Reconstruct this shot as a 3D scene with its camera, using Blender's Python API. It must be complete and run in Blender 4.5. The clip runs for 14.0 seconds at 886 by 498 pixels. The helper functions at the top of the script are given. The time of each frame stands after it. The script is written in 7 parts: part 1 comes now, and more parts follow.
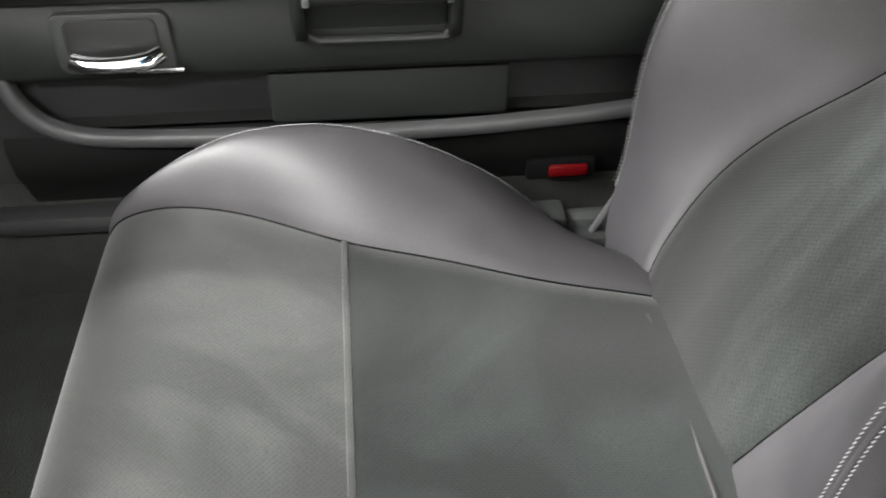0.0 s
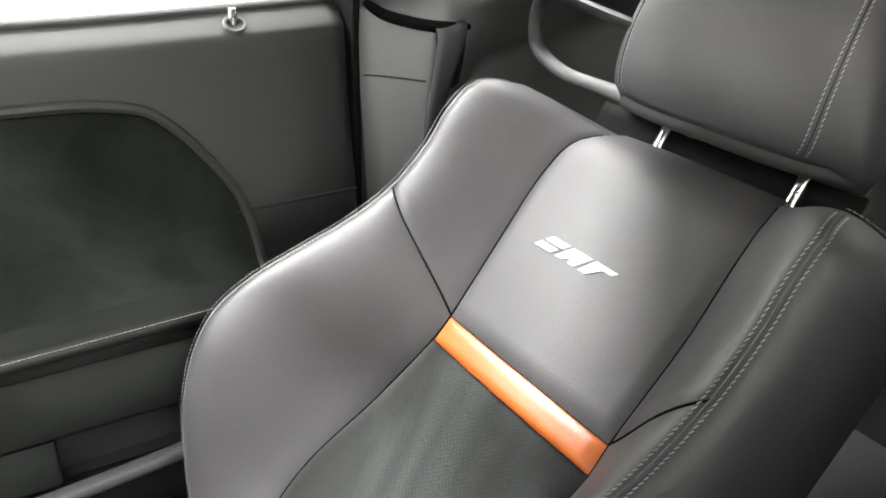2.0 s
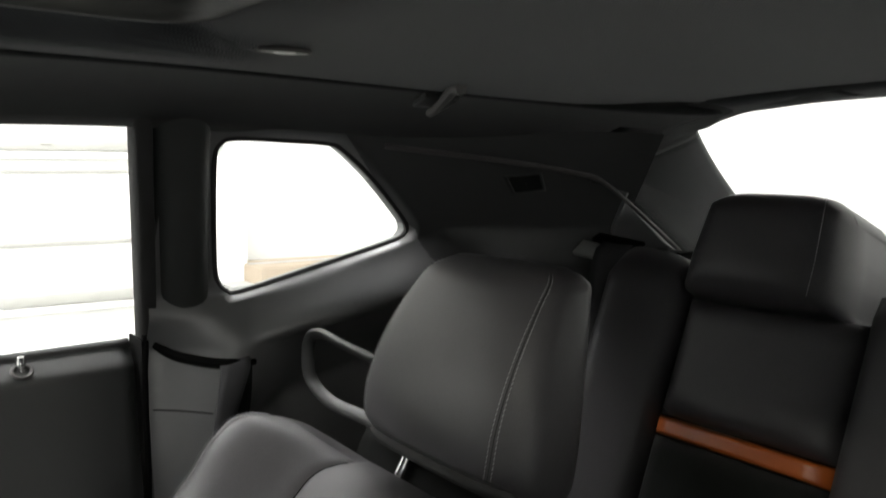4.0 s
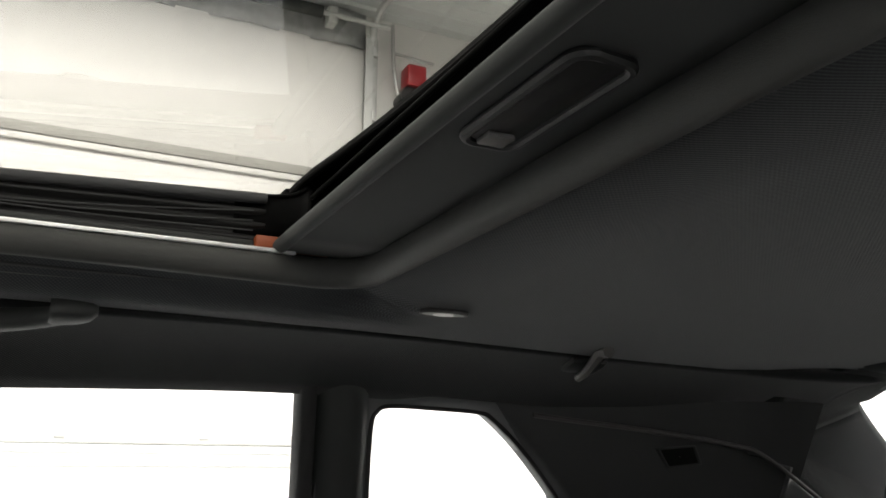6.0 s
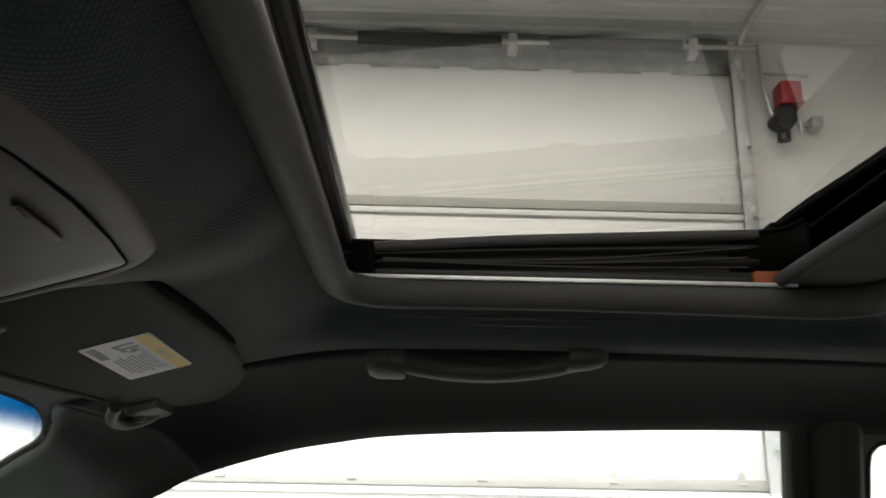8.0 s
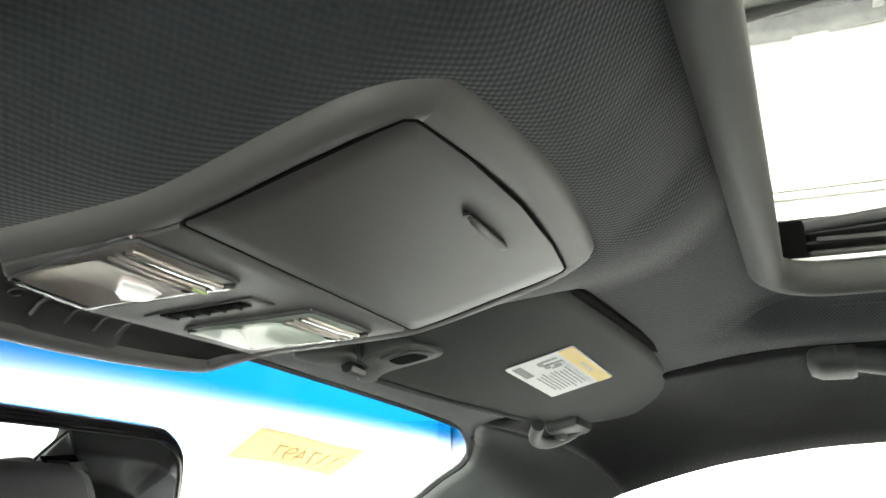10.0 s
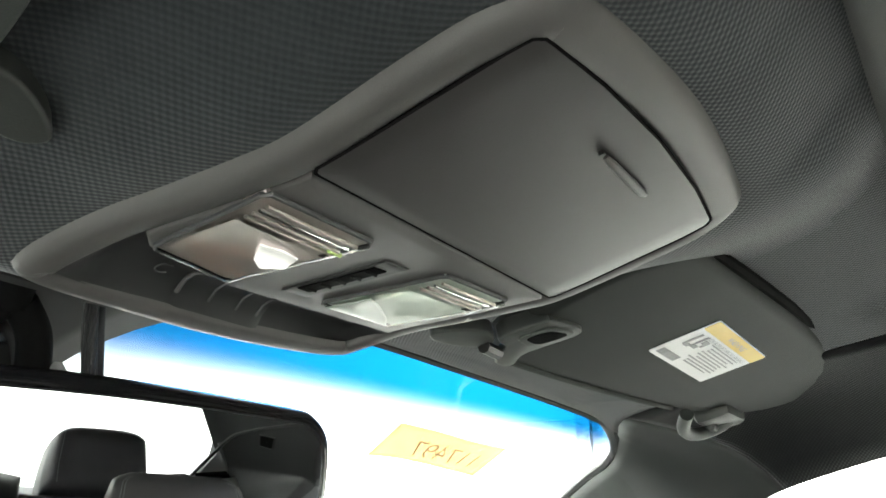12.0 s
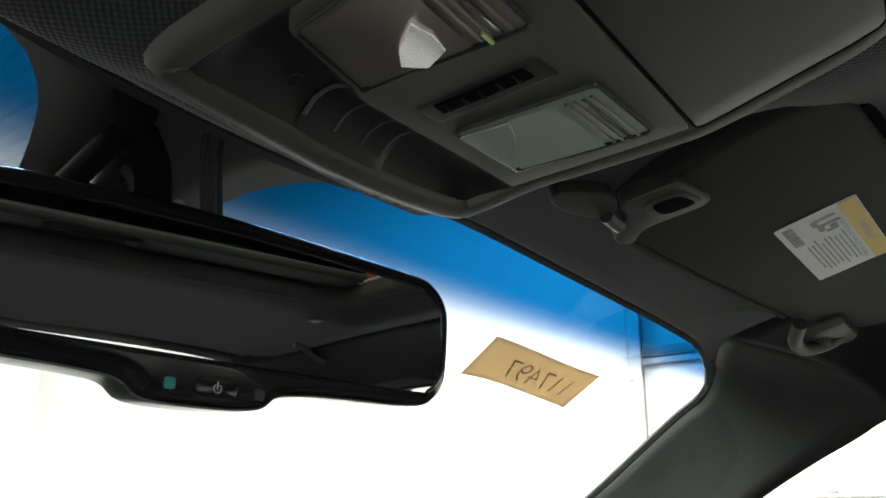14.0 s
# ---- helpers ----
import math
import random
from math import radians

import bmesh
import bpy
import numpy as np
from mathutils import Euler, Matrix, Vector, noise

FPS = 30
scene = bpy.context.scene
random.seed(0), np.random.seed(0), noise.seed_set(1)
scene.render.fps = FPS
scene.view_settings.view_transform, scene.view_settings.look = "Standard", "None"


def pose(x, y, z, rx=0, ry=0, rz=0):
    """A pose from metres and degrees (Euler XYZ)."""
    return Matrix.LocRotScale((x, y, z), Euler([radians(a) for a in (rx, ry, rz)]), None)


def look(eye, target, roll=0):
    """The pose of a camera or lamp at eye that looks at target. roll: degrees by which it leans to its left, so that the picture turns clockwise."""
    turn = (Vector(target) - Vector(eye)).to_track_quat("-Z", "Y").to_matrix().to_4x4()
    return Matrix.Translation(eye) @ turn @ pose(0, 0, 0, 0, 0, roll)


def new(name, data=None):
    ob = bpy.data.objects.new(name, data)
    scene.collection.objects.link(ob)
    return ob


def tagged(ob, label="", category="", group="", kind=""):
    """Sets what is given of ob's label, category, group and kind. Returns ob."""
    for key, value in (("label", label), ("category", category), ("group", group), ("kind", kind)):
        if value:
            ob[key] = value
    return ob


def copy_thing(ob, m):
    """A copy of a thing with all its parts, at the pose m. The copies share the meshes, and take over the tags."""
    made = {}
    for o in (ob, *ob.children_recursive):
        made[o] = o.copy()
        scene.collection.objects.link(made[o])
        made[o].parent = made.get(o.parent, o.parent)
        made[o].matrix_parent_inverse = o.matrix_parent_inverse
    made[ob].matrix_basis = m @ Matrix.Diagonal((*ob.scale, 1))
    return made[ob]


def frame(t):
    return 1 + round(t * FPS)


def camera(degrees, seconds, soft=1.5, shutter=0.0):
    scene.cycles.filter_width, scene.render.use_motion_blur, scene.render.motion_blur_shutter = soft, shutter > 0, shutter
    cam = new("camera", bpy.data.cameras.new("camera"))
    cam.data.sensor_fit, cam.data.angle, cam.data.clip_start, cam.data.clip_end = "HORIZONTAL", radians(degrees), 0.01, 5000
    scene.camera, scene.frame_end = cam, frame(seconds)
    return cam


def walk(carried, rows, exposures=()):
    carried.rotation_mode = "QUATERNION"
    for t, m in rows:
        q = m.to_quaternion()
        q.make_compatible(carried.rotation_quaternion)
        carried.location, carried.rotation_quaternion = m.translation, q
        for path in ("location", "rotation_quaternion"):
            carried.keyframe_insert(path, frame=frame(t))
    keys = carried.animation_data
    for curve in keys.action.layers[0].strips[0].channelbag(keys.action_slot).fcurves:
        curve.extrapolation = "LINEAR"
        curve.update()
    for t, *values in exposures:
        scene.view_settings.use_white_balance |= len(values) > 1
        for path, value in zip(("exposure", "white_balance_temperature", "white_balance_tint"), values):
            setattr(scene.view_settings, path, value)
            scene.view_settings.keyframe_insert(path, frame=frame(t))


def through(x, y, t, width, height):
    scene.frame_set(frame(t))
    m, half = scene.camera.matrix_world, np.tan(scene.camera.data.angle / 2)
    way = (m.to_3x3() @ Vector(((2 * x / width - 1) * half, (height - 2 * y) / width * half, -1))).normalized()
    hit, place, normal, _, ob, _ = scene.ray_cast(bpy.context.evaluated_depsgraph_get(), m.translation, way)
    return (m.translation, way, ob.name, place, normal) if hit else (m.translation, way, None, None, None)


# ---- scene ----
cam = camera(55.61, 14.0, soft=1.6, shutter=0.18)
PATH = [
    (0.0, (-0.1276, 0.2768, 1.0317), (0.6170, 0.1881, 0.3702), 0.96),
    (0.5, (-0.1259, 0.2339, 1.0703), (0.6220, 0.0020, 0.4483), 0.42),
    (1.0, (-0.1285, 0.1972, 1.1087), (0.6213, -0.1572, 0.5500), 1.53),
    (1.5, (-0.1390, 0.1715, 1.1514), (0.6051, -0.2710, 0.6510), 2.40),
    (2.0, (-0.1436, 0.1579, 1.1803), (0.6063, -0.3375, 0.7419), 2.21),
    (2.5, (-0.1471, 0.1296, 1.1918), (0.6104, -0.4055, 0.8179), 2.71),
    (3.0, (-0.1702, 0.0883, 1.2029), (0.5740, -0.4964, 0.8800), 2.30),
    (3.5, (-0.2462, 0.0603, 1.2164), (0.5152, -0.5364, 0.9630), 1.39),
    (4.0, (-0.3301, 0.0049, 1.2434), (0.4797, -0.5728, 1.1406), 0.45),
    (4.2, (-0.3581, -0.0104, 1.2532), (0.4785, -0.5574, 1.2237), 0.14),
    (6.3, (-0.3423, 0.0578, 1.1947), (0.5300, -0.3507, 1.4635), 0.06),
    (6.5, (-0.3325, 0.0793, 1.1996), (0.5523, -0.2986, 1.4720), 0.27),
    (7.0, (-0.3354, 0.1095, 1.1981), (0.5836, -0.1596, 1.4861), 1.17),
    (7.5, (-0.3440, 0.1470, 1.1925), (0.5995, -0.0107, 1.4839), 1.17),
    (8.0, (-0.3453, 0.1591, 1.1890), (0.6104, 0.1414, 1.4827), 1.02),
    (8.5, (-0.3570, 0.1840, 1.1987), (0.5918, 0.3009, 1.4923), 1.14),
    (9.0, (-0.3341, 0.1957, 1.2003), (0.5908, 0.4382, 1.4933), 1.63),
    (9.2, (-0.3233, 0.2025, 1.2011), (0.5906, 0.4832, 1.4946), 1.64),
    (11.3, (-0.2849, 0.2233, 1.1815), (0.5447, 0.6839, 1.4972), 0.03),
    (11.5, (-0.2842, 0.2243, 1.1810), (0.5386, 0.6955, 1.4987), 0.05),
    (12.0, (-0.2794, 0.2299, 1.1717), (0.5169, 0.7421, 1.4935), 0.71),
    (12.5, (-0.2745, 0.2426, 1.1562), (0.5097, 0.7746, 1.4755), 0.83),
    (13.0, (-0.2719, 0.2631, 1.1407), (0.5072, 0.8033, 1.4590), 0.92),
    (13.5, (-0.2599, 0.2791, 1.1109), (0.5156, 0.8217, 1.4338), 0.63),
    (14.0, (-0.2595, 0.2996, 1.1004), (0.5090, 0.8493, 1.4279), 0.56),
]
EXPOSURES = [(0.0, 1.72, 6500, 10.5), (0.5, 2.03, 6500, 10.4), (1.0, 2.02, 6500, 10.4), (1.5, 2.06, 6500, 10.3), (2.0, 2.12, 6500, 10.3), (2.5, 2.1, 6500, 10.2), (3.0, 2.05, 6500, 10.1), (3.5, 2.0, 6500, 10.1),
             (4.0, 0.45, 6500, 10.0), (4.2, 0.2, 6500, 10.0), (6.3, 0.75, 6500, 13.0), (7.0, 0.42, 6500, 12.6), (7.5, 0.2, 6500, 12.3), (8.0, 0.05, 6500, 12.0), (8.5, 0.45, 6500, 10.0), (9.0, 1.3, 6500, 8.0),
             (11.3, 2.6, 6500, 3.5), (12.0, 2.4, 6500, 4.2), (12.5, 2.22, 6500, 4.6), (13.0, 1.75, 6500, 5.1), (13.5, 1.2, 6500, 5.5), (14.0, 0.55, 6500, 6.0)]
walk(cam, [(t, look(eye, target, roll)) for t, eye, target, roll in PATH], EXPOSURES)

# ---- world and lights ----
world = bpy.data.worlds.new("world")
scene.world = world
world.use_nodes = True
world.node_tree.nodes["Background"].inputs[0].default_value = (0.9, 0.95, 1.0, 1)
world.node_tree.nodes["Background"].inputs[1].default_value = 0.3

# assumed lamps, placed and sized to light the cabin
LAMPS = [(2.35, 0.6, 3.5, 0.5, 4.6, 255), (-2.6, 0.6, 3.5, 0.5, 4.6, 300), (0.0, 3.25, 3.5, 4.2, 0.5, 330)]
for lx, ly, lz, sx, sy, watts in LAMPS:
    ld = bpy.data.lights.new("cabin_fill_light", "AREA")
    ld.shape, ld.size, ld.size_y, ld.energy, ld.color = "RECTANGLE", sx, sy, watts, (1.0, 0.99, 0.97)
    lo = new("cabin_fill_light", ld)
    lo.location = (lx, ly, lz)


# ---- materials ----
def nodes_of(name):
    m = bpy.data.materials.new(name)
    m.use_nodes = True
    return m, m.node_tree.nodes, m.node_tree.links, m.node_tree.nodes["Principled BSDF"]


def surface(name, color, rough=0.5, metal=0.0, grain=900.0, relief=0.15, depth=0.0004, blotch=0.12, blotch_scale=14.0,
            spec=0.5, sheen=0.0, coat=0.0, pattern=None, rough_var=0.06, swirl=0.0, nap=None):
    """A surface with fine grain as relief and slow stains in colour and gloss."""
    m, n, l, b = nodes_of(name)
    b.inputs["Roughness"].default_value, b.inputs["Metallic"].default_value = rough, metal
    b.inputs["Specular IOR Level"].default_value = spec
    b.inputs["Sheen Weight"].default_value = sheen
    b.inputs["Coat Weight"].default_value = coat
    tc = n.new("ShaderNodeTexCoord")
    slow = n.new("ShaderNodeTexNoise")
    slow.inputs["Scale"].default_value, slow.inputs["Detail"].default_value = blotch_scale, 5
    slow.inputs["Distortion"].default_value = swirl
    if nap:
        brush = n.new("ShaderNodeMapping")
        brush.vector_type = "TEXTURE"
        brush.inputs["Scale"].default_value, brush.inputs["Rotation"].default_value = nap[0], [radians(a) for a in nap[1]]
        l.new(tc.outputs["Object"], brush.inputs["Vector"]), l.new(brush.outputs[0], slow.inputs["Vector"])
    else:
        l.new(tc.outputs["Object"], slow.inputs["Vector"])
    fine = n.new("ShaderNodeTexNoise")
    fine.inputs["Scale"].default_value, fine.inputs["Detail"].default_value = grain, 2
    l.new(tc.outputs["Object"], fine.inputs["Vector"])
    ramp = n.new("ShaderNodeMapRange")
    ramp.inputs["From Min"].default_value, ramp.inputs["From Max"].default_value = (0.41, 0.60) if swirl else (0.3, 0.7)
    ramp.inputs["To Min"].default_value, ramp.inputs["To Max"].default_value = 1 - blotch, 1 + blotch
    l.new(slow.outputs["Fac"], ramp.inputs["Value"])
    gr = n.new("ShaderNodeMapRange")
    gr.inputs["From Min"].default_value, gr.inputs["From Max"].default_value = 0.3, 0.7
    gr.inputs["To Min"].default_value, gr.inputs["To Max"].default_value = 1 - blotch * 0.6, 1 + blotch * 0.6
    l.new(fine.outputs["Fac"], gr.inputs["Value"])
    mul = n.new("ShaderNodeMath")
    mul.operation = "MULTIPLY"
    l.new(ramp.outputs[0], mul.inputs[0]), l.new(gr.outputs[0], mul.inputs[1])
    scale = n.new("ShaderNodeVectorMath")
    scale.operation = "SCALE"
    scale.inputs[0].default_value = color
    l.new(mul.outputs[0], scale.inputs["Scale"])
    l.new(scale.outputs[0], b.inputs["Base Color"])
    rr = n.new("ShaderNodeMapRange")
    rr.inputs["To Min"].default_value, rr.inputs["To Max"].default_value = rough - rough_var, rough + rough_var
    l.new(slow.outputs["Fac"], rr.inputs["Value"])
    l.new(rr.outputs[0], b.inputs["Roughness"])
    height = fine.outputs["Fac"]
    if pattern:
        height = pattern(n, l, tc, scale, b)
    bump = n.new("ShaderNodeBump")
    bump.inputs["Strength"].default_value, bump.inputs["Distance"].default_value = relief, depth
    l.new(height, bump.inputs["Height"])
    l.new(bump.outputs[0], b.inputs["Normal"])
    return m


def dots(pitch, tilt, size=0.25, dark=0.25):
    """Staggered rows of small round holes, in a plane that leans back by tilt degrees."""
    def add(n, l, tc, col, b):
        mp = n.new("ShaderNodeMapping")
        mp.inputs["Rotation"].default_value = (radians(tilt), 0, 0)
        l.new(tc.outputs["Object"], mp.inputs["Vector"])
        sep = n.new("ShaderNodeSeparateXYZ")
        l.new(mp.outputs[0], sep.inputs[0])

        def wave(out):
            a = n.new("ShaderNodeMath")
            a.operation = "MULTIPLY"
            a.inputs[1].default_value = 2 * math.pi / pitch
            l.new(out, a.inputs[0])
            c = n.new("ShaderNodeMath")
            c.operation = "COSINE"
            l.new(a.outputs[0], c.inputs[0])
            return c.outputs[0]
        both = n.new("ShaderNodeMath")
        both.operation = "MULTIPLY"
        l.new(wave(sep.outputs[0]), both.inputs[0]), l.new(wave(sep.outputs[2 if tilt else 1]), both.inputs[1])
        s = n.new("ShaderNodeMath")
        s.operation = "MULTIPLY"
        s.inputs[1].default_value = 1.5
        l.new(both.outputs[0], s.inputs[0])
        hole = n.new("ShaderNodeMapRange")
        hole.inputs["From Min"].default_value, hole.inputs["From Max"].default_value = 1.5 - 4 * size, 1.5 - 1.6 * size
        hole.inputs["To Min"].default_value, hole.inputs["To Max"].default_value = 1.0, dark
        l.new(s.outputs[0], hole.inputs["Value"])
        k = n.new("ShaderNodeVectorMath")
        k.operation = "SCALE"
        l.new(col.outputs[0], k.inputs[0]), l.new(hole.outputs[0], k.inputs["Scale"])
        l.new(k.outputs[0], b.inputs["Base Color"])
        return hole.outputs[0]
    return add


def weave(pitch):
    """A plain weave of crossing threads."""
    def add(n, l, tc, col, b):
        sep = n.new("ShaderNodeSeparateXYZ")
        l.new(tc.outputs["Object"], sep.inputs[0])

        def wave(out, k, shift):
            a = n.new("ShaderNodeMath")
            a.operation = "MULTIPLY_ADD"
            a.inputs[1].default_value, a.inputs[2].default_value = 2 * math.pi / k, shift
            l.new(out, a.inputs[0])
            c = n.new("ShaderNodeMath")
            c.operation = "SINE"
            l.new(a.outputs[0], c.inputs[0])
            return c.outputs[0]
        s = n.new("ShaderNodeMath")
        s.operation = "MULTIPLY"
        l.new(wave(sep.outputs[0], pitch, 0), s.inputs[0])
        l.new(wave(sep.outputs[1], pitch, 0), s.inputs[1])
        tone = n.new("ShaderNodeMapRange")
        tone.inputs["From Min"].default_value, tone.inputs["From Max"].default_value = -1, 1
        tone.inputs["To Min"].default_value, tone.inputs["To Max"].default_value = 0.87, 1.13
        l.new(s.outputs[0], tone.inputs["Value"])
        k = n.new("ShaderNodeVectorMath")
        k.operation = "SCALE"
        l.new(col.outputs[0], k.inputs[0]), l.new(tone.outputs[0], k.inputs["Scale"])
        l.new(k.outputs[0], b.inputs["Base Color"])
        return s.outputs[0]
    return add


def pane(name, tint, gloss=0.04, band=None, edge=0.8):
    """Thin glass: what passes through is tinted, and its gloss grows at grazing angles. band: a shade band towards the roof."""
    m = bpy.data.materials.new(name)
    m.use_nodes = True
    n, l = m.node_tree.nodes, m.node_tree.links
    n.remove(n["Principled BSDF"])
    tr, gl = n.new("ShaderNodeBsdfTransparent"), n.new("ShaderNodeBsdfGlossy")
    mix, lw = n.new("ShaderNodeMixShader"), n.new("ShaderNodeLayerWeight")
    fr = n.new("ShaderNodeMath")
    fr.operation = "POWER"
    fr.inputs[1].default_value = 5.0
    l.new(lw.outputs["Facing"], fr.inputs[0])
    lw.inputs["Blend"].default_value = 0.5
    thin = n.new("ShaderNodeMath")
    thin.operation = "MULTIPLY_ADD"
    thin.inputs[1].default_value, thin.inputs[2].default_value = edge, gloss
    l.new(fr.outputs[0], thin.inputs[0])
    tr.inputs["Color"].default_value = (*tint, 1)
    gl.inputs["Roughness"].default_value = 0.0
    if band:
        tc, sep = n.new("ShaderNodeTexCoord"), n.new("ShaderNodeSeparateXYZ")
        l.new(tc.outputs["Object"], sep.inputs[0])
        lo, hi, color = band
        mr = n.new("ShaderNodeMapRange")
        mr.interpolation_type = "SMOOTHSTEP"
        mr.inputs["From Min"].default_value, mr.inputs["From Max"].default_value = lo, hi
        sq, bow = n.new("ShaderNodeMath"), n.new("ShaderNodeMath")
        sq.operation, bow.operation = "MULTIPLY", "MULTIPLY_ADD"
        l.new(sep.outputs[0], sq.inputs[0]), l.new(sep.outputs[0], sq.inputs[1])
        bow.inputs[1].default_value = 0.20
        l.new(sq.outputs[0], bow.inputs[0]), l.new(sep.outputs[1], bow.inputs[2])
        l.new(bow.outputs[0], mr.inputs["Value"])
        mx = n.new("ShaderNodeMix")
        mx.data_type = "RGBA"
        mx.inputs[6].default_value, mx.inputs[7].default_value = (*color, 1), (*tint, 1)
        dye = n.new("ShaderNodeMath")
        dye.operation = "POWER"
        dye.inputs[1].default_value = 1.7
        l.new(mr.outputs[0], dye.inputs[0])
        l.new(dye.outputs[0], mx.inputs[0])
        l.new(mx.outputs[2], tr.inputs["Color"])
    l.new(thin.outputs[0], mix.inputs[0]), l.new(tr.outputs[0], mix.inputs[1]), l.new(gl.outputs[0], mix.inputs[2])
    l.new(mix.outputs[0], n["Material Output"].inputs["Surface"])
    return m


def glow(name, color, strength):
    m, n, l, b = nodes_of(name)
    b.inputs["Base Color"].default_value = (*color, 1)
    b.inputs["Emission Color"].default_value = (*color, 1)
    b.inputs["Emission Strength"].default_value = strength
    return m


LEATHER = surface("leather", (0.046, 0.044, 0.047), 0.51, spec=0.55, grain=750, relief=0.35, depth=0.0006, blotch=0.2, blotch_scale=7, rough_var=0.12)
SUEDE = surface("perforated_suede", (0.016, 0.018, 0.017), 0.95, grain=500, relief=0.4, depth=0.0008, blotch=0.55, blotch_scale=3.2, swirl=0.5, spec=0.1, sheen=0.3,
                nap=((0.30, 1.1, 1.1), (0, 24, 0)), pattern=dots(0.0054, -40.2, 0.24, 0.60))
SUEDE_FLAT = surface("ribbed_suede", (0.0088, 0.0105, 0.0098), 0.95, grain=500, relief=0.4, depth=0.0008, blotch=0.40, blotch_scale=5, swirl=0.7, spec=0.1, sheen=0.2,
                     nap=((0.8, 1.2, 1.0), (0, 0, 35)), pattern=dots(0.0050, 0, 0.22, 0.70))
# lighter copy of the seat suede: light from the windscreen put into the colour
SUEDE_THIGH_LIT = surface("lit_brushed_suede", (0.026, 0.027, 0.026), 0.95, grain=500, relief=0.4, depth=0.0008, blotch=0.24, blotch_scale=7, spec=0.1, sheen=0.2, swirl=0.7,
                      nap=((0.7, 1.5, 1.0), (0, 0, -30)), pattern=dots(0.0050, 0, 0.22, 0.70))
PLASTIC_DOOR = surface("lower_door_plastic", (0.0128, 0.0147, 0.0137), 0.58, spec=0.26, grain=1400, relief=0.4, depth=0.0004, blotch=0.10, blotch_scale=7)
ARM_LEATHER = surface("armrest_leather", (0.010, 0.011, 0.0105), 0.36, spec=0.30, grain=750, relief=0.35, depth=0.0006, blotch=0.10, blotch_scale=9)
SUEDE_DOOR = surface("door_suede", (0.0135, 0.0158, 0.0133), 0.97, grain=600, relief=0.4, depth=0.0006, blotch=0.32, blotch_scale=9, swirl=0.6, spec=0.08, sheen=0.12)
ORANGE = surface("orange_leather", (0.42, 0.10, 0.015), 0.36, spec=0.7, grain=750, relief=0.3, depth=0.0005, blotch=0.05)
PLASTIC = surface("dark_grained_plastic", (0.021, 0.023, 0.022), 0.55, grain=1400, relief=0.4, depth=0.0004, blotch=0.10, blotch_scale=7)
# darker copy of the quarter panel's grey, for its shaded rear
PLASTIC_TRIM_SHADED = surface("shaded_quarter_plastic", (0.033, 0.034, 0.034), 0.5, grain=1400, relief=0.4, depth=0.0004, blotch=0.10, blotch_scale=7)
SUEDE_REAR = surface("rear_seat_suede", (0.013, 0.0145, 0.013), 0.95, grain=600, relief=0.4, depth=0.0006, blotch=0.35, blotch_scale=8, spec=0.08, sheen=0.15)
PLASTIC_GREY = surface("grey_grained_plastic", (0.046, 0.047, 0.048), 0.6, grain=1400, relief=0.35, depth=0.0004, blotch=0.08, blotch_scale=6)
PLASTIC_TRIM = surface("quarter_grained_plastic", (0.080, 0.081, 0.082), 0.40, spec=0.95, grain=1400, relief=0.35, depth=0.0004, blotch=0.08, blotch_scale=6)
PLASTIC_LIGHT = surface("light_grey_plastic", (0.30, 0.30, 0.29), 0.5, grain=1400, relief=0.2, depth=0.0003, blotch=0.06, blotch_scale=8)
PLASTIC_SOFT = surface("soft_touch_door_skin", (0.022, 0.023, 0.023), 0.46, grain=1200, relief=0.4, depth=0.0005, blotch=0.08, blotch_scale=6)
BLACK = surface("black_plastic", (0.012, 0.012, 0.012), 0.42, grain=1200, relief=0.2, depth=0.0003)
GLOSS_BLACK = surface("gloss_black", (0.01, 0.01, 0.011), 0.16, grain=300, relief=0.03, depth=0.0002)
# black plastic taken darker, with the shade low on the door in its colour
SILL_BLACK = surface("shaded_black_plastic", (0.006, 0.0065, 0.006), 0.75, spec=0.10, grain=1200, relief=0.3, depth=0.0004)
RUBBER = surface("black_rubber", (0.010, 0.010, 0.010), 0.7, grain=700, relief=0.3)
LIP = surface("lip_vinyl", (0.056, 0.057, 0.054), 0.62, spec=0.35, grain=1200, relief=0.4, depth=0.0005, blotch=0.08, blotch_scale=6)
LINER = surface("headliner_cloth", (0.026, 0.029, 0.0315), 0.96, relief=0.25, depth=0.0010, blotch=0.10, blotch_scale=10, spec=0.08, sheen=0.2, pattern=weave(0.0036))
# headliner weave again, with shade below the roof put into its colour
LINER_SHADED = surface("shaded_liner_cloth", (0.009, 0.0095, 0.010), 0.96, relief=0.3, depth=0.0008, blotch=0.10, blotch_scale=10, spec=0.08, sheen=0.1, pattern=weave(0.0036))
SHADE = surface("shade_cloth", (0.034, 0.037, 0.036), 0.95, grain=1500, relief=0.3, depth=0.0004, blotch=0.08, blotch_scale=8, spec=0.1, sheen=0.15)
GRIP_END = surface("satin_grip_plastic", (0.14, 0.14, 0.138), 0.35, grain=900, relief=0.1)
PALE_GREEN = surface("pale_green_plastic", (0.55, 0.72, 0.25), 0.25, grain=300, relief=0.02)
VISOR = surface("visor_vinyl", (0.0155, 0.0177, 0.0155), 0.75, spec=0.35, grain=1500, relief=0.4, depth=0.0005, blotch=0.08)
VISOR_TRIM = surface("visor_moulding", (0.029, 0.032, 0.029), 0.5, grain=1500, relief=0.3, depth=0.0004, blotch=0.08)
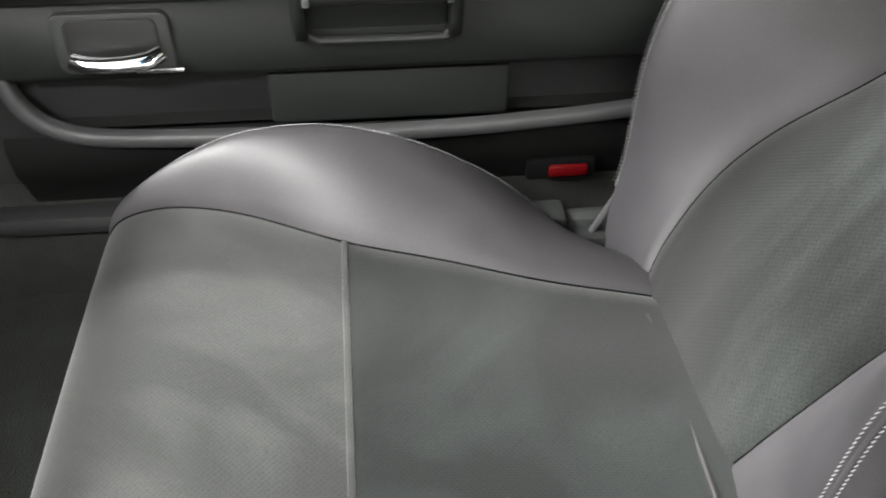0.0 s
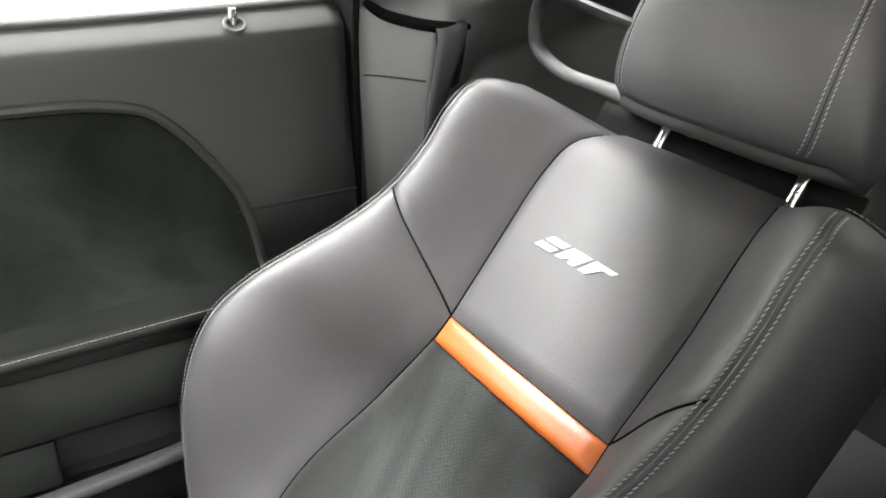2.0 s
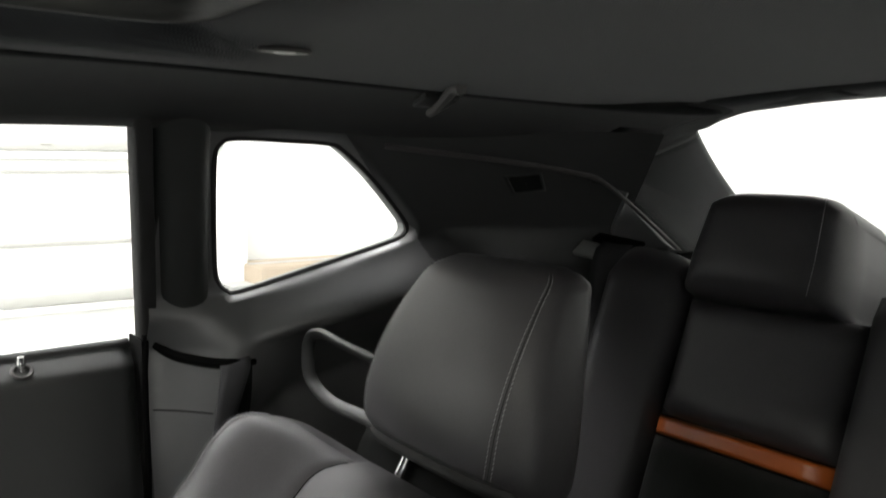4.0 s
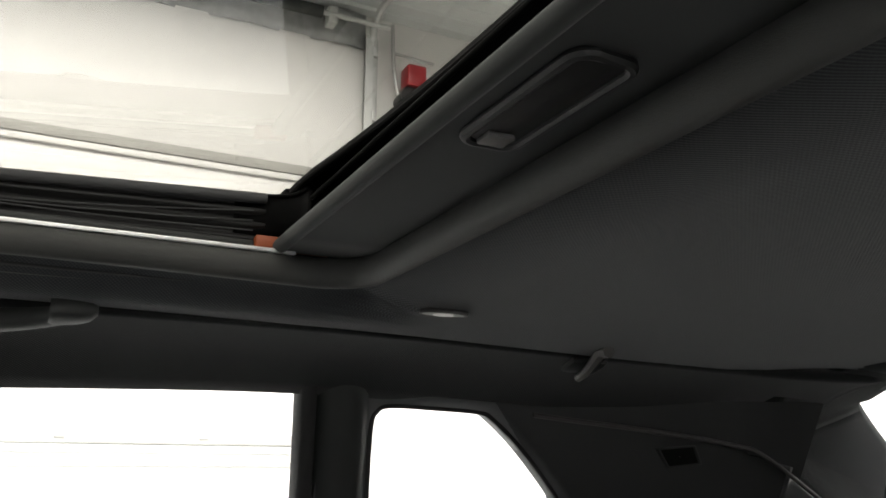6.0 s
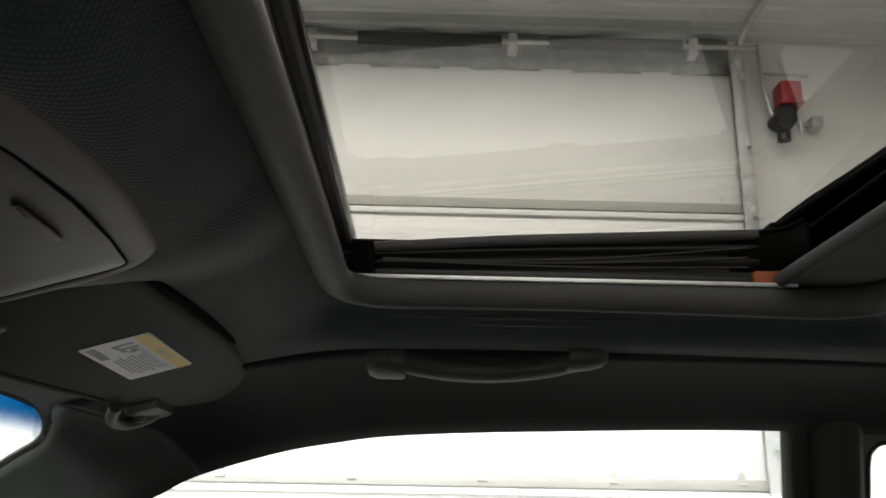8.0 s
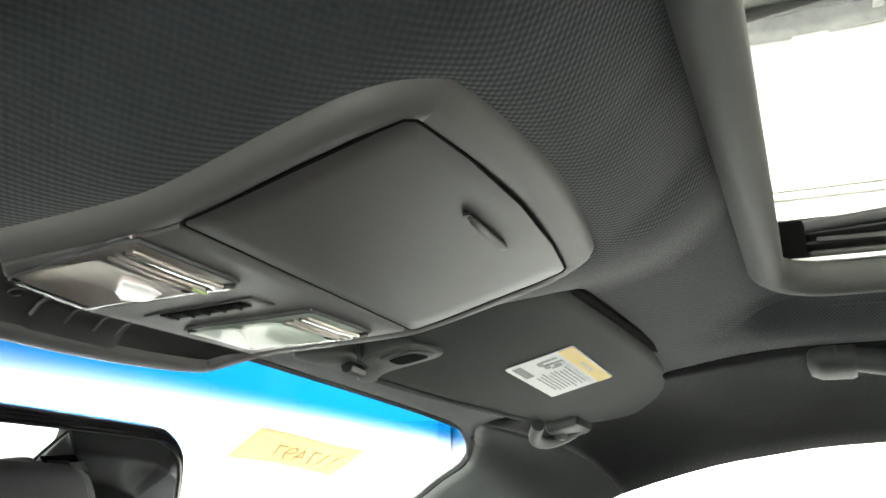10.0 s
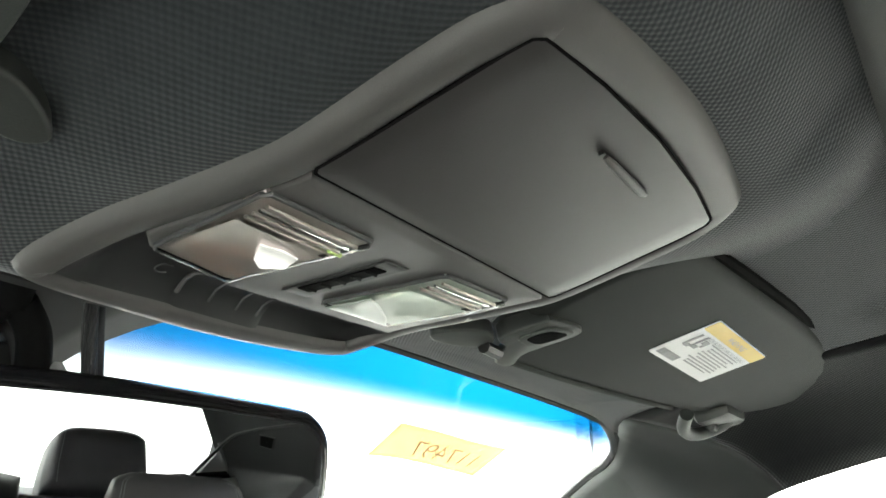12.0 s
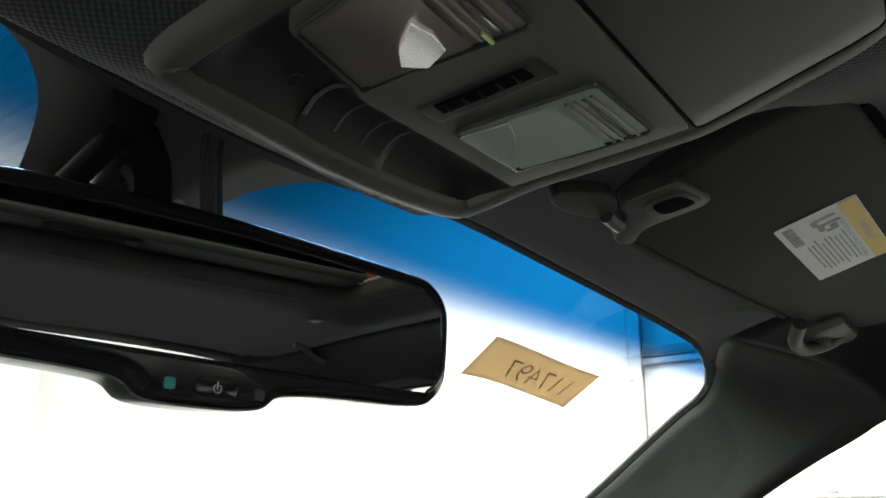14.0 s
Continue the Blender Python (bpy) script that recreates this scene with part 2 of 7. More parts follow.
CONSOLE = surface("console_plastic", (0.062, 0.059, 0.057), 0.5, grain=1700, relief=0.3, depth=0.0003, blotch=0.06, blotch_scale=9)
BIN = surface("bin_door_plastic", (0.022, 0.0193, 0.0188), 0.42, grain=1700, relief=0.25, depth=0.0003, blotch=0.06, blotch_scale=9)
CONSOLE_DARK = surface("console_dark_plastic", (0.012, 0.012, 0.012), 0.5, grain=1500, relief=0.3, depth=0.0003)
CHROME = surface("chrome", (0.85, 0.85, 0.86), 0.08, 1.0, grain=200, relief=0.02, blotch=0.02, rough_var=0.02)
RAIL = surface("bright_rail", (0.86, 0.86, 0.86), 0.35, 0.5, grain=200, relief=0.02, blotch=0.04)
SILVER = surface("satin_silver", (0.068, 0.069, 0.071), 0.55, 0.4, grain=900, relief=0.1, blotch=0.06)
THREAD = surface("grey_thread", (0.33, 0.33, 0.34), 0.8, grain=2500, relief=0.4, depth=0.0003)
EMBROIDERY = surface("silver_embroidery", (0.504, 0.504, 0.518), 0.6, grain=2200, relief=0.5, depth=0.0004)
CABLE = surface("braided_sleeve", (0.012, 0.012, 0.012), 0.6, relief=0.8, depth=0.001, pattern=weave(0.0022))
WEBBING = surface("belt_webbing", (0.030, 0.030, 0.033), 0.7, grain=900, relief=0.5)
CARPET = surface("carpet", (0.022, 0.024, 0.021), 1.0, grain=350, relief=1.0, depth=0.003, blotch=0.3)
PAINT_WHITE = surface("white_wall_paint", (0.78, 0.775, 0.755), 0.6, grain=120, relief=0.1, depth=0.002, blotch=0.04, blotch_scale=1.2)
DOOR_WHITE = surface("white_door_enamel", (0.80, 0.795, 0.775), 0.4, grain=90, relief=0.08, depth=0.002, blotch=0.04, blotch_scale=1.5)
STEEL = surface("galvanised_steel", (0.50, 0.51, 0.50), 0.45, 0.45, grain=60, relief=0.1, blotch=0.15, blotch_scale=12)
SHEET = surface("ceiling_sheet", (0.60, 0.62, 0.62), 0.45, 0.0, grain=50, relief=0.05, blotch=0.05, blotch_scale=2)
PLASTIC_FILM = surface("grey_seal_flap", (0.30, 0.31, 0.31), 0.35, grain=20, relief=0.5, depth=0.01, blotch=0.25, blotch_scale=3)
RED = surface("red_enamel", (0.32, 0.025, 0.03), 0.4, grain=300, relief=0.1)
RED_LENS = surface("red_reflector", (0.085, 0.002, 0.003), 0.25, grain=900, relief=0.3)
ORANGE_TAG = surface("orange_tag", (0.28, 0.06, 0.015), 0.5)
JOINT = surface("greige_joint_paint", (0.40, 0.395, 0.37), 0.5, grain=90, relief=0.1, depth=0.001, blotch=0.06, blotch_scale=3)
CARDBOARD = surface("cardboard", (0.34, 0.28, 0.215), 0.8, grain=200, relief=0.2, depth=0.001, blotch=0.1, blotch_scale=4)
CONCRETE = surface("concrete_floor", (0.36, 0.36, 0.35), 0.6, grain=60, relief=0.3, depth=0.002, blotch=0.2, blotch_scale=1.5)
WHITE_LABEL = surface("white_label", (0.74, 0.74, 0.73), 0.5, grain=300, relief=0.03, blotch=0.03)
YELLOW_LABEL = surface("yellow_label", (0.72, 0.52, 0.09), 0.5, grain=300, relief=0.03, blotch=0.03)
INK_BROWN = surface("brown_pencil", (0.50, 0.37, 0.21), 0.6, grain=300, relief=0.0)
POST = surface("polished_steel", (0.62, 0.62, 0.63), 0.14, 0.9, grain=200, relief=0.02, blotch=0.02, rough_var=0.02)
INK_GREY = surface("grey_print", (0.32, 0.32, 0.32), 0.6, grain=300, relief=0.0)
def paper(name, color, through):
    """Thin paper that lets some light through."""
    m, n, l, b = nodes_of(name)
    b.inputs["Base Color"].default_value, b.inputs["Roughness"].default_value = (*color, 1), 0.85
    tl, mx, ns = n.new("ShaderNodeBsdfTranslucent"), n.new("ShaderNodeMixShader"), n.new("ShaderNodeTexNoise")
    ns.inputs["Scale"].default_value = 60
    cr = n.new("ShaderNodeMapRange")
    cr.inputs["To Min"].default_value, cr.inputs["To Max"].default_value = through - 0.05, through + 0.05
    l.new(ns.outputs["Fac"], cr.inputs["Value"]), l.new(cr.outputs[0], mx.inputs[0])
    tl.inputs["Color"].default_value = (*color, 1)
    l.new(b.outputs[0], mx.inputs[1]), l.new(tl.outputs[0], mx.inputs[2])
    l.new(mx.outputs[0], n["Material Output"].inputs["Surface"])
    return m


NOTE = paper("yellow_note_paper", (0.74, 0.62, 0.42), 0.36)
GLASS = pane("window_glass", (0.92, 0.94, 0.93))
GLASS_ROOF = pane("tinted_roof_glass", (0.240, 0.237, 0.215))
GLASS_WIND = pane("windscreen_glass", (0.92, 0.94, 0.93), 0.006, edge=0.1, band=(0.638, 0.732, (0.002, 0.056, 0.160)))
LENS = pane("clear_lens", (0.75, 0.77, 0.74), 0.02, edge=0.3)
SMOKED = surface("smoked_chrome", (0.66, 0.58, 0.57), 0.36, 0.85, grain=300, relief=0.02, depth=0.0001, blotch=0.03, blotch_scale=20)
FROST = surface("frosted_reflector", (0.70, 0.75, 0.70), 0.4, 0.1, grain=600, relief=0.08, depth=0.0002, blotch=0.05, blotch_scale=25)


def honeycomb(name, color, strength):
    """A lit lamp behind small prisms."""
    m, n, l, b = nodes_of(name)
    tc, vo, mr = n.new("ShaderNodeTexCoord"), n.new("ShaderNodeTexVoronoi"), n.new("ShaderNodeMapRange")
    vo.inputs["Scale"].default_value, vo.inputs["Randomness"].default_value = 620, 0.15
    l.new(tc.outputs["Object"], vo.inputs["Vector"])
    mr.inputs["From Min"].default_value, mr.inputs["From Max"].default_value = 0.2, 0.75
    mr.inputs["To Min"].default_value, mr.inputs["To Max"].default_value = strength, strength * 0.12
    l.new(vo.outputs["Distance"], mr.inputs["Value"])
    b.inputs["Base Color"].default_value = (0.5, 0.5, 0.5, 1)
    b.inputs["Emission Color"].default_value = (*color, 1)
    l.new(mr.outputs[0], b.inputs["Emission Strength"])
    return m


# near-black: shade of gaps and holes put into colour; also on some black parts
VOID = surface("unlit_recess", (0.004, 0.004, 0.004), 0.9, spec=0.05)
MIRROR = surface("mirror_silver", (0.55, 0.56, 0.57), 0.01, 1.0, grain=10, relief=0.0, blotch=0.0, rough_var=0.0)
SCREEN_INK = surface("frit_black", (0.013, 0.012, 0.012), 0.55, spec=0.3)

# ---- building tools ----
ORIGIN = {}


def thing(name, at, label, category, group="", kind=""):
    ob = new(name)
    ob.location = at
    ob.empty_display_size = 0.05
    ORIGIN[name] = at
    ob["base"] = list(at)
    return tagged(ob, label, category, group, kind)


def base_of(ob):
    while ob.parent:
        ob = ob.parent
    return Vector(ob.location)


def put(name, verts, faces, mat, parent=None, label="", smooth=True, mats=None, index=None):
    """One mesh object from world places; under a parent it is laid relative to the thing's base."""
    off = base_of(parent) if parent else Vector((0, 0, 0))
    me = bpy.data.meshes.new(name)
    me.from_pydata([tuple(Vector(v) - off) for v in verts], [], faces)
    for m in (mats or [mat]):
        me.materials.append(m)
    if index:
        me.polygons.foreach_set("material_index", index)
    me.polygons.foreach_set("use_smooth", [smooth] * len(me.polygons))
    me.update()
    ob = new(name, me)
    if parent:
        ob.parent = parent
    if label:
        ob["label"] = label
    return ob


def part(name, bm, mat, parent, label="", smooth=True):
    """Links a bmesh, in world places, as one mesh object under a thing or part."""
    bmesh.ops.recalc_face_normals(bm, faces=bm.faces)
    verts = [v.co.copy() for v in bm.verts]
    bm.verts.index_update()
    faces = [[v.index for v in f.verts] for f in bm.faces]
    bm.free()
    ob = put(name, verts, faces, mat, parent, label, smooth)
    if smooth:
        sharp(ob)
    return ob


def sharp(ob, deg=38):
    me = ob.data
    bm = bmesh.new()
    bm.from_mesh(me)
    for e in bm.edges:
        if len(e.link_faces) == 2 and e.calc_face_angle(0) > radians(deg):
            e.smooth = False
    bm.to_mesh(me)
    bm.free()


def slab(center, size, bevel=0.004, turn=None, seg=2):
    """A bevelled block as bmesh."""
    bm = bmesh.new()
    bmesh.ops.create_cube(bm, size=1)
    bmesh.ops.scale(bm, vec=size, verts=bm.verts)
    if bevel:
        bmesh.ops.bevel(bm, geom=bm.edges, offset=min(bevel, min(size) * 0.45), segments=seg, profile=0.5, affect="EDGES")
    m = Matrix.Translation(center) @ (turn.to_4x4() if turn else Matrix())
    bmesh.ops.transform(bm, matrix=m, verts=bm.verts)
    return bm


def join_bm(*bms):
    out = bmesh.new()
    for b in bms:
        me = bpy.data.meshes.new("tmp")
        b.to_mesh(me)
        out.from_mesh(me)
        bpy.data.meshes.remove(me)
        b.free()
    return out


def tube(path, r, sides=10, closed=False, flat=1.0):
    """A round bar along a path; r is a number or a function of 0..1."""
    pts = [Vector(p) for p in path]
    bm = bmesh.new()
    rings = []
    k = len(pts)
    up = None
    for i, p in enumerate(pts):
        a = pts[i - 1] if (i or closed) else p
        b = pts[(i + 1) % k] if (i < k - 1 or closed) else p
        d = (b - a).normalized()
        if up is None:
            up = d.orthogonal().normalized()
        up = (up - d * up.dot(d)).normalized()
        side = d.cross(up)
        rad = r(i / max(1, k - 1)) if callable(r) else r
        rings.append([bm.verts.new(p + (up * math.cos(2 * math.pi * j / sides) + side * flat * math.sin(2 * math.pi * j / sides)) * rad) for j in range(sides)])
    for i in range(k if closed else k - 1):
        a, b = rings[i], rings[(i + 1) % k]
        for j in range(sides):
            bm.faces.new((a[j], a[(j + 1) % sides], b[(j + 1) % sides], b[j]))
    if not closed:
        bm.faces.new(rings[0][::-1]), bm.faces.new(rings[-1])
    return bm


def curve_through(pts, n=24, closed=False):
    """Places on a smooth line through the points."""
    p = [Vector(q) for q in pts]
    out = []
    k = len(p)
    for i in range(k if closed else k - 1):
        p0 = p[i - 1] if (i or closed) else p[0] * 2 - p[1]
        p1, p2 = p[i], p[(i + 1) % k]
        p3 = p[(i + 2) % k] if (i + 2 < k or closed) else p[-1] * 2 - p[-2]
        for j in range(n):
            t = j / n
            out.append(0.5 * ((2 * p1) + (p2 - p0) * t + (2 * p0 - 5 * p1 + 4 * p2 - p3) * t * t + (3 * p1 - p0 - 3 * p2 + p3) * t ** 3))
    if not closed:
        out.append(p[-1])
    return out


def resample(pts, step=None, n=None):
    p = [Vector(q) for q in pts]
    acc = [0]
    for a, b in zip(p, p[1:]):
        acc.append(acc[-1] + (b - a).length)
    n = n or max(2, int(acc[-1] / step) + 1)
    out, i = [], 0
    for k in range(n):
        s = acc[-1] * k / (n - 1)
        while i < len(p) - 2 and acc[i + 1] < s:
            i += 1
        t = (s - acc[i]) / max(1e-9, acc[i + 1] - acc[i])
        out.append(p[i].lerp(p[i + 1], min(1, max(0, t))))
    return out


def skin(rows, thick=None):
    """Verts and faces of a sheet through rows of places; thick: a vector by which a back sheet lies behind, closed round the rim."""
    nr, nc = len(rows), len(rows[0])
    verts = [Vector(p) for row in rows for p in row]
    faces = [(i * nc + j, i * nc + j + 1, (i + 1) * nc + j + 1, (i + 1) * nc + j) for i in range(nr - 1) for j in range(nc - 1)]
    if thick is not None:
        t = Vector(thick)
        k = len(verts)
        verts += [v + t for v in verts]
        faces += [tuple(reversed([q + k for q in f])) for f in faces]
        rim = [j for j in range(nc)] + [i * nc + nc - 1 for i in range(1, nr)] + [(nr - 1) * nc + j for j in range(nc - 2, -1, -1)] + [i * nc for i in range(nr - 2, 0, -1)]
        for a, b in zip(rim, rim[1:] + rim[:1]):
            faces.append((a, a + k, b + k, b))
    return verts, faces


def loft(a, b, n=8, bulge=None):
    """Rows between two lines of equally many places; bulge(t) is a vector added on the way."""
    rows = []
    for i in range(n + 1):
        t = i / n
        off = bulge(t) if bulge else Vector((0, 0, 0))
        rows.append([Vector(p).lerp(Vector(q), t) + off for p, q in zip(a, b)])
    return rows


def rounded(w, h, r, n=6):
    """Outline of a rounded rectangle round the origin, counter-clockwise."""
    out = []
    for cx, cy, a0 in ((w / 2 - r, h / 2 - r, 0), (-w / 2 + r, h / 2 - r, 90), (-w / 2 + r, -h / 2 + r, 180), (w / 2 - r, -h / 2 + r, 270)):
        for i in range(n + 1):
            a = radians(a0 + 90 * i / n)
            out.append((cx + r * math.cos(a), cy + r * math.sin(a)))
    return out


def plate(outline, m, depth, bevel=0.002, seg=2):
    """A plate from a flat outline, laid by the matrix m (its face at z = 0, its depth towards -z), front edges rounded."""
    bm = bmesh.new()
    steps = [(0.0, -depth)] if bevel <= 0 else []
    rings = []
    c = Vector((sum(p[0] for p in outline) / len(outline), sum(p[1] for p in outline) / len(outline)))

    def ring(inset, z):
        vs = []
        k = len(outline)
        for i in range(k):
            a, b, d = Vector(outline[i - 1]), Vector(outline[i]), Vector(outline[(i + 1) % k])
            t = (d - a)
            t = t.normalized() if t.length > 1e-9 else Vector((1, 0))
            nrm = Vector((-t.y, t.x))
            q = b + nrm * inset
            vs.append(bm.verts.new((q.x, q.y, z)))
        return vs
    rings.append(ring(0, -depth))
    if bevel > 0:
        for i in range(seg + 1):
            a = math.pi / 2 * i / seg
            rings.append(ring(bevel * (1 - math.cos(a)), -bevel + bevel * math.sin(a)))
    else:
        rings.append(ring(0, 0))
    k = len(outline)
    for a, b in zip(rings, rings[1:]):
        for j in range(k):
            bm.faces.new((a[j], a[(j + 1) % k], b[(j + 1) % k], b[j]))
    bm.faces.new(rings[-1]), bm.faces.new(rings[0][::-1])
    bmesh.ops.transform(bm, matrix=m, verts=bm.verts)
    return bm


def axes_matrix(at, x, y, z):
    m = Matrix((x, y, z)).transposed().to_4x4()
    m.translation = at
    return m


def frame_matrix(at, normal, up=(0, 0, 1)):
    z = Vector(normal).normalized()
    x = Vector(up).cross(z).normalized()
    return axes_matrix(Vector(at), x, z.cross(x), z)


def stitches(path, normal, length=0.0041, gap=0.0008, r=0.00045, lean=0.0):
    """Short threads in a row, each slightly proud, as one bmesh."""
    pts = resample(path, length + gap)
    bm = bmesh.new()
    for i in range(len(pts) - 1):
        a, b = pts[i], pts[i + 1]
        d = (b - a).normalized()
        nn = Vector(normal(i / len(pts)) if callable(normal) else normal)
        nn = (nn - d * nn.dot(d)).normalized()
        s = d.cross(nn)
        mid = (a + b) / 2
        h = length / 2
        rows = []
        for t, rr in ((-1, 0.45), (-0.5, 1.0), (0.5, 1.0), (1, 0.45)):
            c = mid + d * h * t + s * lean * t + nn * (r * 0.7 * rr - r * 0.3)
            rows.append([bm.verts.new(c + s * r * rr * 1.1 * q + nn * r * rr * w) for q, w in ((-1, 0), (-0.6, 0.8), (0.6, 0.8), (1, 0))])
        for u, v in zip(rows, rows[1:]):
            for k in range(3):
                bm.faces.new((u[k], u[k + 1], v[k + 1], v[k]))
    return bm


def interp(x, xs, ys):
    """A soft curve through a table."""
    if x <= xs[0]:
        return ys[0]
    if x >= xs[-1]:
        return ys[-1]
    i = max(k for k in range(len(xs) - 1) if xs[k] <= x)
    t = (x - xs[i]) / (xs[i + 1] - xs[i])

    def slope(k):
        if k == 0 or k == len(xs) - 1:
            return 0.0 if k else (ys[1] - ys[0]) / (xs[1] - xs[0])
        return (ys[k + 1] - ys[k - 1]) / (xs[k + 1] - xs[k - 1])
    h = xs[i + 1] - xs[i]
    m0, m1 = slope(i) * h, slope(i + 1) * h
    return (2 * t ** 3 - 3 * t * t + 1) * ys[i] + (t ** 3 - 2 * t * t + t) * m0 + (-2 * t ** 3 + 3 * t * t) * ys[i + 1] + (t ** 3 - t * t) * m1

# ---- the garage ----
GX, GB, GF, GL, GZ = 3.7, -2.75, 7.5, -5.0, 3.66


def garage_wall(name, center, size, mat=PAINT_WHITE, label="plain white painted garage wall"):
    ob = part(name, slab(center, size, 0), mat, None, smooth=False)
    return tagged(ob, label, "wall", kind="structure")


garage_wall("floor", ((GX + GL) / 2, (GF + GB) / 2, -0.06), (GX - GL + 0.4, GF - GB + 0.4, 0.12), CONCRETE, "smooth grey concrete garage floor")
garage_wall("wall_west", (GL - 0.1, (GF + GB) / 2, GZ / 2), (0.2, GF - GB, GZ + 0.2))
garage_wall("wall_south", ((GX + GL) / 2, GB - 0.1, GZ / 2), (GX - GL + 0.4, 0.2, GZ + 0.2))
garage_wall("wall_north", ((GX + GL) / 2, GF + 0.1, GZ / 2), (GX - GL + 0.4, 0.2, GZ + 0.2))
# the east wall stands round the sectional door
DY0, DY1, DZ = -1.44, 1.88, 3.45
wall_e = join_bm(slab((GX + 0.1, (GB + DY0) / 2, GZ / 2), (0.2, DY0 - GB, GZ + 0.2), 0),
                 slab((GX + 0.1, (GF + DY1) / 2, GZ / 2), (0.2, GF - DY1, GZ + 0.2), 0),
                 slab((GX + 0.1, (DY0 + DY1) / 2, (DZ + GZ + 0.1) / 2), (0.2, DY1 - DY0, GZ + 0.1 - DZ), 0))
tagged(part("wall_east", wall_e, PAINT_WHITE, None, smooth=False), "white garage wall round a sectional door", "wall", kind="structure")
# ribbed sheet ceiling
xs = []
x = GL
while x < GX:
    for dx, dz in ((0.0, 0.0), (0.05, 0.0), (0.065, 0.014), (0.085, 0.014), (0.1, 0.0)):
        xs.append((x + dx, dz))
    x += 0.12
vs_c, fs_c = skin([[(px_, yy, GZ + dz) for px_, dz in xs] for yy in (GB, GF)], (0, 0, 0.08))
tagged(put("ceiling", vs_c, fs_c, SHEET, smooth=False), "ribbed pale grey metal sheet ceiling", "ceiling", kind="structure")

gd = thing("garage_door", (GX, 0.2, 0), "closed white sectional garage door with ribbed panels", "garage door")
seams = [0.0, 0.61, 1.29, 1.97, 2.65, 3.45]
for z0, z1 in zip(seams, seams[1:]):
    bm = slab((GX - 0.01, (DY0 + DY1) / 2, (z0 + z1) / 2), (0.05, DY1 - DY0, z1 - z0 - 0.008), 0.006)
    sec = part("section", bm, DOOR_WHITE, gd)
    if z0:
        part("joint_strip", slab((GX - 0.043, (DY0 + DY1) / 2, z0 + 0.018), (0.016, DY1 - DY0, 0.05), 0.003), JOINT, sec)
        part("lip", slab((GX - 0.045, (DY0 + DY1) / 2, z0 - 0.03), (0.02, DY1 - DY0, 0.03), 0.004), DOOR_WHITE, sec)
        for yy in (-1.32, -0.72, -0.115, 0.485, 1.085, 1.69) if 1 < z0 < 1.5 else ():
            b = join_bm(plate([(-0.022, -0.03), (0.022, -0.03), (0.016, 0.012), (0.005, 0.034), (-0.005, 0.034), (-0.016, 0.012)], frame_matrix((GX - 0.048, yy, z0 + 0.045), (-1, 0, 0)), 0.010, 0.002), tube([(GX - 0.052, yy - 0.02, z0 + 0.02), (GX - 0.052, yy + 0.02, z0 + 0.02)], 0.006, 8))
            part("hinge", b, JOINT, sec)
    for zr in (0.875, 1.195):
        if z0 < zr < z1:
            part("rib", slab((GX - 0.037, (DY0 + DY1) / 2, zr), (0.012, DY1 - DY0 - 0.02, 0.022), 0.003), JOINT, sec, "grey pressed rib")
for yy, s in ((DY0 - 0.02, -1), (DY1 + 0.02, 1)):
    tr = join_bm(slab((GX - 0.09, yy, 1.74), (0.06, 0.008, 3.48), 0), slab((GX - 0.12, yy - s * 0.02, 1.74), (0.008, 0.045, 3.48), 0), slab((GX - 0.06, yy + s * 0.018, 1.74), (0.09, 0.036, 3.48), 0.004))
    part("vertical_track", tr, STEEL, gd)
    for k in range(9):
        part("track_bracket", slab((GX - 0.085, yy + s * 0.012, 0.35 + 0.38 * k), (0.09, 0.03, 0.06), 0.004), STEEL, gd)
    part("track_guard", slab((GX - 0.085, yy + s * 0.045, 0.63), (0.13, 0.17, 1.26), 0.008), DOOR_WHITE, gd, "white guard over the foot of the track")
    if s < 0:
        part("horizontal_track", tube([(GX - 0.1, yy, 3.42), (GX - 0.13, yy, 3.53), (GX - 0.22, yy, 3.59), (GX - 0.4, yy, 3.60), (GX - 3.2, yy, 3.60)], 0.022, 8), STEEL, gd)
tb = thing("torsion_bar", (GX - 0.2, 0.2, 3.56), "steel torsion bar with springs above the garage door", "spring bar")
part("shaft", tube([(GX - 0.16, DY0 - 0.1, 3.53), (GX - 0.16, DY1 + 0.1, 3.53)], 0.014, 10), STEEL, tb)
for y0, y1 in ((-1.15, -0.45), (-0.2, 0.55), (0.85, 1.5)):
    part("spring", tube([(GX - 0.16, y0, 3.53), (GX - 0.16, y1, 3.53)], 0.034, 12), PLASTIC, tb)
    part("spring_plate", slab((GX - 0.13, y0 - 0.06, 3.53), (0.08, 0.05, 0.1), 0.006), STEEL, tb)
flap = [[(GX - 0.045 - 0.02 * math.sin(k * 1.3), DY0 + (DY1 - DY0) * k / 30, z) for k in range(31)] for z in (3.43, 3.50, 3.57, 3.64)]
vf, ff = skin(flap, (0.006, 0, 0))
tagged(put("seal_flap", vf, ff, PLASTIC_FILM), "grey plastic flap over the top of the garage door", "seal")
cb = thing("cardboard_box", (3.5, -1.93, 0), "tan cardboard box on the garage floor by the wall", "box")
part("carton", slab((3.5, -1.935, 0.37), (0.32, 0.73, 0.74), 0.006), CARDBOARD, cb)
for dx in (-0.078, 0.078):
    part("flap", slab((3.5 + dx, -1.935, 0.743), (0.152, 0.72, 0.004), 0.001), CARDBOARD, cb)
part("tape", slab((3.5, -1.935, 0.7465), (0.06, 0.72, 0.001), 0), PLASTIC_LIGHT, cb)
sb = thing("small_carton", (3.5, -1.5, 0), "pale grey carton standing beside the larger box", "box")
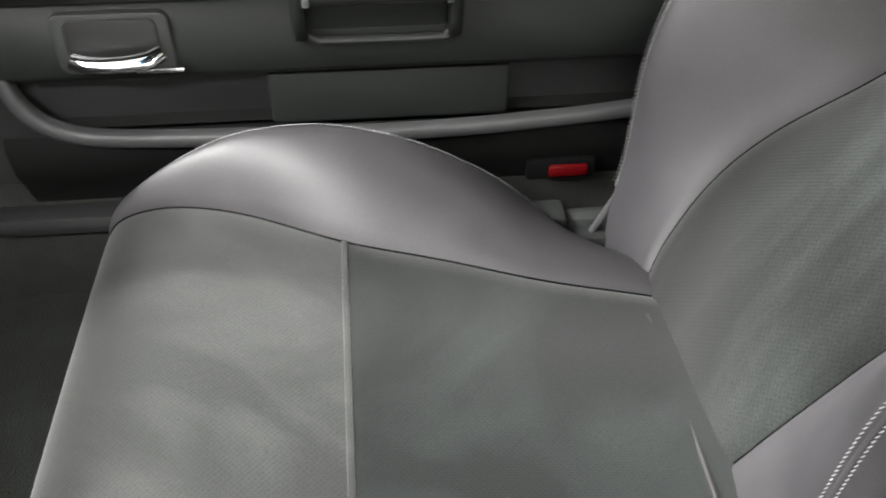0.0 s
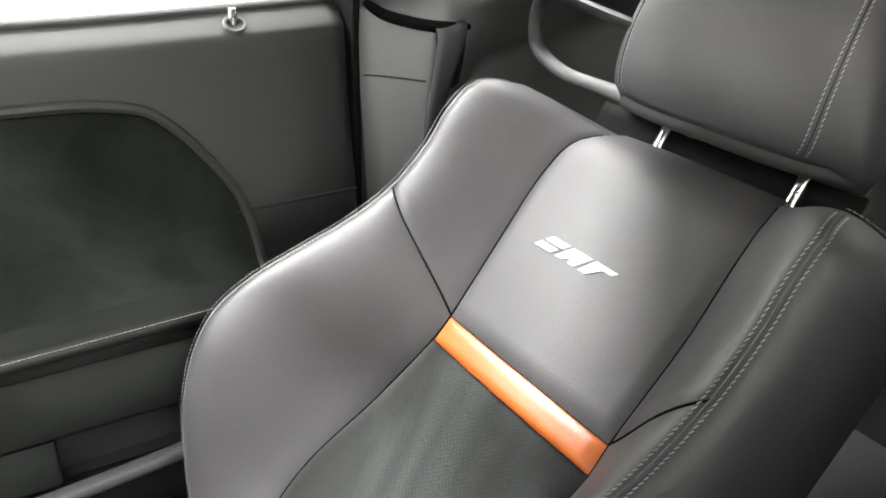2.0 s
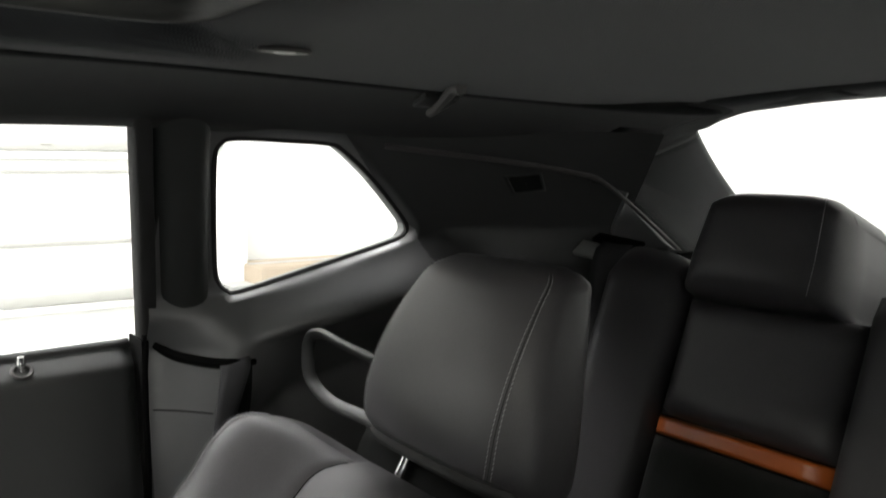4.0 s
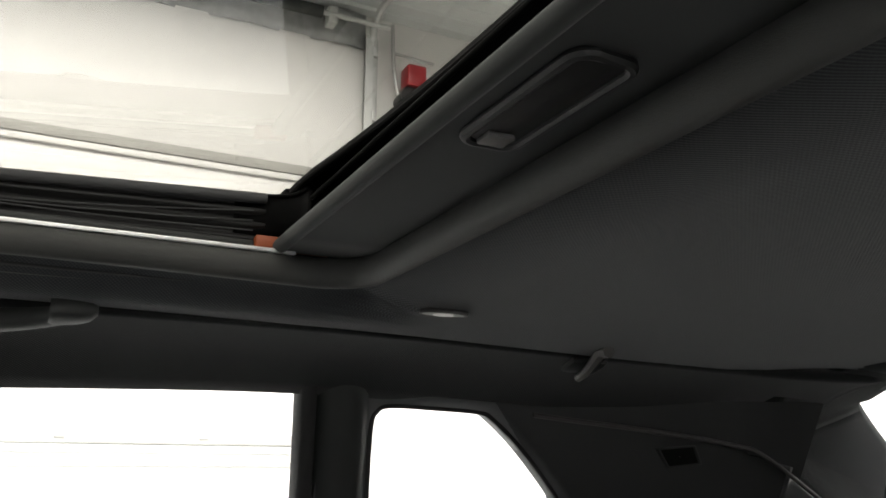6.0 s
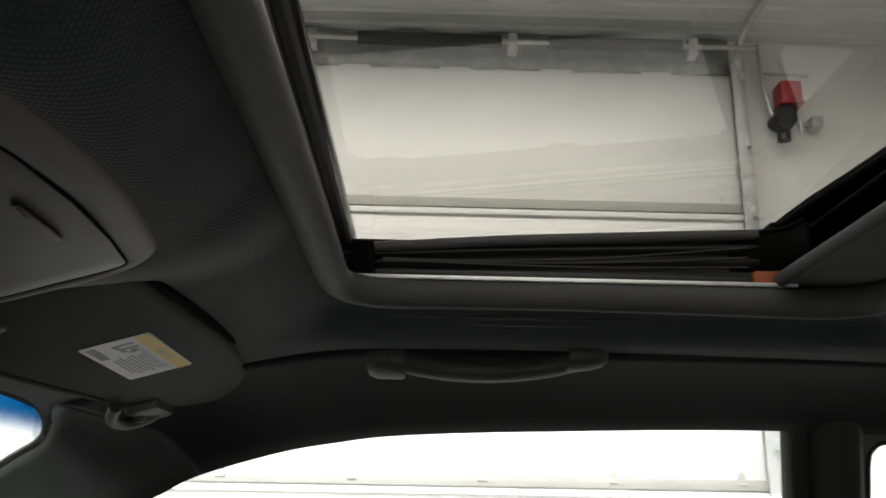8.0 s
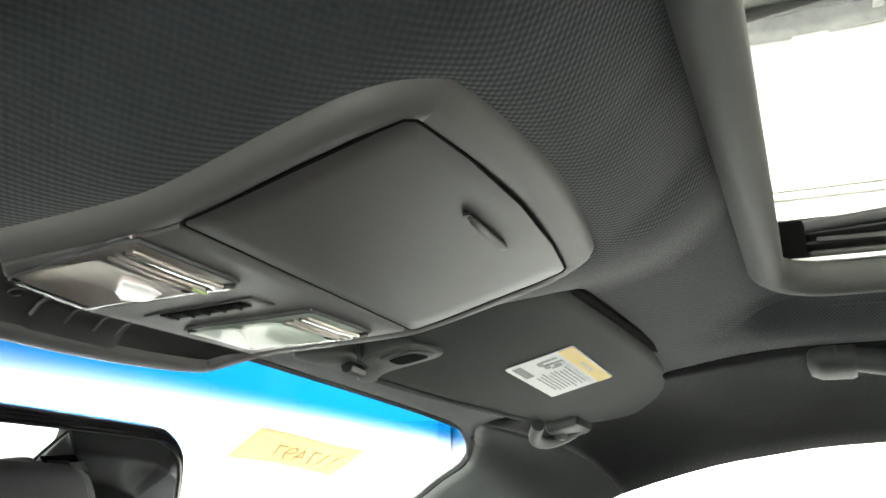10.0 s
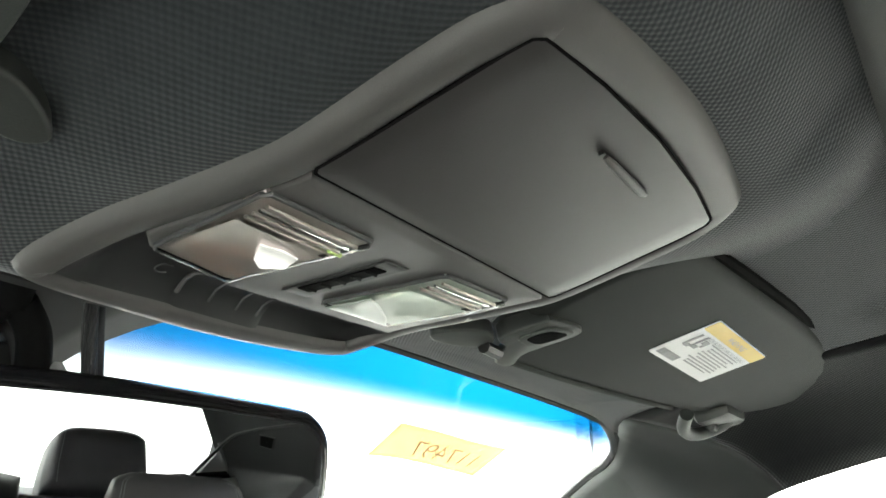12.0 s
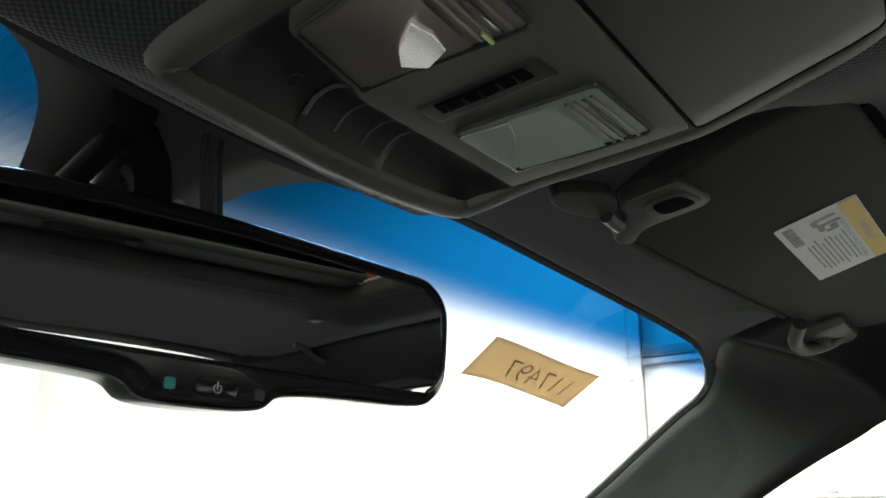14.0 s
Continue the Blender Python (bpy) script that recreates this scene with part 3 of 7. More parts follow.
part("carton", slab((3.5, -1.50, 0.325), (0.26, 0.12, 0.65), 0.006), PLASTIC_LIGHT, sb)
part("lid", slab((3.5, -1.50, 0.655), (0.27, 0.126, 0.014), 0.003), PLASTIC_LIGHT, sb)
op = thing("door_opener", (3.6, -1.71, 3.2), "red and black garage door opener motor on the wall", "motor")
part("red_cover", join_bm(slab((3.60, -1.712, 3.29), (0.12, 0.115, 0.125), 0.016), slab((3.60, -1.712, 3.225), (0.13, 0.125, 0.012), 0.004)), RED, op, "red enamel cover")
part("gear_case", join_bm(slab((3.61, -1.690, 3.17), (0.11, 0.10, 0.11), 0.022), tube([(3.55, -1.66, 3.15), (3.66, -1.66, 3.15)], 0.045, 14)), BLACK, op, "black gear case")
part("chain_wheel", tube([(3.545, -1.655, 3.10), (3.575, -1.655, 3.10)], 0.036, 16), BLACK, op)
part("motor_body", tube([(3.60, -1.67, 3.12), (3.60, -1.67, 3.03)], 0.034, 14), BLACK, op)
part("release_lever", slab((3.545, -1.74, 3.10), (0.012, 0.016, 0.10), 0.004), STEEL, op)
part("conduit", tube(curve_through([(3.63, -1.635, 3.18), (3.63, -1.615, 3.28), (3.64, -1.605, 3.40), (3.65, -1.60, 3.62)], 5), 0.012, 8), STEEL, op)
part("conduit_arm", tube([(3.64, -1.60, 3.44), (3.66, -1.86, 3.44)], 0.009, 8), STEEL, op)
part("junction_box", join_bm(slab((3.64, -1.86, 3.15), (0.08, 0.06, 0.06), 0.008), slab((3.66, -1.81, 3.15), (0.03, 0.06, 0.02), 0.004)), STEEL, op)
# housings added above the assumed lamps
for lx, ly, lz, sx, sy, watts in LAMPS:
    lt = thing("assumed_light", (lx, ly, GZ), "long white housing added under the garage ceiling for an assumed strip light", "ceiling light", "garage lights")
    part("housing", slab((lx, ly, GZ - 0.06), (sx * 0.9 + 0.04, sy * 0.9 + 0.04, 0.09), 0.01), DOOR_WHITE, lt)

# ---- the car's shell ----
XC = 0.012


def ease(k):
    k = max(0.0, min(1.0, k))
    return k * k * (3 - 2 * k)


def con_z(y):
    """Height of the overhead console's face."""
    return interp(y, (0.28, 0.30, 0.323, 0.36, 0.41, 0.432, 0.47, 0.51, 0.55, 0.60), (1.3275, 1.3215, 1.315, 1.3042, 1.290, 1.2874, 1.2848, 1.2818, 1.2722, 1.258))


def liner_z(x, y):
    """Height of the headliner."""
    c = interp(y, (-1.2, -0.95, -0.6, -0.25, 0.22, 0.33, 0.42, 0.50, 0.57, 0.61), (1.335, 1.345, 1.352, 1.362, 1.364, 1.349, 1.329, 1.312, 1.303, 1.302))
    away = math.hypot(max(0.0, abs(x) - 0.386), max(0.0, abs(y + 0.0025) - 0.2375))
    c += 0.018 * (1 - ease(away / 0.06))
    return c - 0.030 * (abs(x) / 0.46) ** 3 * (1 - 0.7 * ease((-0.75 - y) / 0.3) - 0.45 * ease((y - 0.46) / 0.08))


# headliner with a rounded opening for the sunroof
HOLE = rounded(0.772, 0.475, 0.05, 8)
HC = (0.0, -0.0025)


def edge_point(px_, py_):
    """Where a way from the opening's middle meets the headliner's rim."""
    x0, y0 = HC[0] + px_, HC[1] + py_
    ya = interp(abs(x0) * 0.46 / 0.39, (0, 0.2, 0.46), (0.605, 0.585, 0.555))
    tx, ty = px_ / 0.386, py_ / 0.2375
    m = max(abs(tx), abs(ty))
    tx, ty = tx / m, ty / m
    return Vector((tx * 0.46, (ya if ty > 0 else 1.15) * ty if abs(ty) < 1 else (ya if ty > 0 else -1.15), 0))


rings = []
NR = 26
dense = resample([(*p, 0) for p in HOLE] + [(*HOLE[0], 0)], n=161)[:-1]
for k in range(NR + 1):
    t = k / NR
    row = []
    for p in dense:
        o = edge_point(p.x, p.y)
        q = Vector((HC[0] + p.x, HC[1] + p.y, 0)).lerp(o, t)
        row.append((q.x, q.y, liner_z(q.x, q.y)))
    rings.append(row + row[:1])
vh, fh = skin(rings)
vh2 = [Vector((v.x, v.y, v.z + 0.016)) for v in vh]
nh = len(vh)
faces_h = [tuple(reversed(f)) for f in fh] + [tuple(q + nh for q in f) for f in fh]
tagged(put("ceiling_headliner", vh + vh2, faces_h, LINER), "dark charcoal woven cloth car headliner", "headliner", kind="structure")

# roof skin above, closed round the glass
roof = join_bm(slab((0, 0.44, 1.455), (1.2, 0.40, 0.012), 0.004, Matrix.Rotation(radians(-10), 3, "X")), slab((0, -0.72, 1.455), (1.2, 0.9, 0.012), 0.004, Matrix.Rotation(radians(4), 3, "X")),
               slab((0.53, -0.02, 1.428), (0.22, 0.60, 0.012), 0.004), slab((-0.53, -0.02, 1.428), (0.22, 0.60, 0.012), 0.004))
tagged(part("roof_panel", roof, GLOSS_BLACK, None), "black painted car roof panel", "roof", kind="structure")

# inner line: headliner rim, then the header corner, then the windscreen's edge; outer line: top of the side glass, then the front of the side glass
INNER = [(0.46, -1.07, 1.318), (0.46, -0.9, 1.316), (0.46, -0.6, 1.323), (0.46, -0.25, 1.332), (0.46, 0.0, 1.333), (0.46, 0.22, 1.333), (0.465, 0.34, 1.316), (0.485, 0.44, 1.295), (0.53, 0.53, 1.283),
         (0.585, 0.562, 1.276), (0.612, 0.572, 1.270), (0.655, 0.60, 1.25), (0.685, 0.648, 1.228), (0.725, 0.765, 1.155), (0.79, 0.97, 1.03)]
OUTER = [(0.62, -1.07, 1.262), (0.632, -0.9, 1.262), (0.634, -0.6, 1.268), (0.630, -0.257, 1.279), (0.632, 0.035, 1.273), (0.636, 0.187, 1.266), (0.641, 0.26, 1.257), (0.647, 0.325, 1.245), (0.661, 0.416, 1.219),
         (0.672, 0.46, 1.198), (0.682, 0.504, 1.177), (0.699, 0.563, 1.146), (0.72, 0.63, 1.105), (0.745, 0.72, 1.055), (0.79, 0.86, 0.985)]


def rail_part(name, label, i0, i1, mat, side, n=8):
    a = curve_through(INNER, 8)[i0 * 8:i1 * 8 + 1]
    b = curve_through(OUTER, 8)[i0 * 8:i1 * 8 + 1]
    rows = []
    for k in range(n + 1):
        t = k / n
        row = []
        for p, q in zip(a, b):
            v = p.lerp(q, t)
            w = q - p
            out = Vector((0.35, 0, 1)).normalized()
            v = v + out * (0.012 + 0.018 * math.exp(-((v.y - 0.40) / 0.07) ** 2)) * math.sin(math.pi * t) * (0.5 + 0.5 * min(1, w.length / 0.2))
            row.append((v.x * side, v.y, v.z))
        rows.append(row)
    # turned rim towards the glass
    rows.append([(q.x * side + 0.012 * side, q.y, q.z + 0.004) for q in b])
    rows.append([(q.x * side + 0.03 * side, q.y, q.z + 0.03) for q in b])
    v, f = skin(rows, (0.02 * side, 0, 0.018))
    return tagged(put(name, v, f, mat), label, "trim", kind="structure")


for side in (1, -1):
    # the rail's shade comes from the darker cloth copy
    rail_part("trim_roof_rail", "cloth-covered roof rail trim over the side windows, coloured as shaded", 0, 8, LINER_SHADED, side)
    rail_part("trim_a_pillar", "dark grey plastic windscreen pillar trim", 8, 14, PLASTIC, side)


# cloth that closes the headliner's front corners
for side in (1, -1):
    inn = resample(curve_through(INNER, 8)[5 * 8:11 * 8 + 1], n=25)
    rim = resample([(0.445, y, liner_z(0.445, y) + 0.002) for y in [0.22 + 0.33 * k / 30 for k in range(31)]] + [(0.47, 0.556, 1.291), (0.54, 0.573, 1.288), (0.60, 0.578, 1.282)], n=25)
    rows = loft([(p.x * side, p.y, p.z) for p in rim], [(p.x * side, p.y, p.z + 0.001) for p in inn], 6)
    v, f = skin(rows, (0, 0, 0.012))
    tagged(put("trim_liner_corner", v, f, LINER), "dark cloth corner of the headliner", "trim", kind="structure")


# windscreen
def wind_z(x, y):
    d = y - 0.585
    return 1.303 - 0.25 * d - d * abs(d) - 0.085 * x * x


wrows = [[(x, y, wind_z(x, y) + 0.004) for x in [-0.82 + 1.64 * j / 40 for j in range(41)]] for y in [0.53 + 0.62 * i / 24 for i in range(25)]]
vw, fw = skin(wrows)
ws = tagged(put("window_windscreen", vw, fw, GLASS_WIND), "clear raked windscreen with a blue shade band", "windscreen", kind="structure")
ws.visible_shadow = False


def on_glass(x, y, lift=0.003):
    return Vector((x, y, wind_z(x, y) + 0.004 - lift))


# black printed patch behind the mirror
fr_rows = [[on_glass(-0.029 + interp(y, (0.55, 0.58, 0.60, 0.62, 0.64, 0.66, 0.69, 0.75), (0.24, 0.17, 0.125, 0.085, 0.066, 0.056, 0.046, 0.042)) * j, y) for j in (-1, -0.5, 0, 0.5, 1)] for y in [0.55 + 0.012 * i for i in range(17)]]
vfr, ffr = skin(fr_rows, (0, 0, 0.0015))
tagged(put("trim_windscreen_patch", vfr, ffr, SCREEN_INK), "black printed patch on the windscreen behind the mirror", "trim", kind="structure")
HEAD = [(0.617, 0.573, 1.274), (0.563, 0.564, 1.282), (0.469, 0.568, 1.289), (0.295, 0.581, 1.297), (0.16, 0.589, 1.300)]
head = curve_through(HEAD + [(0.071, 0.588, 1.287), (0.01, 0.587, 1.280), (-0.06, 0.586, 1.278), (-0.12, 0.585, 1.280), (-0.2, 0.584, 1.290)] + [(-x, y, z) for x, y, z in HEAD[-2::-1]], 6)
hdr = [[(p.x, p.y + dy, p.z + dz) for p in head] for dy, dz in ((-0.05, 0.010), (-0.03, 0.004), (-0.008, -0.001), (-0.001, 0.001), (0.002, 0.005), (0.002, 0.02))]
vq, fq = skin(hdr, (0, 0, 0.012))
tagged(put("trim_header", vq, fq, LINER), "dark cloth edge of the headliner over the windscreen", "trim", kind="structure")
tagged(part("trim_windscreen_seal", tube([(p.x, p.y + 0.004, p.z + 0.0035) for p in head], 0.0050, 6), RUBBER, None), "black rubber windscreen seal", "trim", kind="structure")
for side in (1, -1):
    e = [(p.x * side + 0.004 * side, p.y + 0.004, p.z + 0.004) for p in curve_through(INNER, 6)[9 * 6:]]
    tagged(part("trim_pillar_seal", tube(e, 0.005, 6), RUBBER, None), "black rubber seal along the windscreen pillar", "trim", kind="structure")


# side glass plane
def glass_x(z):
    return 0.775 - (z - 1.0) * 0.522


for side in (1, -1):
    g = [[(side * (glass_x(z) + 0.012), y, z) for y in (-1.1, -0.6, -0.2, 0.3, 0.95)] for z in (0.98, 1.1, 1.3)]
    v, f = skin(g)
    ob = tagged(put("window_side", v, f, GLASS), "clear side window glass", "window", kind="structure")
    ob.visible_shadow = False

# rear window and its rim
rg = [[(x, -1.10 - (1.345 - z) * 1.9, z) for x in (-0.8, 0, 0.8)] for z in (0.98, 1.2, 1.36)]
v, f = skin(rg)
ob = tagged(put("window_rear", v, f, GLASS), "clear raked rear window", "window", kind="structure")
ob.visible_shadow = False


def rear_pt(x, z, lift=0.0):
    return Vector((x, -1.10 - (1.345 - z) * 1.9 + lift, z - lift * 0.5))


for side in (1, -1):
    # C-pillar: from the roof rail down to the rear shelf
    inner = curve_through([rear_pt(0.257, 1.337), rear_pt(0.39, 1.329), rear_pt(0.487, 1.321), rear_pt(0.568, 1.304), rear_pt(0.613, 1.289), rear_pt(0.676, 1.203), rear_pt(0.73, 1.09), rear_pt(0.77, 1.02)], 6)
    outer = curve_through([(0.257, -1.0, 1.345), (0.36, -1.0, 1.344), (0.44, -0.99, 1.340), (0.55, -0.95, 1.300), (0.594, -0.925, 1.224), (0.583, -0.965, 1.204), (0.553, -1.045, 1.128), (0.52, -1.10, 1.07)], 6)
    rows = loft(inner, outer, 8, lambda t: Vector((0, 0, -0.006 * math.sin(math.pi * t))))
    # roof corner and rear pillar take the shaded cloth too
    for nm, i0, i1, mat, lab in (("trim_roof_corner", 0, 24, LINER_SHADED, "cloth corner of the headliner above the rear pillar, coloured as shaded"), ("trim_c_pillar", 24, 999, LINER_SHADED, "cloth-covered rear pillar trim, coloured as shaded")):
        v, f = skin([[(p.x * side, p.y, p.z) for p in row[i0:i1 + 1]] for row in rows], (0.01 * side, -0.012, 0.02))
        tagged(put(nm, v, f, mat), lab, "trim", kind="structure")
rh = []
for t, dz in ((0.0, 0.0), (0.5, -0.003), (0.9, -0.003), (1.0, 0.0), (1.05, 0.008)):
    row = []
    for x in [-0.52 + j * 0.04 for j in range(27)]:
        zt = interp(abs(x), (0, 0.15, 0.257, 0.39, 0.487, 0.568, 0.6), (1.342, 1.340, 1.337, 1.329, 1.321, 1.304, 1.295))
        row.append(Vector((x, -1.0, 1.343 + (zt - 1.340) * 0.6)).lerp(rear_pt(x, zt), t) + Vector((0, 0, dz)))
    rh.append(row)
v, f = skin(rh, (0, 0, 0.016))
tagged(put("trim_rear_header", v, f, LINER), "dark cloth edge of the headliner over the rear window", "trim", kind="structure")
shelf = slab((0, -1.45, 1.0), (1.5, 0.62, 0.03), 0.01)
tagged(part("trim_rear_shelf", shelf, LINER, None), "black cloth parcel shelf under the rear window", "shelf", kind="structure")

# quarter panels with their window, B-pillars
QW = [(0.357, 1.245), (0.361, 1.264), (0.378, 1.271), (0.44, 1.270), (0.505, 1.267), (0.528, 1.259), (0.583, 1.222), (0.647, 1.169), (0.664, 1.151), (0.665, 1.138), (0.645, 1.126), (0.53, 1.094), (0.425, 1.066), (0.404, 1.069), (0.391, 1.081), (0.382, 1.103), (0.368, 1.175)]


def quarter_x(y, z):
    """The inner face of the quarter panel, smooth from the door pillar to behind the small window."""
    x = glass_x(z) if z > 1.0 else glass_x(1.0) + (z - 1.0) * 0.12
    near = ease((-0.36 - y) / 0.08)
    sill = 1.066 + 0.265 * max(0.0, min(0.30, -0.42 - y))
    x -= 0.010 * near + (1 - near) * 0.020 * ease((1.078 - z) / 0.040)
    # a sloping shelf below the window
    drop = (sill - z) / 0.066
    ramp = 0.35 * ease(drop) + 0.65 * max(0.0, min(1.0, drop))
    x -= (0.060 + 0.026 * ease((-0.42 - y) / 0.2)) * ramp * ease((-0.303 - y) / 0.12) * (1 - 0.6 * ease((-0.66 - y) / 0.25))
    # undercut below the shelf's edge
    x += 0.9 * max(0.0, min(0.11, sill - 0.068 - z)) * ease((-0.37 - y) / 0.14) * (1 - ease((-0.62 - y) / 0.2))
    return x - interp(-y, (0.60, 0.765, 0.90, 0.96, 1.03), (0.0, 0.016, 0.045, 0.070, 0.12))


def quarter(side):
    hole = curve_through([(-y, z, 0) for y, z in QW], 6, closed=True)
    c = Vector((-0.49, 1.16, 0))
    rows = []
    hole = resample(hole + hole[:1], n=321)[:-1]
    outer = []
    for p in hole:
        d = p - c
        outer.append(c + d * min((lim - c[m]) / d[m] for lim, m in ((-1.0, 0), (-0.300, 0), (0.30, 1), (1.29, 1)) if abs(d[m]) > 1e-6 and (lim - c[m]) / d[m] > 0))
    for i in range(61):
        t = (i / 60) ** 1.5
        row = []
        for p, o in zip(hole, outer):
            q = p.lerp(o, t)
            x = quarter_x(q.x, q.y)
            x += (glass_x(q.y) - x) * (1 - min(1, (q - p).length / 0.012)) ** 2
            row.append((x * side, q.x, q.y))
        rows.append(row + row[:1])
    first = [((abs(p[0]) + 0.03) * side, p[1], p[2]) for p in rows[0]]
    v, f = skin([first] + rows)
    # faces behind this slanting line get the shaded copy of the same plastic
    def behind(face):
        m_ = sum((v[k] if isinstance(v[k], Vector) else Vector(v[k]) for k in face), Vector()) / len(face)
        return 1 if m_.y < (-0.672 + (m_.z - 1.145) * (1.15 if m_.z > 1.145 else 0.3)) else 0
    ob = put("trim_quarter_panel", v, f, PLASTIC_TRIM, mats=[PLASTIC_TRIM, PLASTIC_TRIM_SHADED], index=[behind(face) for face in f])
    tagged(ob, "grey soft plastic pillar and quarter panel round a small fixed window, its rear coloured as shaded", "trim", kind="structure")
    rim = [((abs(p[0]) + 0.004) * side, p[1], p[2]) for p in rows[0][:-1]]
    tagged(part("trim_quarter_seal", tube(rim, 0.005, 6, closed=True), RUBBER, None), "black rubber seal of the small side window", "trim", kind="structure")
    joint = [(side * (quarter_x(y, z) - 0.0002), y, z) for y, z in [(-0.305 - 0.006 * k, 0.922 - 0.0006 * k) for k in range(12)]]
    tagged(part("trim_pillar_joint", tube(joint, 0.0011, 5), RUBBER, None), "fine joint across the lower pillar trim", "trim", kind="structure")


def b_pillar(side):
    up = []
    for z in (1.292, 1.25, 1.18, 1.10, 1.045, 1.02):
        x = glass_x(z) + 0.004
        y0 = -0.279 - (1.28 - z) * 0.16
        y1 = -0.350 - (1.28 - z) * 0.155
        ym = (y0 + y1) / 2
        up.append([(side * (x + 0.03), y0, z), (side * (x + 0.004), y0 - 0.001, z), (side * (x - 0.007), y0 - 0.006, z), (side * (x - 0.014), y0 - 0.016, z), (side * (x - 0.019), ym + 0.008, z), (side * (x - 0.020), ym - 0.006, z), (side * (x - 0.017), y1 + 0.016, z),
                   (side * (x - 0.010), y1 + 0.007, z), (side * (x + 0.003), y1, z), (side * (x + 0.03), y1 - 0.002, z)])
    v, f = skin(up)
    tagged(put("trim_b_pillar_upper", v, f, PLASTIC), "dark grey plastic door pillar trim", "trim", kind="structure")
    st = []
    for z in (1.292, 1.18, 1.04, 1.0):
        x = glass_x(z) - 0.004
        y0 = -0.256 - (1.28 - z) * 0.15
        st.append([(side * (x + 0.02), y0, z), (side * (x - 0.006), y0 - 0.003, z), (side * (x - 0.007), y0 - 0.02, z), (side * (x + 0.01), y0 - 0.026, z)])
    v, f = skin(st)
    tagged(put("trim_door_seal", v, f, RUBBER), "black rubber door seal along the pillar", "trim", kind="structure")


for side in (1, -1):
    # seal plus an added slab that keeps the door gap dark
    jamb = [(side * 0.752, -0.300, 1.02), (side * 0.750, -0.2965, 0.97), (side * 0.745, -0.296, 0.85), (side * 0.742, -0.294, 0.5)]
    tagged(part("trim_jamb_seal", join_bm(tube(jamb, 0.005, 8), slab((side * 0.776, -0.2955, 0.757), (0.057, 0.004, 0.514), 0)), VOID, None), "black seal and added near-black filler that shades the gap behind the door", "trim", kind="structure")
    quarter(side)
    b_pillar(side)

# floor pan, sills, dash and bulkheads that close the cabin
tagged(part("floor_cabin", join_bm(slab((0, -0.2, 0.2), (1.66, 2.6, 0.04), 0), slab((0.80, 0.3, 0.30), (0.12, 1.6, 0.22), 0.03), slab((-0.80, 0.3, 0.30), (0.12, 1.6, 0.22), 0.03)), CARPET, None), "dark carpeted car floor with raised sills", "floor", kind="structure")
tagged(part("wall_bulkhead_front", slab((0, 1.12, 0.6), (1.66, 0.06, 0.84), 0), PLASTIC, None), "dark bulkhead behind the dashboard", "bulkhead", kind="structure")
tagged(part("wall_bulkhead_rear", slab((0, -1.35, 0.6), (1.66, 0.06, 0.84), 0), PLASTIC, None), "dark bulkhead behind the rear seats", "bulkhead", kind="structure")
# plain closing walls, painted as unlit
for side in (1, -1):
    tagged(part("wall_quarter_rear", slab((side * 0.69, -1.035, 0.72), (0.40, 0.03, 0.78), 0), VOID, None), "closing wall beside the rear seats, coloured near-black as shade", "body side", kind="structure")
# unseen dashboard, cut low so that light reaches the seat cushion
tagged(part("wall_dash", slab((0, 0.985, 0.81), (1.56, 0.29, 0.20), 0.05), PLASTIC, None), "unseen dark dashboard top, kept low to let light through", "dashboard", kind="structure")
for side in (1, -1):
    tagged(part("wall_quarter_side", slab((side * 0.86, -0.85, 0.55), (0.06, 1.1, 0.8), 0), PLASTIC, None), "dark body side behind the trim", "body side", kind="structure")
# unseen driver's door, swung open to admit light from the west
swing = Matrix.Rotation(radians(-58), 3, "Z")
hinge = Vector((-0.80, 1.02, 0.0))
tagged(part("wall_door_west", join_bm(slab(hinge + swing @ Vector((0, -0.66, 0.66)), (0.10, 1.32, 0.66), 0.02, swing), slab(hinge + swing @ Vector((0.06, -0.72, 0.68)), (0.08, 0.9, 0.08), 0.02, swing)), PLASTIC_SOFT, None), "unseen plain dark driver's door, set open to let light in", "door", kind="structure")

# ---- the front seats ----
LEAN_D = Vector((0, -0.645, 0.764))
LEAN_N = Vector((0, 0.764, 0.645))
RV = (-0.06, 0.0, 0.05, 0.12, 0.16, 0.21, 0.26, 0.31, 0.37, 0.42, 0.476, 0.53, 0.58, 0.62, 0.66)
RW = (-0.05, 0.0, 0.03, 0.085, 0.112, 0.134, 0.142, 0.130, 0.102, 0.080, 0.066, 0.063, 0.068, 0.060, 0.01)
RU = (0.235, 0.24, 0.245, 0.25, 0.252, 0.255, 0.255, 0.252, 0.245, 0.236, 0.226, 0.222, 0.220, 0.212, 0.19)


def ridge_u(v, s=1):
    """The outer bolster stands a little further out than the inner one."""
    r = interp(v, RV, RU)
    return r if s > 0 else min(r, 0.216)


def ridge_w(v):
    return interp(v, RV, RW)


FV = (0.0, 0.035, 0.114, 0.193, 0.274, 0.367, 0.40, 0.50, 0.57, 0.62, 0.66)
FU = (0.122, 0.136, 0.148, 0.147, 0.130, 0.109, 0.107, 0.113, 0.116, 0.107, 0.09)
NU = (0.112, 0.114, 0.116, 0.112, 0.117, 0.130, 0.129, 0.132, 0.129, 0.126, 0.11)


def seam_u(v, s=1):
    return interp(v, FV, FU if s > 0 else NU)


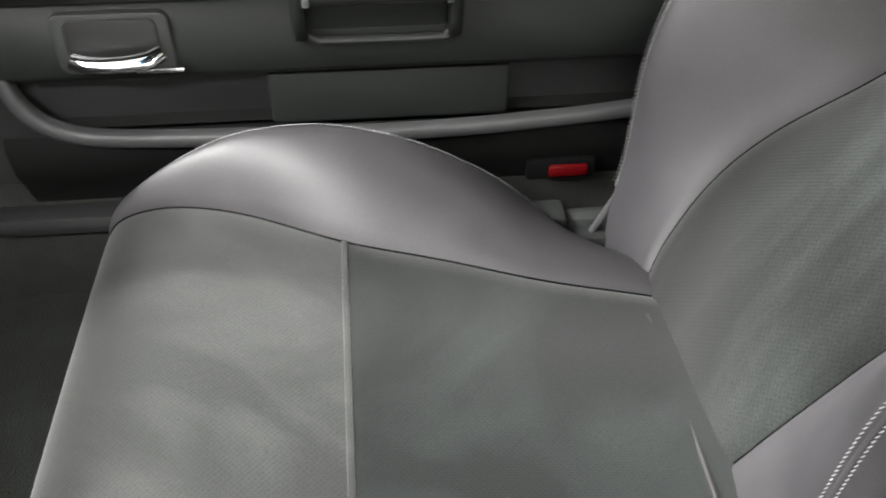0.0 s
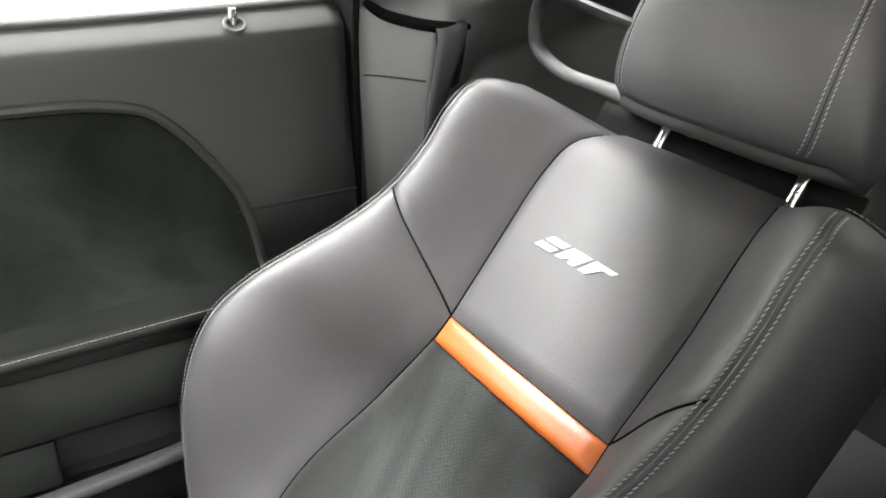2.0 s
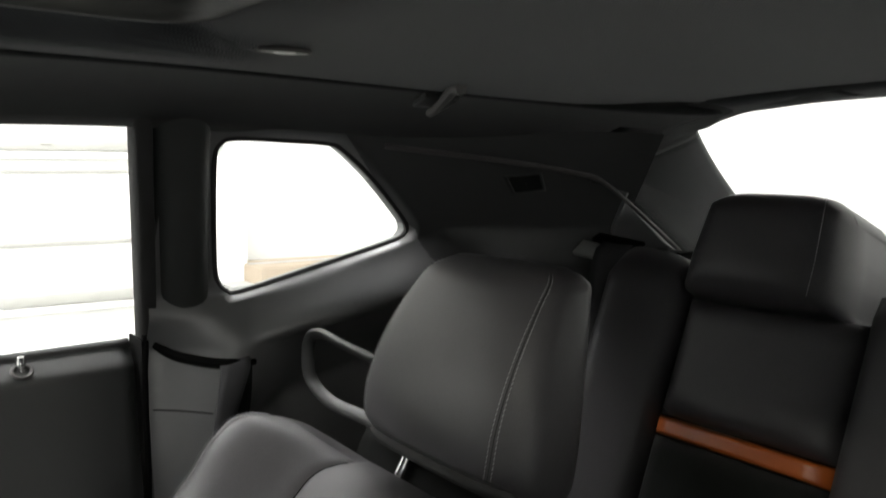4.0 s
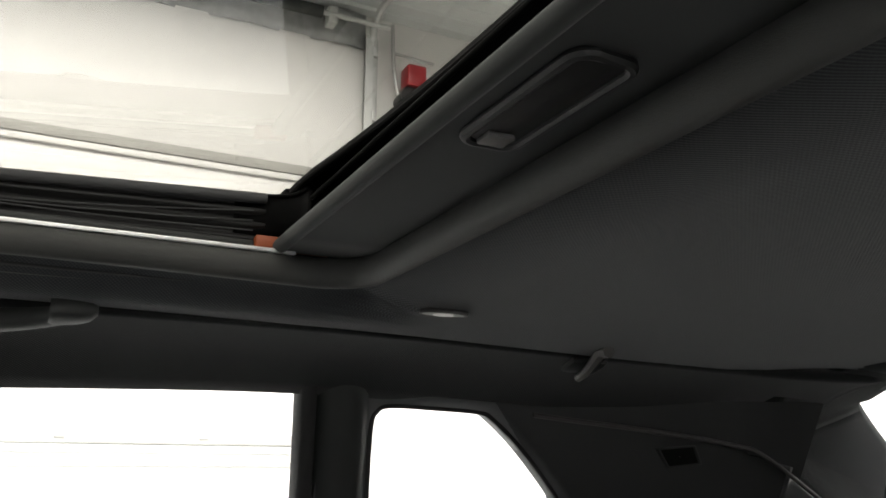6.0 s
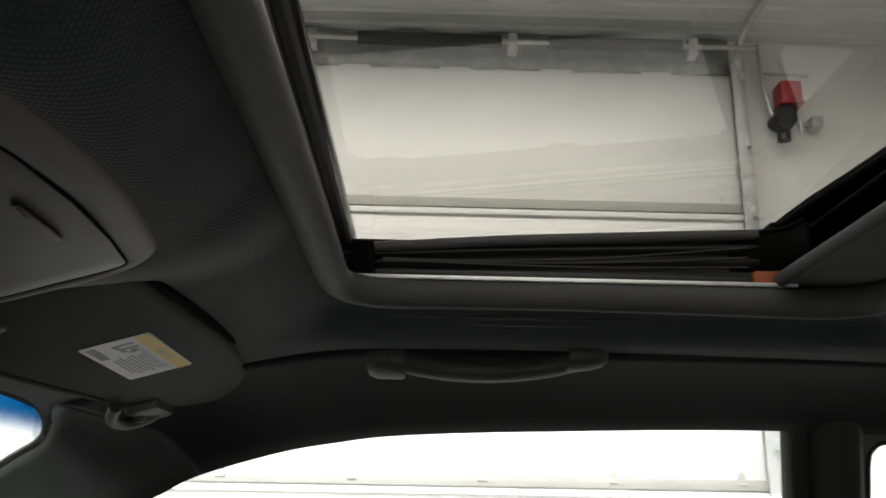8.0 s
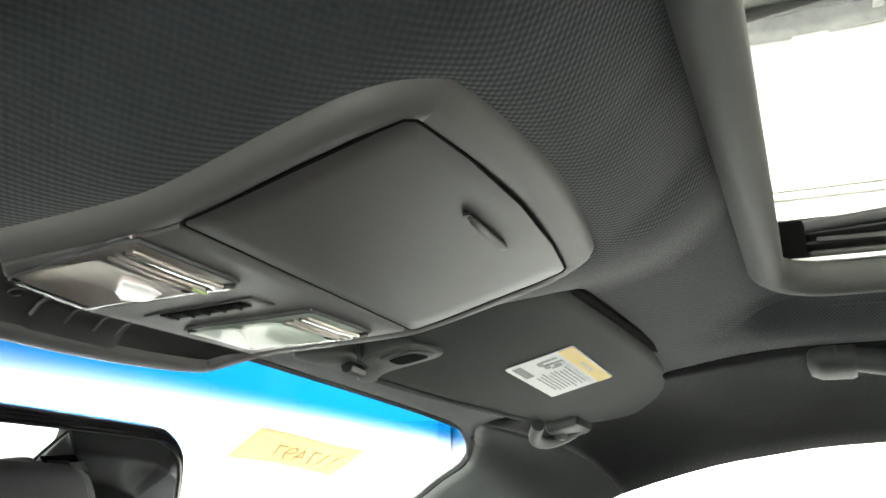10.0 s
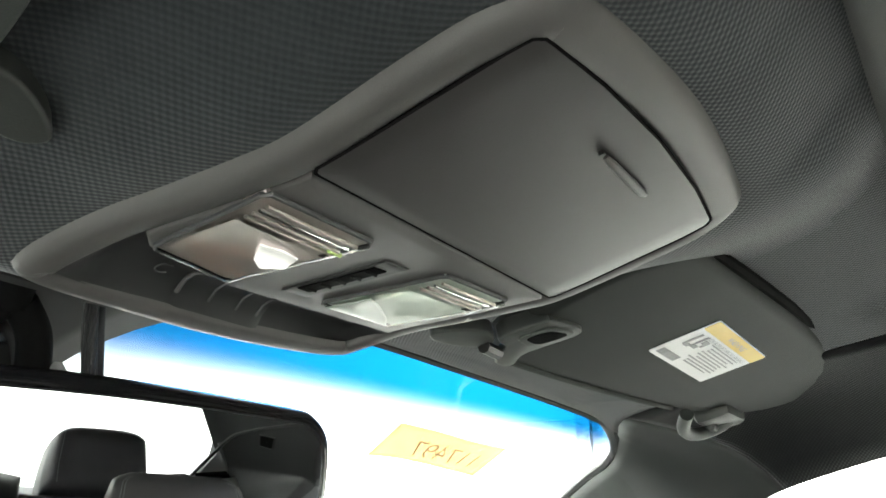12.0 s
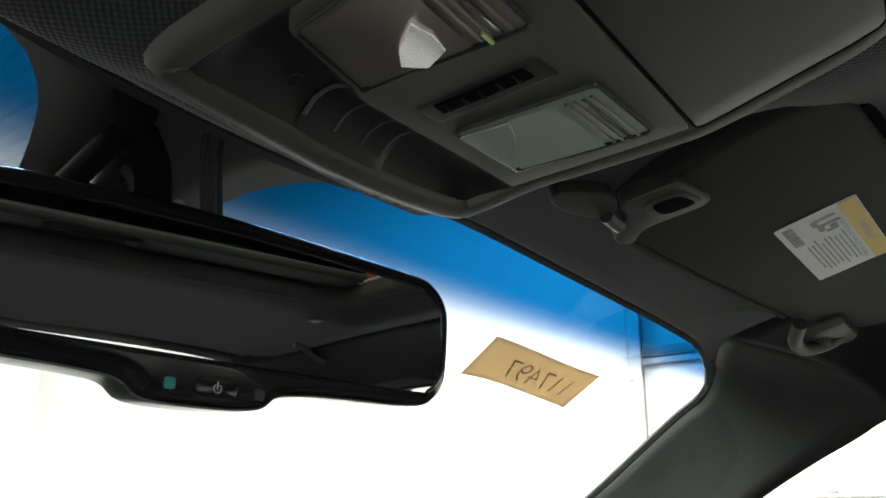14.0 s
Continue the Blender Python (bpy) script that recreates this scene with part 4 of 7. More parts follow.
def back_w(u, v):
    """How far the backrest's face stands proud of its plane."""
    s, r = seam_u(v, 1 if u > 0 else -1), ridge_u(v, 1 if u > 0 else -1)
    a = abs(u)
    crown = 0.006 * (1 - min(1, a / s) ** 2)
    top = -0.10 * max(0, (v - 0.60) / 0.06) ** 2 * 0.5
    low = interp(v, (-0.06, 0.05, 0.14, 0.3), (-0.03, 0.0, 0.012, 0.0))
    if a <= s:
        return crown + top + low
    t = (a - s) / max(0.02, r - s)
    h = ridge_w(v)
    if t <= 1:
        e = t * t * (3 - 2 * t) * 0.55 + 0.45 * math.sin(t * math.pi / 2)
        return (h - top - low) * e + top + low
    return h - 1.6 * (t - 1) ** 2 * 0.06


def seat(cx):
    """A bucket seat: reclined backrest with high bolsters, head restraint and cushion."""
    B0 = Vector((cx, 0, 0.44))

    def P(u, v, w):
        return B0 + Vector((u, 0, 0)) + LEAN_D * v + LEAN_N * w
    th = thing("front_seat", (cx, 0.15, 0.22), "black leather bucket seat with suede inserts and an orange band", "car seat", "front seats")

    def patch(name, u0, u1, v0, v1, mat, label="", nu=20, nv=30, puff=0.004, soft=0.010, wrap=None):
        """An upholstery panel between two side lines; its rim sinks into the seams."""
        rows = []
        for i in range(nv + 1):
            b = i / nv
            row = []
            for j in range(nu + 1):
                a = j / nu
                va0 = v0(a) if callable(v0) else v0
                va1 = v1(a) if callable(v1) else v1
                v = va0 + (va1 - va0) * b
                ua0 = u0(v) if callable(u0) else u0
                ua1 = u1(v) if callable(u1) else u1
                u = ua0 + (ua1 - ua0) * a
                d = min(a * abs(ua1 - ua0), (1 - a) * abs(ua1 - ua0), b * abs(va1 - va0), (1 - b) * abs(va1 - va0))
                k = min(1, d / soft)
                row.append(P(u, v, back_w(u, v) + puff * (math.sqrt(1 - (1 - k) ** 2)) - puff))
            rows.append(row)
        vv, ff = skin(rows)
        return put(name, vv, ff, mat, th, label)

    lo = -0.03
    patch("suede_insert", lambda v: -seam_u(v, -1), seam_u, lo, 0.369, SUEDE, "dark grey perforated suede insert with brushed smudges", 26, 40)
    patch("orange_band", lambda v: -seam_u(v, -1), seam_u, 0.369, 0.399, ORANGE, "orange leather band", 26, 12, 0.0045, 0.011)
    patch("upper_panel", lambda v: -seam_u(v, -1), seam_u, 0.399, 0.655, LEATHER, "smooth black leather upper panel", 26, 24)
    for s in (1, -1):
        vb = (lambda a: 0.40 + 0.075 * a) if s > 0 else (lambda a: 0.475 - 0.075 * a)
        un = (lambda v: seam_u(v)) if s > 0 else (lambda v: -ridge_u(v, -1))
        ux = (lambda v: ridge_u(v)) if s > 0 else (lambda v: -seam_u(v, -1))
        patch("bolster", un, ux, -0.06, vb, LEATHER, "", 18, 40)
        patch("shoulder", un, ux, vb, 0.645, LEATHER, "", 18, 22)
    # side skins and rear shell
    NV = 44
    for s in (1, -1):
        rows = []
        for i in range(NV + 1):
            v = -0.06 + 0.705 * i / NV
            r, h = ridge_u(v, s), ridge_w(v)
            row = []
            for t in [k / 10 for k in range(11)]:
                ang = t * math.pi / 2
                uu = r + 0.022 * math.sin(ang) - 0.004 * (1 - t) + 0.01 * math.sin(t * math.pi)
                ww = h - 0.004 + (-(h + 0.10)) * (1 - math.cos(ang))
                row.append(P(s * uu, v, ww))
            rows.append(row if s > 0 else row[::-1])
        vv, ff = skin(rows)
        put("side_skin", vv, ff, LEATHER, th)
    rows = []
    for i in range(25):
        v = -0.06 + 0.705 * i / 24
        r = ridge_u(v) + 0.018
        r2 = ridge_u(v, -1) + 0.018
        rows.append([P(r - (r + r2) * j / 16, v, -0.10 - 0.02 * math.sin(math.pi * j / 16)) for j in range(17)])
    vv, ff = skin(rows)
    put("rear_shell", vv, ff, PLASTIC, th, "black plastic seat back shell")
    # rounded top from the face over to the rear shell
    rows = []
    for j in range(41):
        u = -0.20 + 0.40 * j / 40
        w0 = back_w(u, 0.64)
        row = []
        for k in range(9):
            t = k / 8
            row.append(P(u * (1 + 0.06 * math.sin(t * math.pi / 2)), 0.64 + 0.016 * math.sin(math.pi * t), w0 - 0.003 + (-0.105 - w0) * t))
        rows.append(row)
    vv, ff = skin(rows)
    put("top_skin", vv, ff, LEATHER, th)
    # black closing plate behind the top of the backrest, under the head restraint
    rows = [[P(u, v, w + 0.012 * abs(u) / 0.16) for u in [-0.155 + 0.32 * j / 12 for j in range(13)]] for v, w in ((0.60, -0.098), (0.645, -0.090), (0.675, -0.082), (0.690, -0.080))]
    vv, ff = skin(rows, -LEAN_N * 0.006)
    put("top_shell", vv, ff, SILL_BLACK, th, "black plastic plate under the head restraint")
    # domed end of the inner bolster, with its stitching led over
    r_top, h_top = ridge_u(0.645, -1), ridge_w(0.645)

    def over_edge(t, v, lift=0.0):
        ang = t * math.pi / 2
        return P(-(r_top + 0.022 * math.sin(ang) - 0.004 * (1 - t) + 0.01 * math.sin(t * math.pi)), v, h_top - 0.004 + lift - (h_top + 0.10) * (1 - math.cos(ang)))
    rim_ = [P(-(0.172 + (r_top - 0.172) * k / 8), 0.643, back_w(-(0.172 + (r_top - 0.172) * k / 8), 0.643) - 0.004) for k in range(9)]
    rim_ += [over_edge(k / 10, 0.643) for k in range(1, 11)] + [P(-(r_top + 0.018 - (r_top - 0.154) * k / 5), 0.643, -0.104) for k in range(1, 6)]
    hub_ = P(-(r_top - 0.018), 0.654, -0.040)
    rows = [[p.lerp(hub_, t) + LEAN_D * 0.004 * math.sin(math.pi * t) for p in rim_ + rim_[:1]] for t in (0.0, 0.12, 0.28, 0.48, 0.7, 0.9, 0.995)]
    vv, ff = skin(rows)
    put("bolster_end", vv, ff, LEATHER, th)
    for v in (0.637, 0.647):
        part("stitching", stitches([over_edge(k / 22, v, 0.001) for k in range(13)], LEAN_D + LEAN_N * 0.4 + Vector((-0.6, 0, 0))), THREAD, th)
    # seam lines between the panels
    def seam(name, pts, r=0.0011):
        part(name, tube(pts, r, 6), VOID, th)
    for s in (1, -1):
        seam("panel_seam", [P(s * seam_u(v, s), v, back_w(s * seam_u(v, s), v) - 0.0036) for v in [-0.02 + 0.66 * k / 50 for k in range(51)]], 0.0010)
        seam("panel_seam", [P(s * (seam_u(0.40, s) + (ridge_u(0.475, s) - seam_u(0.40, s)) * a), 0.40 + 0.075 * a, back_w(s * (seam_u(0.40, s) + (ridge_u(0.475, s) - seam_u(0.40, s)) * a), 0.40 + 0.075 * a) - 0.0028) for a in [k / 16 for k in range(17)]])
    for v in (0.369, 0.399):
        seam("panel_seam", [P(-seam_u(v, -1) + (seam_u(v) + seam_u(v, -1)) * a, v, back_w(-seam_u(v, -1) + (seam_u(v) + seam_u(v, -1)) * a, v) - 0.003) for a in [k / 20 for k in range(21)]], 0.0005)
    # piping seam and double stitching along the bolster ridges
    for s in (1, -1):
        line = [P(s * ridge_u(v, s), v, ridge_w(v) - 0.002) for v in [0.02 + 0.617 * k / 60 for k in range(61)]]
        part("ridge_seam", tube([p - LEAN_N * 0.0022 for p in line], 0.0026, 8), LEATHER, th)
        for du in (-0.0048, 0.0048):
            st = [P(s * (ridge_u(v, s) + du), v, back_w(s * (ridge_u(v, s) + min(du, 0)), v) - (0.0014 if du > 0 else 0.0)) for v in [0.02 + 0.617 * k / 60 for k in range(61)]]
            part("stitching", stitches(st, LEAN_N + Vector((s * 0.5, 0, 0)), lean=0.0007), THREAD, th, "pale grey double stitching")
    # embroidered mark: slanted plain shapes
    MARK = ([(0.0, 0.0), (0.027, 0.0), (0.029, 0.43), (0.0015, 0.43)], [(0.003, 0.57), (0.031, 0.57), (0.034, 1.0), (0.005, 1.0)],
            [(0.033, 0.0), (0.042, 0.0), (0.049, 0.36), (0.053, 0.0), (0.062, 0.0), (0.066, 1.0), (0.037, 1.0)],
            [(0.068, 0.0), (0.079, 0.0), (0.086, 0.70), (0.098, 0.72), (0.100, 1.0), (0.070, 1.0), (0.069, 0.72)])
    vv, ff = [], []
    for shape in MARK:
        ring_ = resample([(0.0015 + x * 0.95, y * 0.0155, 0) for x, y in shape + shape[:1]], n=49)[:-1]
        mid_ = sum(ring_, Vector()) / len(ring_)
        first = len(vv)
        for k_, lift in ((1.0, 0.0002), (1.0, 0.0010), (0.93, 0.0015)):
            for p in ring_:
                q = mid_.lerp(p, k_)
                u, v = 0.049 - q.x - (q.y - 0.008) * 0.75 + 0.007, 0.5145 + q.y - 0.008
                vv.append(P(u, v, back_w(u, v) + lift))
        m_ = len(ring_)
        for r_ in range(2):
            ff += [(first + r_ * m_ + a, first + r_ * m_ + (a + 1) % m_, first + (r_ + 1) * m_ + (a + 1) % m_, first + (r_ + 1) * m_ + a) for a in range(m_)]
        ff.append(tuple(first + 2 * m_ + a for a in range(m_)))
    put("embroidered_mark", vv, ff, EMBROIDERY, th, "silver embroidered mark of slanted shapes", smooth=False)
    # cushion: a middle line and a bolster ridge line, from the rear over the front
    CY = (-0.04, 0.0, 0.1, 0.2, 0.30, 0.40, 0.47, 0.52, 0.548, 0.558, 0.56, 0.555)
    CZ = (0.425, 0.437, 0.452, 0.467, 0.482, 0.490, 0.487, 0.474, 0.45, 0.41, 0.34, 0.28)
    RY = (-0.01, 0.03, 0.10, 0.20, 0.30, 0.39, 0.455, 0.50, 0.53, 0.545, 0.55, 0.545)
    RZ = (0.33, 0.355, 0.450, 0.520, 0.555, 0.553, 0.526, 0.488, 0.45, 0.40, 0.34, 0.28)
    CS = (0.09, 0.093, 0.107, 0.131, 0.152, 0.195, 0.217, 0.225, 0.23, 0.235, 0.238, 0.24)
    IDX = tuple(range(12))
    RU0 = 0.25

    def line(table, t):
        return interp(t * 11, IDX, table)

    def side_s(t, u):
        return line(CS, t) if u > 0 else max(line(CS, t), 0.172)

    def cush(u, t):
        s, a = side_s(t, u), abs(u)
        y0, z0, y1, z1 = line(CY, t), line(CZ, t), line(RY, t), line(RZ, t)
        if a <= s:
            return Vector((cx + u, y0, z0 + 0.005 * (1 - (a / s) ** 2)))
        q = (a - s) / max(0.004, RU0 - s)
        h = 0.35 * q + 0.65 * math.sin(min(1, q) * math.pi / 2) if z1 > z0 else q * q * 0.8 + 0.2 * q
        return Vector((cx + u, y0 + (y1 - y0) * q * q, z0 + (z1 - z0) * h + 0.012 * math.sin(math.pi * q)))

    def cpatch(name, f0, f1, t0, t1, mat, label="", nu=24, nv=26, soft=0.06):
        rows = []
        for i in range(nv + 1):
            b = i / nv
            t = t0 + (t1 - t0) * b
            row = []
            for j in range(nu + 1):
                a = j / nu
                lims = {"s": side_s(t, 1), "-s": -side_s(t, -1), "r": RU0, "-r": -RU0}
                u = lims[f0] + (lims[f1] - lims[f0]) * a
                d = min(a, 1 - a, b * 1.4, (1 - b) * 1.4) / soft
                k = min(1, d)
                row.append(cush(u, t) + Vector((0, 0, 0.004 * math.sqrt(1 - (1 - k) ** 2) - 0.004)))
            rows.append(row)
        vv, ff = skin(rows)
        return put(name, vv, ff, mat, th, label)
    tm = 4.0 / 11
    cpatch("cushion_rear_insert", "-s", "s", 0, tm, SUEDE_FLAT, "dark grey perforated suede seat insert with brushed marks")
    # front of the cushion painted as lit, the rear insert as darker
    cpatch("cushion_front_insert", "-s", "s", tm, 1, SUEDE_THIGH_LIT, "grey suede thigh panel, coloured lighter for light from ahead", nv=40)
    cpatch("cushion_bolster", "s", "r", 0, 1, LEATHER, "", 18, 60)
    cpatch("cushion_bolster", "-r", "-s", 0, 1, LEATHER, "", 18, 60)
    part("cushion_cross_seam", tube([cush(-side_s(tm, -1) + (side_s(tm, 1) + side_s(tm, -1)) * k / 20, tm) + Vector((0, 0, -0.0042)) for k in range(21)], 0.0034, 8), SUEDE_THIGH_LIT, th)
    for s in (1, -1):
        seam("cushion_seam", [cush(s * side_s(k / 50, s), k / 50) + Vector((0, 0, -0.0036)) for k in range(51)], 0.0013)
        rows = []
        for i in range(51):
            t = i / 50
            p = cush(s * RU0, t)
            row = []
            for k in range(9):
                q = k / 8
                row.append(Vector((p.x + s * 0.016 * math.sin(min(1, q * 1.6) * math.pi / 2), p.y, p.z - 0.004 + (min(0.27, p.z - 0.02) - p.z) * q ** 1.5)))
            rows.append(row if s > 0 else row[::-1])
        vv, ff = skin(rows)
        put("cushion_side", vv, ff, LEATHER, th)
        part("stitching", stitches([cush(s * (RU0 - 0.004), 0.16 + 0.5 * t / 46) + Vector((0, 0, 0.0003)) for t in range(47)], (0, 0, 1)), THREAD, th, "pale grey stitching")
    # dark bar puts in the shade where backrest and cushion meet
    part("crease_shade", tube([(cx + u, 0.006 + 0.05 * abs(u), 0.4385 + 0.02 * abs(u)) for u in [-0.16 + 0.011 * k for k in range(21)]], 0.003, 8), RUBBER, th)
    part("seat_base", slab((cx, 0.2, 0.285), (0.44, 0.56, 0.13), 0.03), PLASTIC, th, "black plastic seat base and rails")
    for s in (1, -1):
        part("recliner_cover", slab((cx + s * 0.262, -0.03, 0.36), (0.03, 0.20, 0.10), 0.014), PLASTIC, th)
    # head restraint
    hx = cx - 0.005
    for u in (0.072, -0.092):
        part("post", join_bm(tube([(hx + u, -0.447, 0.84), (hx + u, -0.502, 0.936)], 0.0062, 16), tube([(hx + u, -0.4845, 0.9055), (hx + u, -0.4855, 0.907)], 0.0066, 16), tube([(hx + u, -0.4925, 0.9195), (hx + u, -0.4935, 0.921)], 0.0066, 16)), POST, th, "chrome head restraint post")
        part("post_collar", tube([(hx + u, -0.4985, 0.930), (hx + u, -0.502, 0.936)], 0.010, 12), BLACK, th)

    def hr_shape(a, b):
        """a: round the waist 0..1, b: bottom to top 0..1."""
        z = 0.944 + 0.194 * b
        half = interp(b, (0, 0.08, 0.3, 0.6, 0.85, 0.95, 1.0), (0.136, 0.146, 0.142, 0.128, 0.113, 0.103, 0.078))
        d = interp(b, (0, 0.08, 0.3, 0.6, 0.85, 0.95, 1.0), (0.040, 0.050, 0.056, 0.052, 0.042, 0.032, 0.012))
        yc = -0.505 - 0.075 * b + 0.012 * math.sin(b * math.pi)
        ang = 2 * math.pi * a
        c, s = math.cos(ang), math.sin(ang)
        e = 0.55
        if c > 0:  # the outer side is fuller towards the top
            half += interp(b, (0, 0.3, 0.6, 0.85, 0.95, 1.0), (0.002, 0.006, 0.012, 0.015, 0.015, 0.015)) * min(1.0, c * 2)
        z -= 0.050 * max(0.0, 1 - b / 0.35) ** 2 * max(0.0, 0.55 - s) / 1.55  # the rear lobe hangs lower
        return Vector((hx + half * math.copysign(abs(c) ** e, c), yc + d * math.copysign(abs(s) ** e, s), z))
    rows = [[hr_shape(j / 64, 0.0 + i / 28) for j in range(65)] for i in range(29)]
    vv, ff = skin(rows)
    vv += [Vector((hx, -0.505, 0.942)), Vector((hx, -0.58, 1.140))]
    ff += [(j + 1, j, len(vv) - 2) for j in range(64)] + [(28 * 65 + j, 28 * 65 + j + 1, len(vv) - 1) for j in range(64)]
    # shallow tray under the head restraint, following its outline
    hub = Vector((hx, -0.507, 0.0))
    rows = []
    for k_, dz in ((0.97, 0.001), (1.005, -0.003), (1.02, -0.007), (1.0, -0.0115), (0.93, -0.013), (0.5, -0.013), (0.05, -0.013)):
        row = []
        for j in range(65):
            p = hr_shape(j / 64, 0.0)
            row.append(Vector((hub.x + (p.x - hub.x) * k_, hub.y + (p.y - hub.y) * k_, p.z * 0.35 + 0.65 * 0.938 + dz + 0.003)))
        rows.append(row)
    tv, tf = skin(rows)
    put("head_restraint_base", tv, tf, RUBBER, th, "black plastic head restraint base")
    put("head_restraint", vv, ff, LEATHER, th, "black leather head restraint with grey double stitching")
    for s in (1, -1):
        def aa(b, s=s):
            return 0.342 + 0.056 * b if s < 0 else 0.128 - 0.03 * b
        for da in (-0.008, 0.008):
            line = [hr_shape(aa(b) + da, b * 0.95 + 0.03) for b in [k / 40 for k in range(41)]]
            part("stitching", stitches(line, (s * 0.35, 1, 0.2), lean=0.0006), THREAD, th)
        part("ridge_seam", tube([hr_shape(aa(b), b * 0.94 + 0.03) for b in [k / 30 for k in range(31)]], 0.0007, 6), RUBBER, th)
    return th


passenger = seat(0.363)
part("belt_guide", tube(curve_through([(0.40, -0.50, 0.925), (0.50, -0.49, 0.938), (0.575, -0.475, 0.945), (0.617, -0.47, 0.962), (0.628, -0.468, 0.985), (0.622, -0.468, 1.018), (0.595, -0.47, 1.030), (0.55, -0.475, 1.024), (0.48, -0.49, 1.012), (0.44, -0.51, 1.0)], 8), 0.0056, 10, flat=1.5), PLASTIC_SOFT, passenger, "grey plastic seat belt guide loop")
driver = copy_thing(passenger, pose(-0.363, 0.15, 0.22))
for o in list(driver.children):
    if o.name.startswith("belt_guide"):
        bpy.data.objects.remove(o)
tagged(driver, "black leather driver's bucket seat seen in the mirror")

# ---- seat belt on the pillar ----
belt = thing("seat_belt", (0.745, -0.40, 0.8), "black seat belt coming out of a pillar slot", "seat belt")
slot = [(quarter_x(y, z) - 0.0015, y, z) for y, z in ((-0.309, 1.007), (-0.332, 0.992), (-0.355, 0.985), (-0.377, 0.981), (-0.402, 0.979), (-0.430, 0.977))]
# no opening is cut: a near-black bar gives the slot's shade
part("belt_slot_shade", tube(curve_through(slot, 6), lambda t: 0.0070 - 0.003 * abs(2 * t - 1) ** 4, 8), VOID, belt, "belt slot, its inner shade put in as a near-black bar")
rows = []
for y, z, lift, w in ((-0.400, 0.985, -0.004, 0.020), (-0.399, 0.981, 0.008, 0.020), (-0.397, 0.972, 0.014, 0.020), (-0.391, 0.95, 0.016, 0.018), (-0.383, 0.92, 0.016, 0.015), (-0.375, 0.89, 0.016, 0.013), (-0.368, 0.82, 0.014, 0.014), (-0.36, 0.7, 0.010, 0.018), (-0.35, 0.45, 0.008, 0.02)):
    x = quarter_x(y, z) - lift
    rows.append([Vector((x - 0.003 * (1 - abs(k)), y + w * k, z - 0.004 * k)) for k in (-1, -0.5, 0, 0.5, 1)])
vv, ff = skin(rows, (0.003, 0, 0))
put("webbing", vv, ff, WEBBING, belt, "black belt webbing")
flap_rows = [[Vector((quarter_x(y, z) - 0.004 - 0.003 * math.sin(math.pi * i / 6), y, z)) for y in (-0.384, -0.394, -0.404, -0.414, -0.424)] for i, z in enumerate((0.976, 0.966, 0.954, 0.942, 0.930, 0.918, 0.906))]
vv, ff = skin(flap_rows, (0.006, 0, 0))
put("belt_flap", vv, ff, SILL_BLACK, belt, "dark plastic flap behind the belt")
bk = thing("belt_anchor_bar", (0.60, 0.03, 0.37), "steel belt bar beside the seat hinge", "belt bar")
part("bar", tube([(0.60, 0.018, 0.393), (0.605, -0.016, 0.462)], 0.0045, 8), SILVER, bk)
part("foot", join_bm(slab((0.61, 0.05, 0.385), (0.05, 0.12, 0.03), 0.008), slab((0.62, 0.07, 0.41), (0.04, 0.05, 0.02), 0.006)), PLASTIC, bk)

# ---- passenger door ----
door = thing("car_door", (0.80, 0.3, 0.25), "dark car door with suede inset, stitched armrest and chrome handle", "car door")


def door_x(y, z):
    """The door's inner face."""
    return interp(z, (0.25, 0.40, 0.48, 0.56, 0.62, 0.70, 0.78, 0.9, 0.945, 0.970, 0.975, 0.979, 0.985, 0.993, 0.998, 1.0), (0.76, 0.75, 0.745, 0.725, 0.715, 0.722, 0.728, 0.748, 0.752, 0.7545, 0.756, 0.759, 0.766, 0.776, 0.782, 0.784))


zz = [0.25, 0.32, 0.40, 0.44, 0.48, 0.52, 0.56, 0.59, 0.62, 0.66, 0.70, 0.74, 0.78, 0.82, 0.86, 0.90, 0.94, 0.962, 0.970, 0.9725, 0.975, 0.977, 0.979, 0.982, 0.985, 0.989, 0.993, 0.998, 1.0]
yy_ = [0.98, 0.9, 0.8, 0.7, 0.6, 0.5, 0.4, 0.3, 0.2, 0.1, 0.0, -0.1, -0.2, -0.27, -0.288, -0.292]
rows = [[(door_x(y, z) + (0.03 if y < -0.291 else 0.006 if y < -0.287 else 0.0), y, z + 0.006 * max(0.0, (-0.05 - y) / 0.24) * max(0, (z - 0.9) / 0.1)) for y in yy_] for z in zz]
vv, ff = skin(rows)
put("door_skin", vv, ff, PLASTIC_SOFT, door, "soft dark grey upper door skin")
rows = [[(x, y, 1.0 + dz + 0.006 * max(0.0, (-0.05 - y) / 0.24)) for y in yy_[:-1]] for x, dz in ((0.781, 0.0), (0.785, 0.003), (0.788, 0.006), (0.791, 0.001))]
vv, ff = skin(rows, (0.006, 0, -0.02))
put("window_wiper_strip", vv, ff, RUBBER, door, "black rubber strip along the window sill")
# suede inset with a raised border
inset = [(0.75, 0.927), (0.50, 0.927), (0.10, 0.927), (-0.018, 0.919), (-0.068, 0.895), (-0.124, 0.826), (-0.142, 0.784), (-0.140, 0.735), (-0.13, 0.70), (0.2, 0.70), (0.5, 0.72), (0.75, 0.73)]
def refine(poly, step=0.02):
    return resample([(a, b, 0) for a, b in poly] + [(poly[0][0], poly[0][1], 0)], step)[:-1]
ring = refine(inset)
cyz = Vector((0.32, 0.81, 0))
rows = []
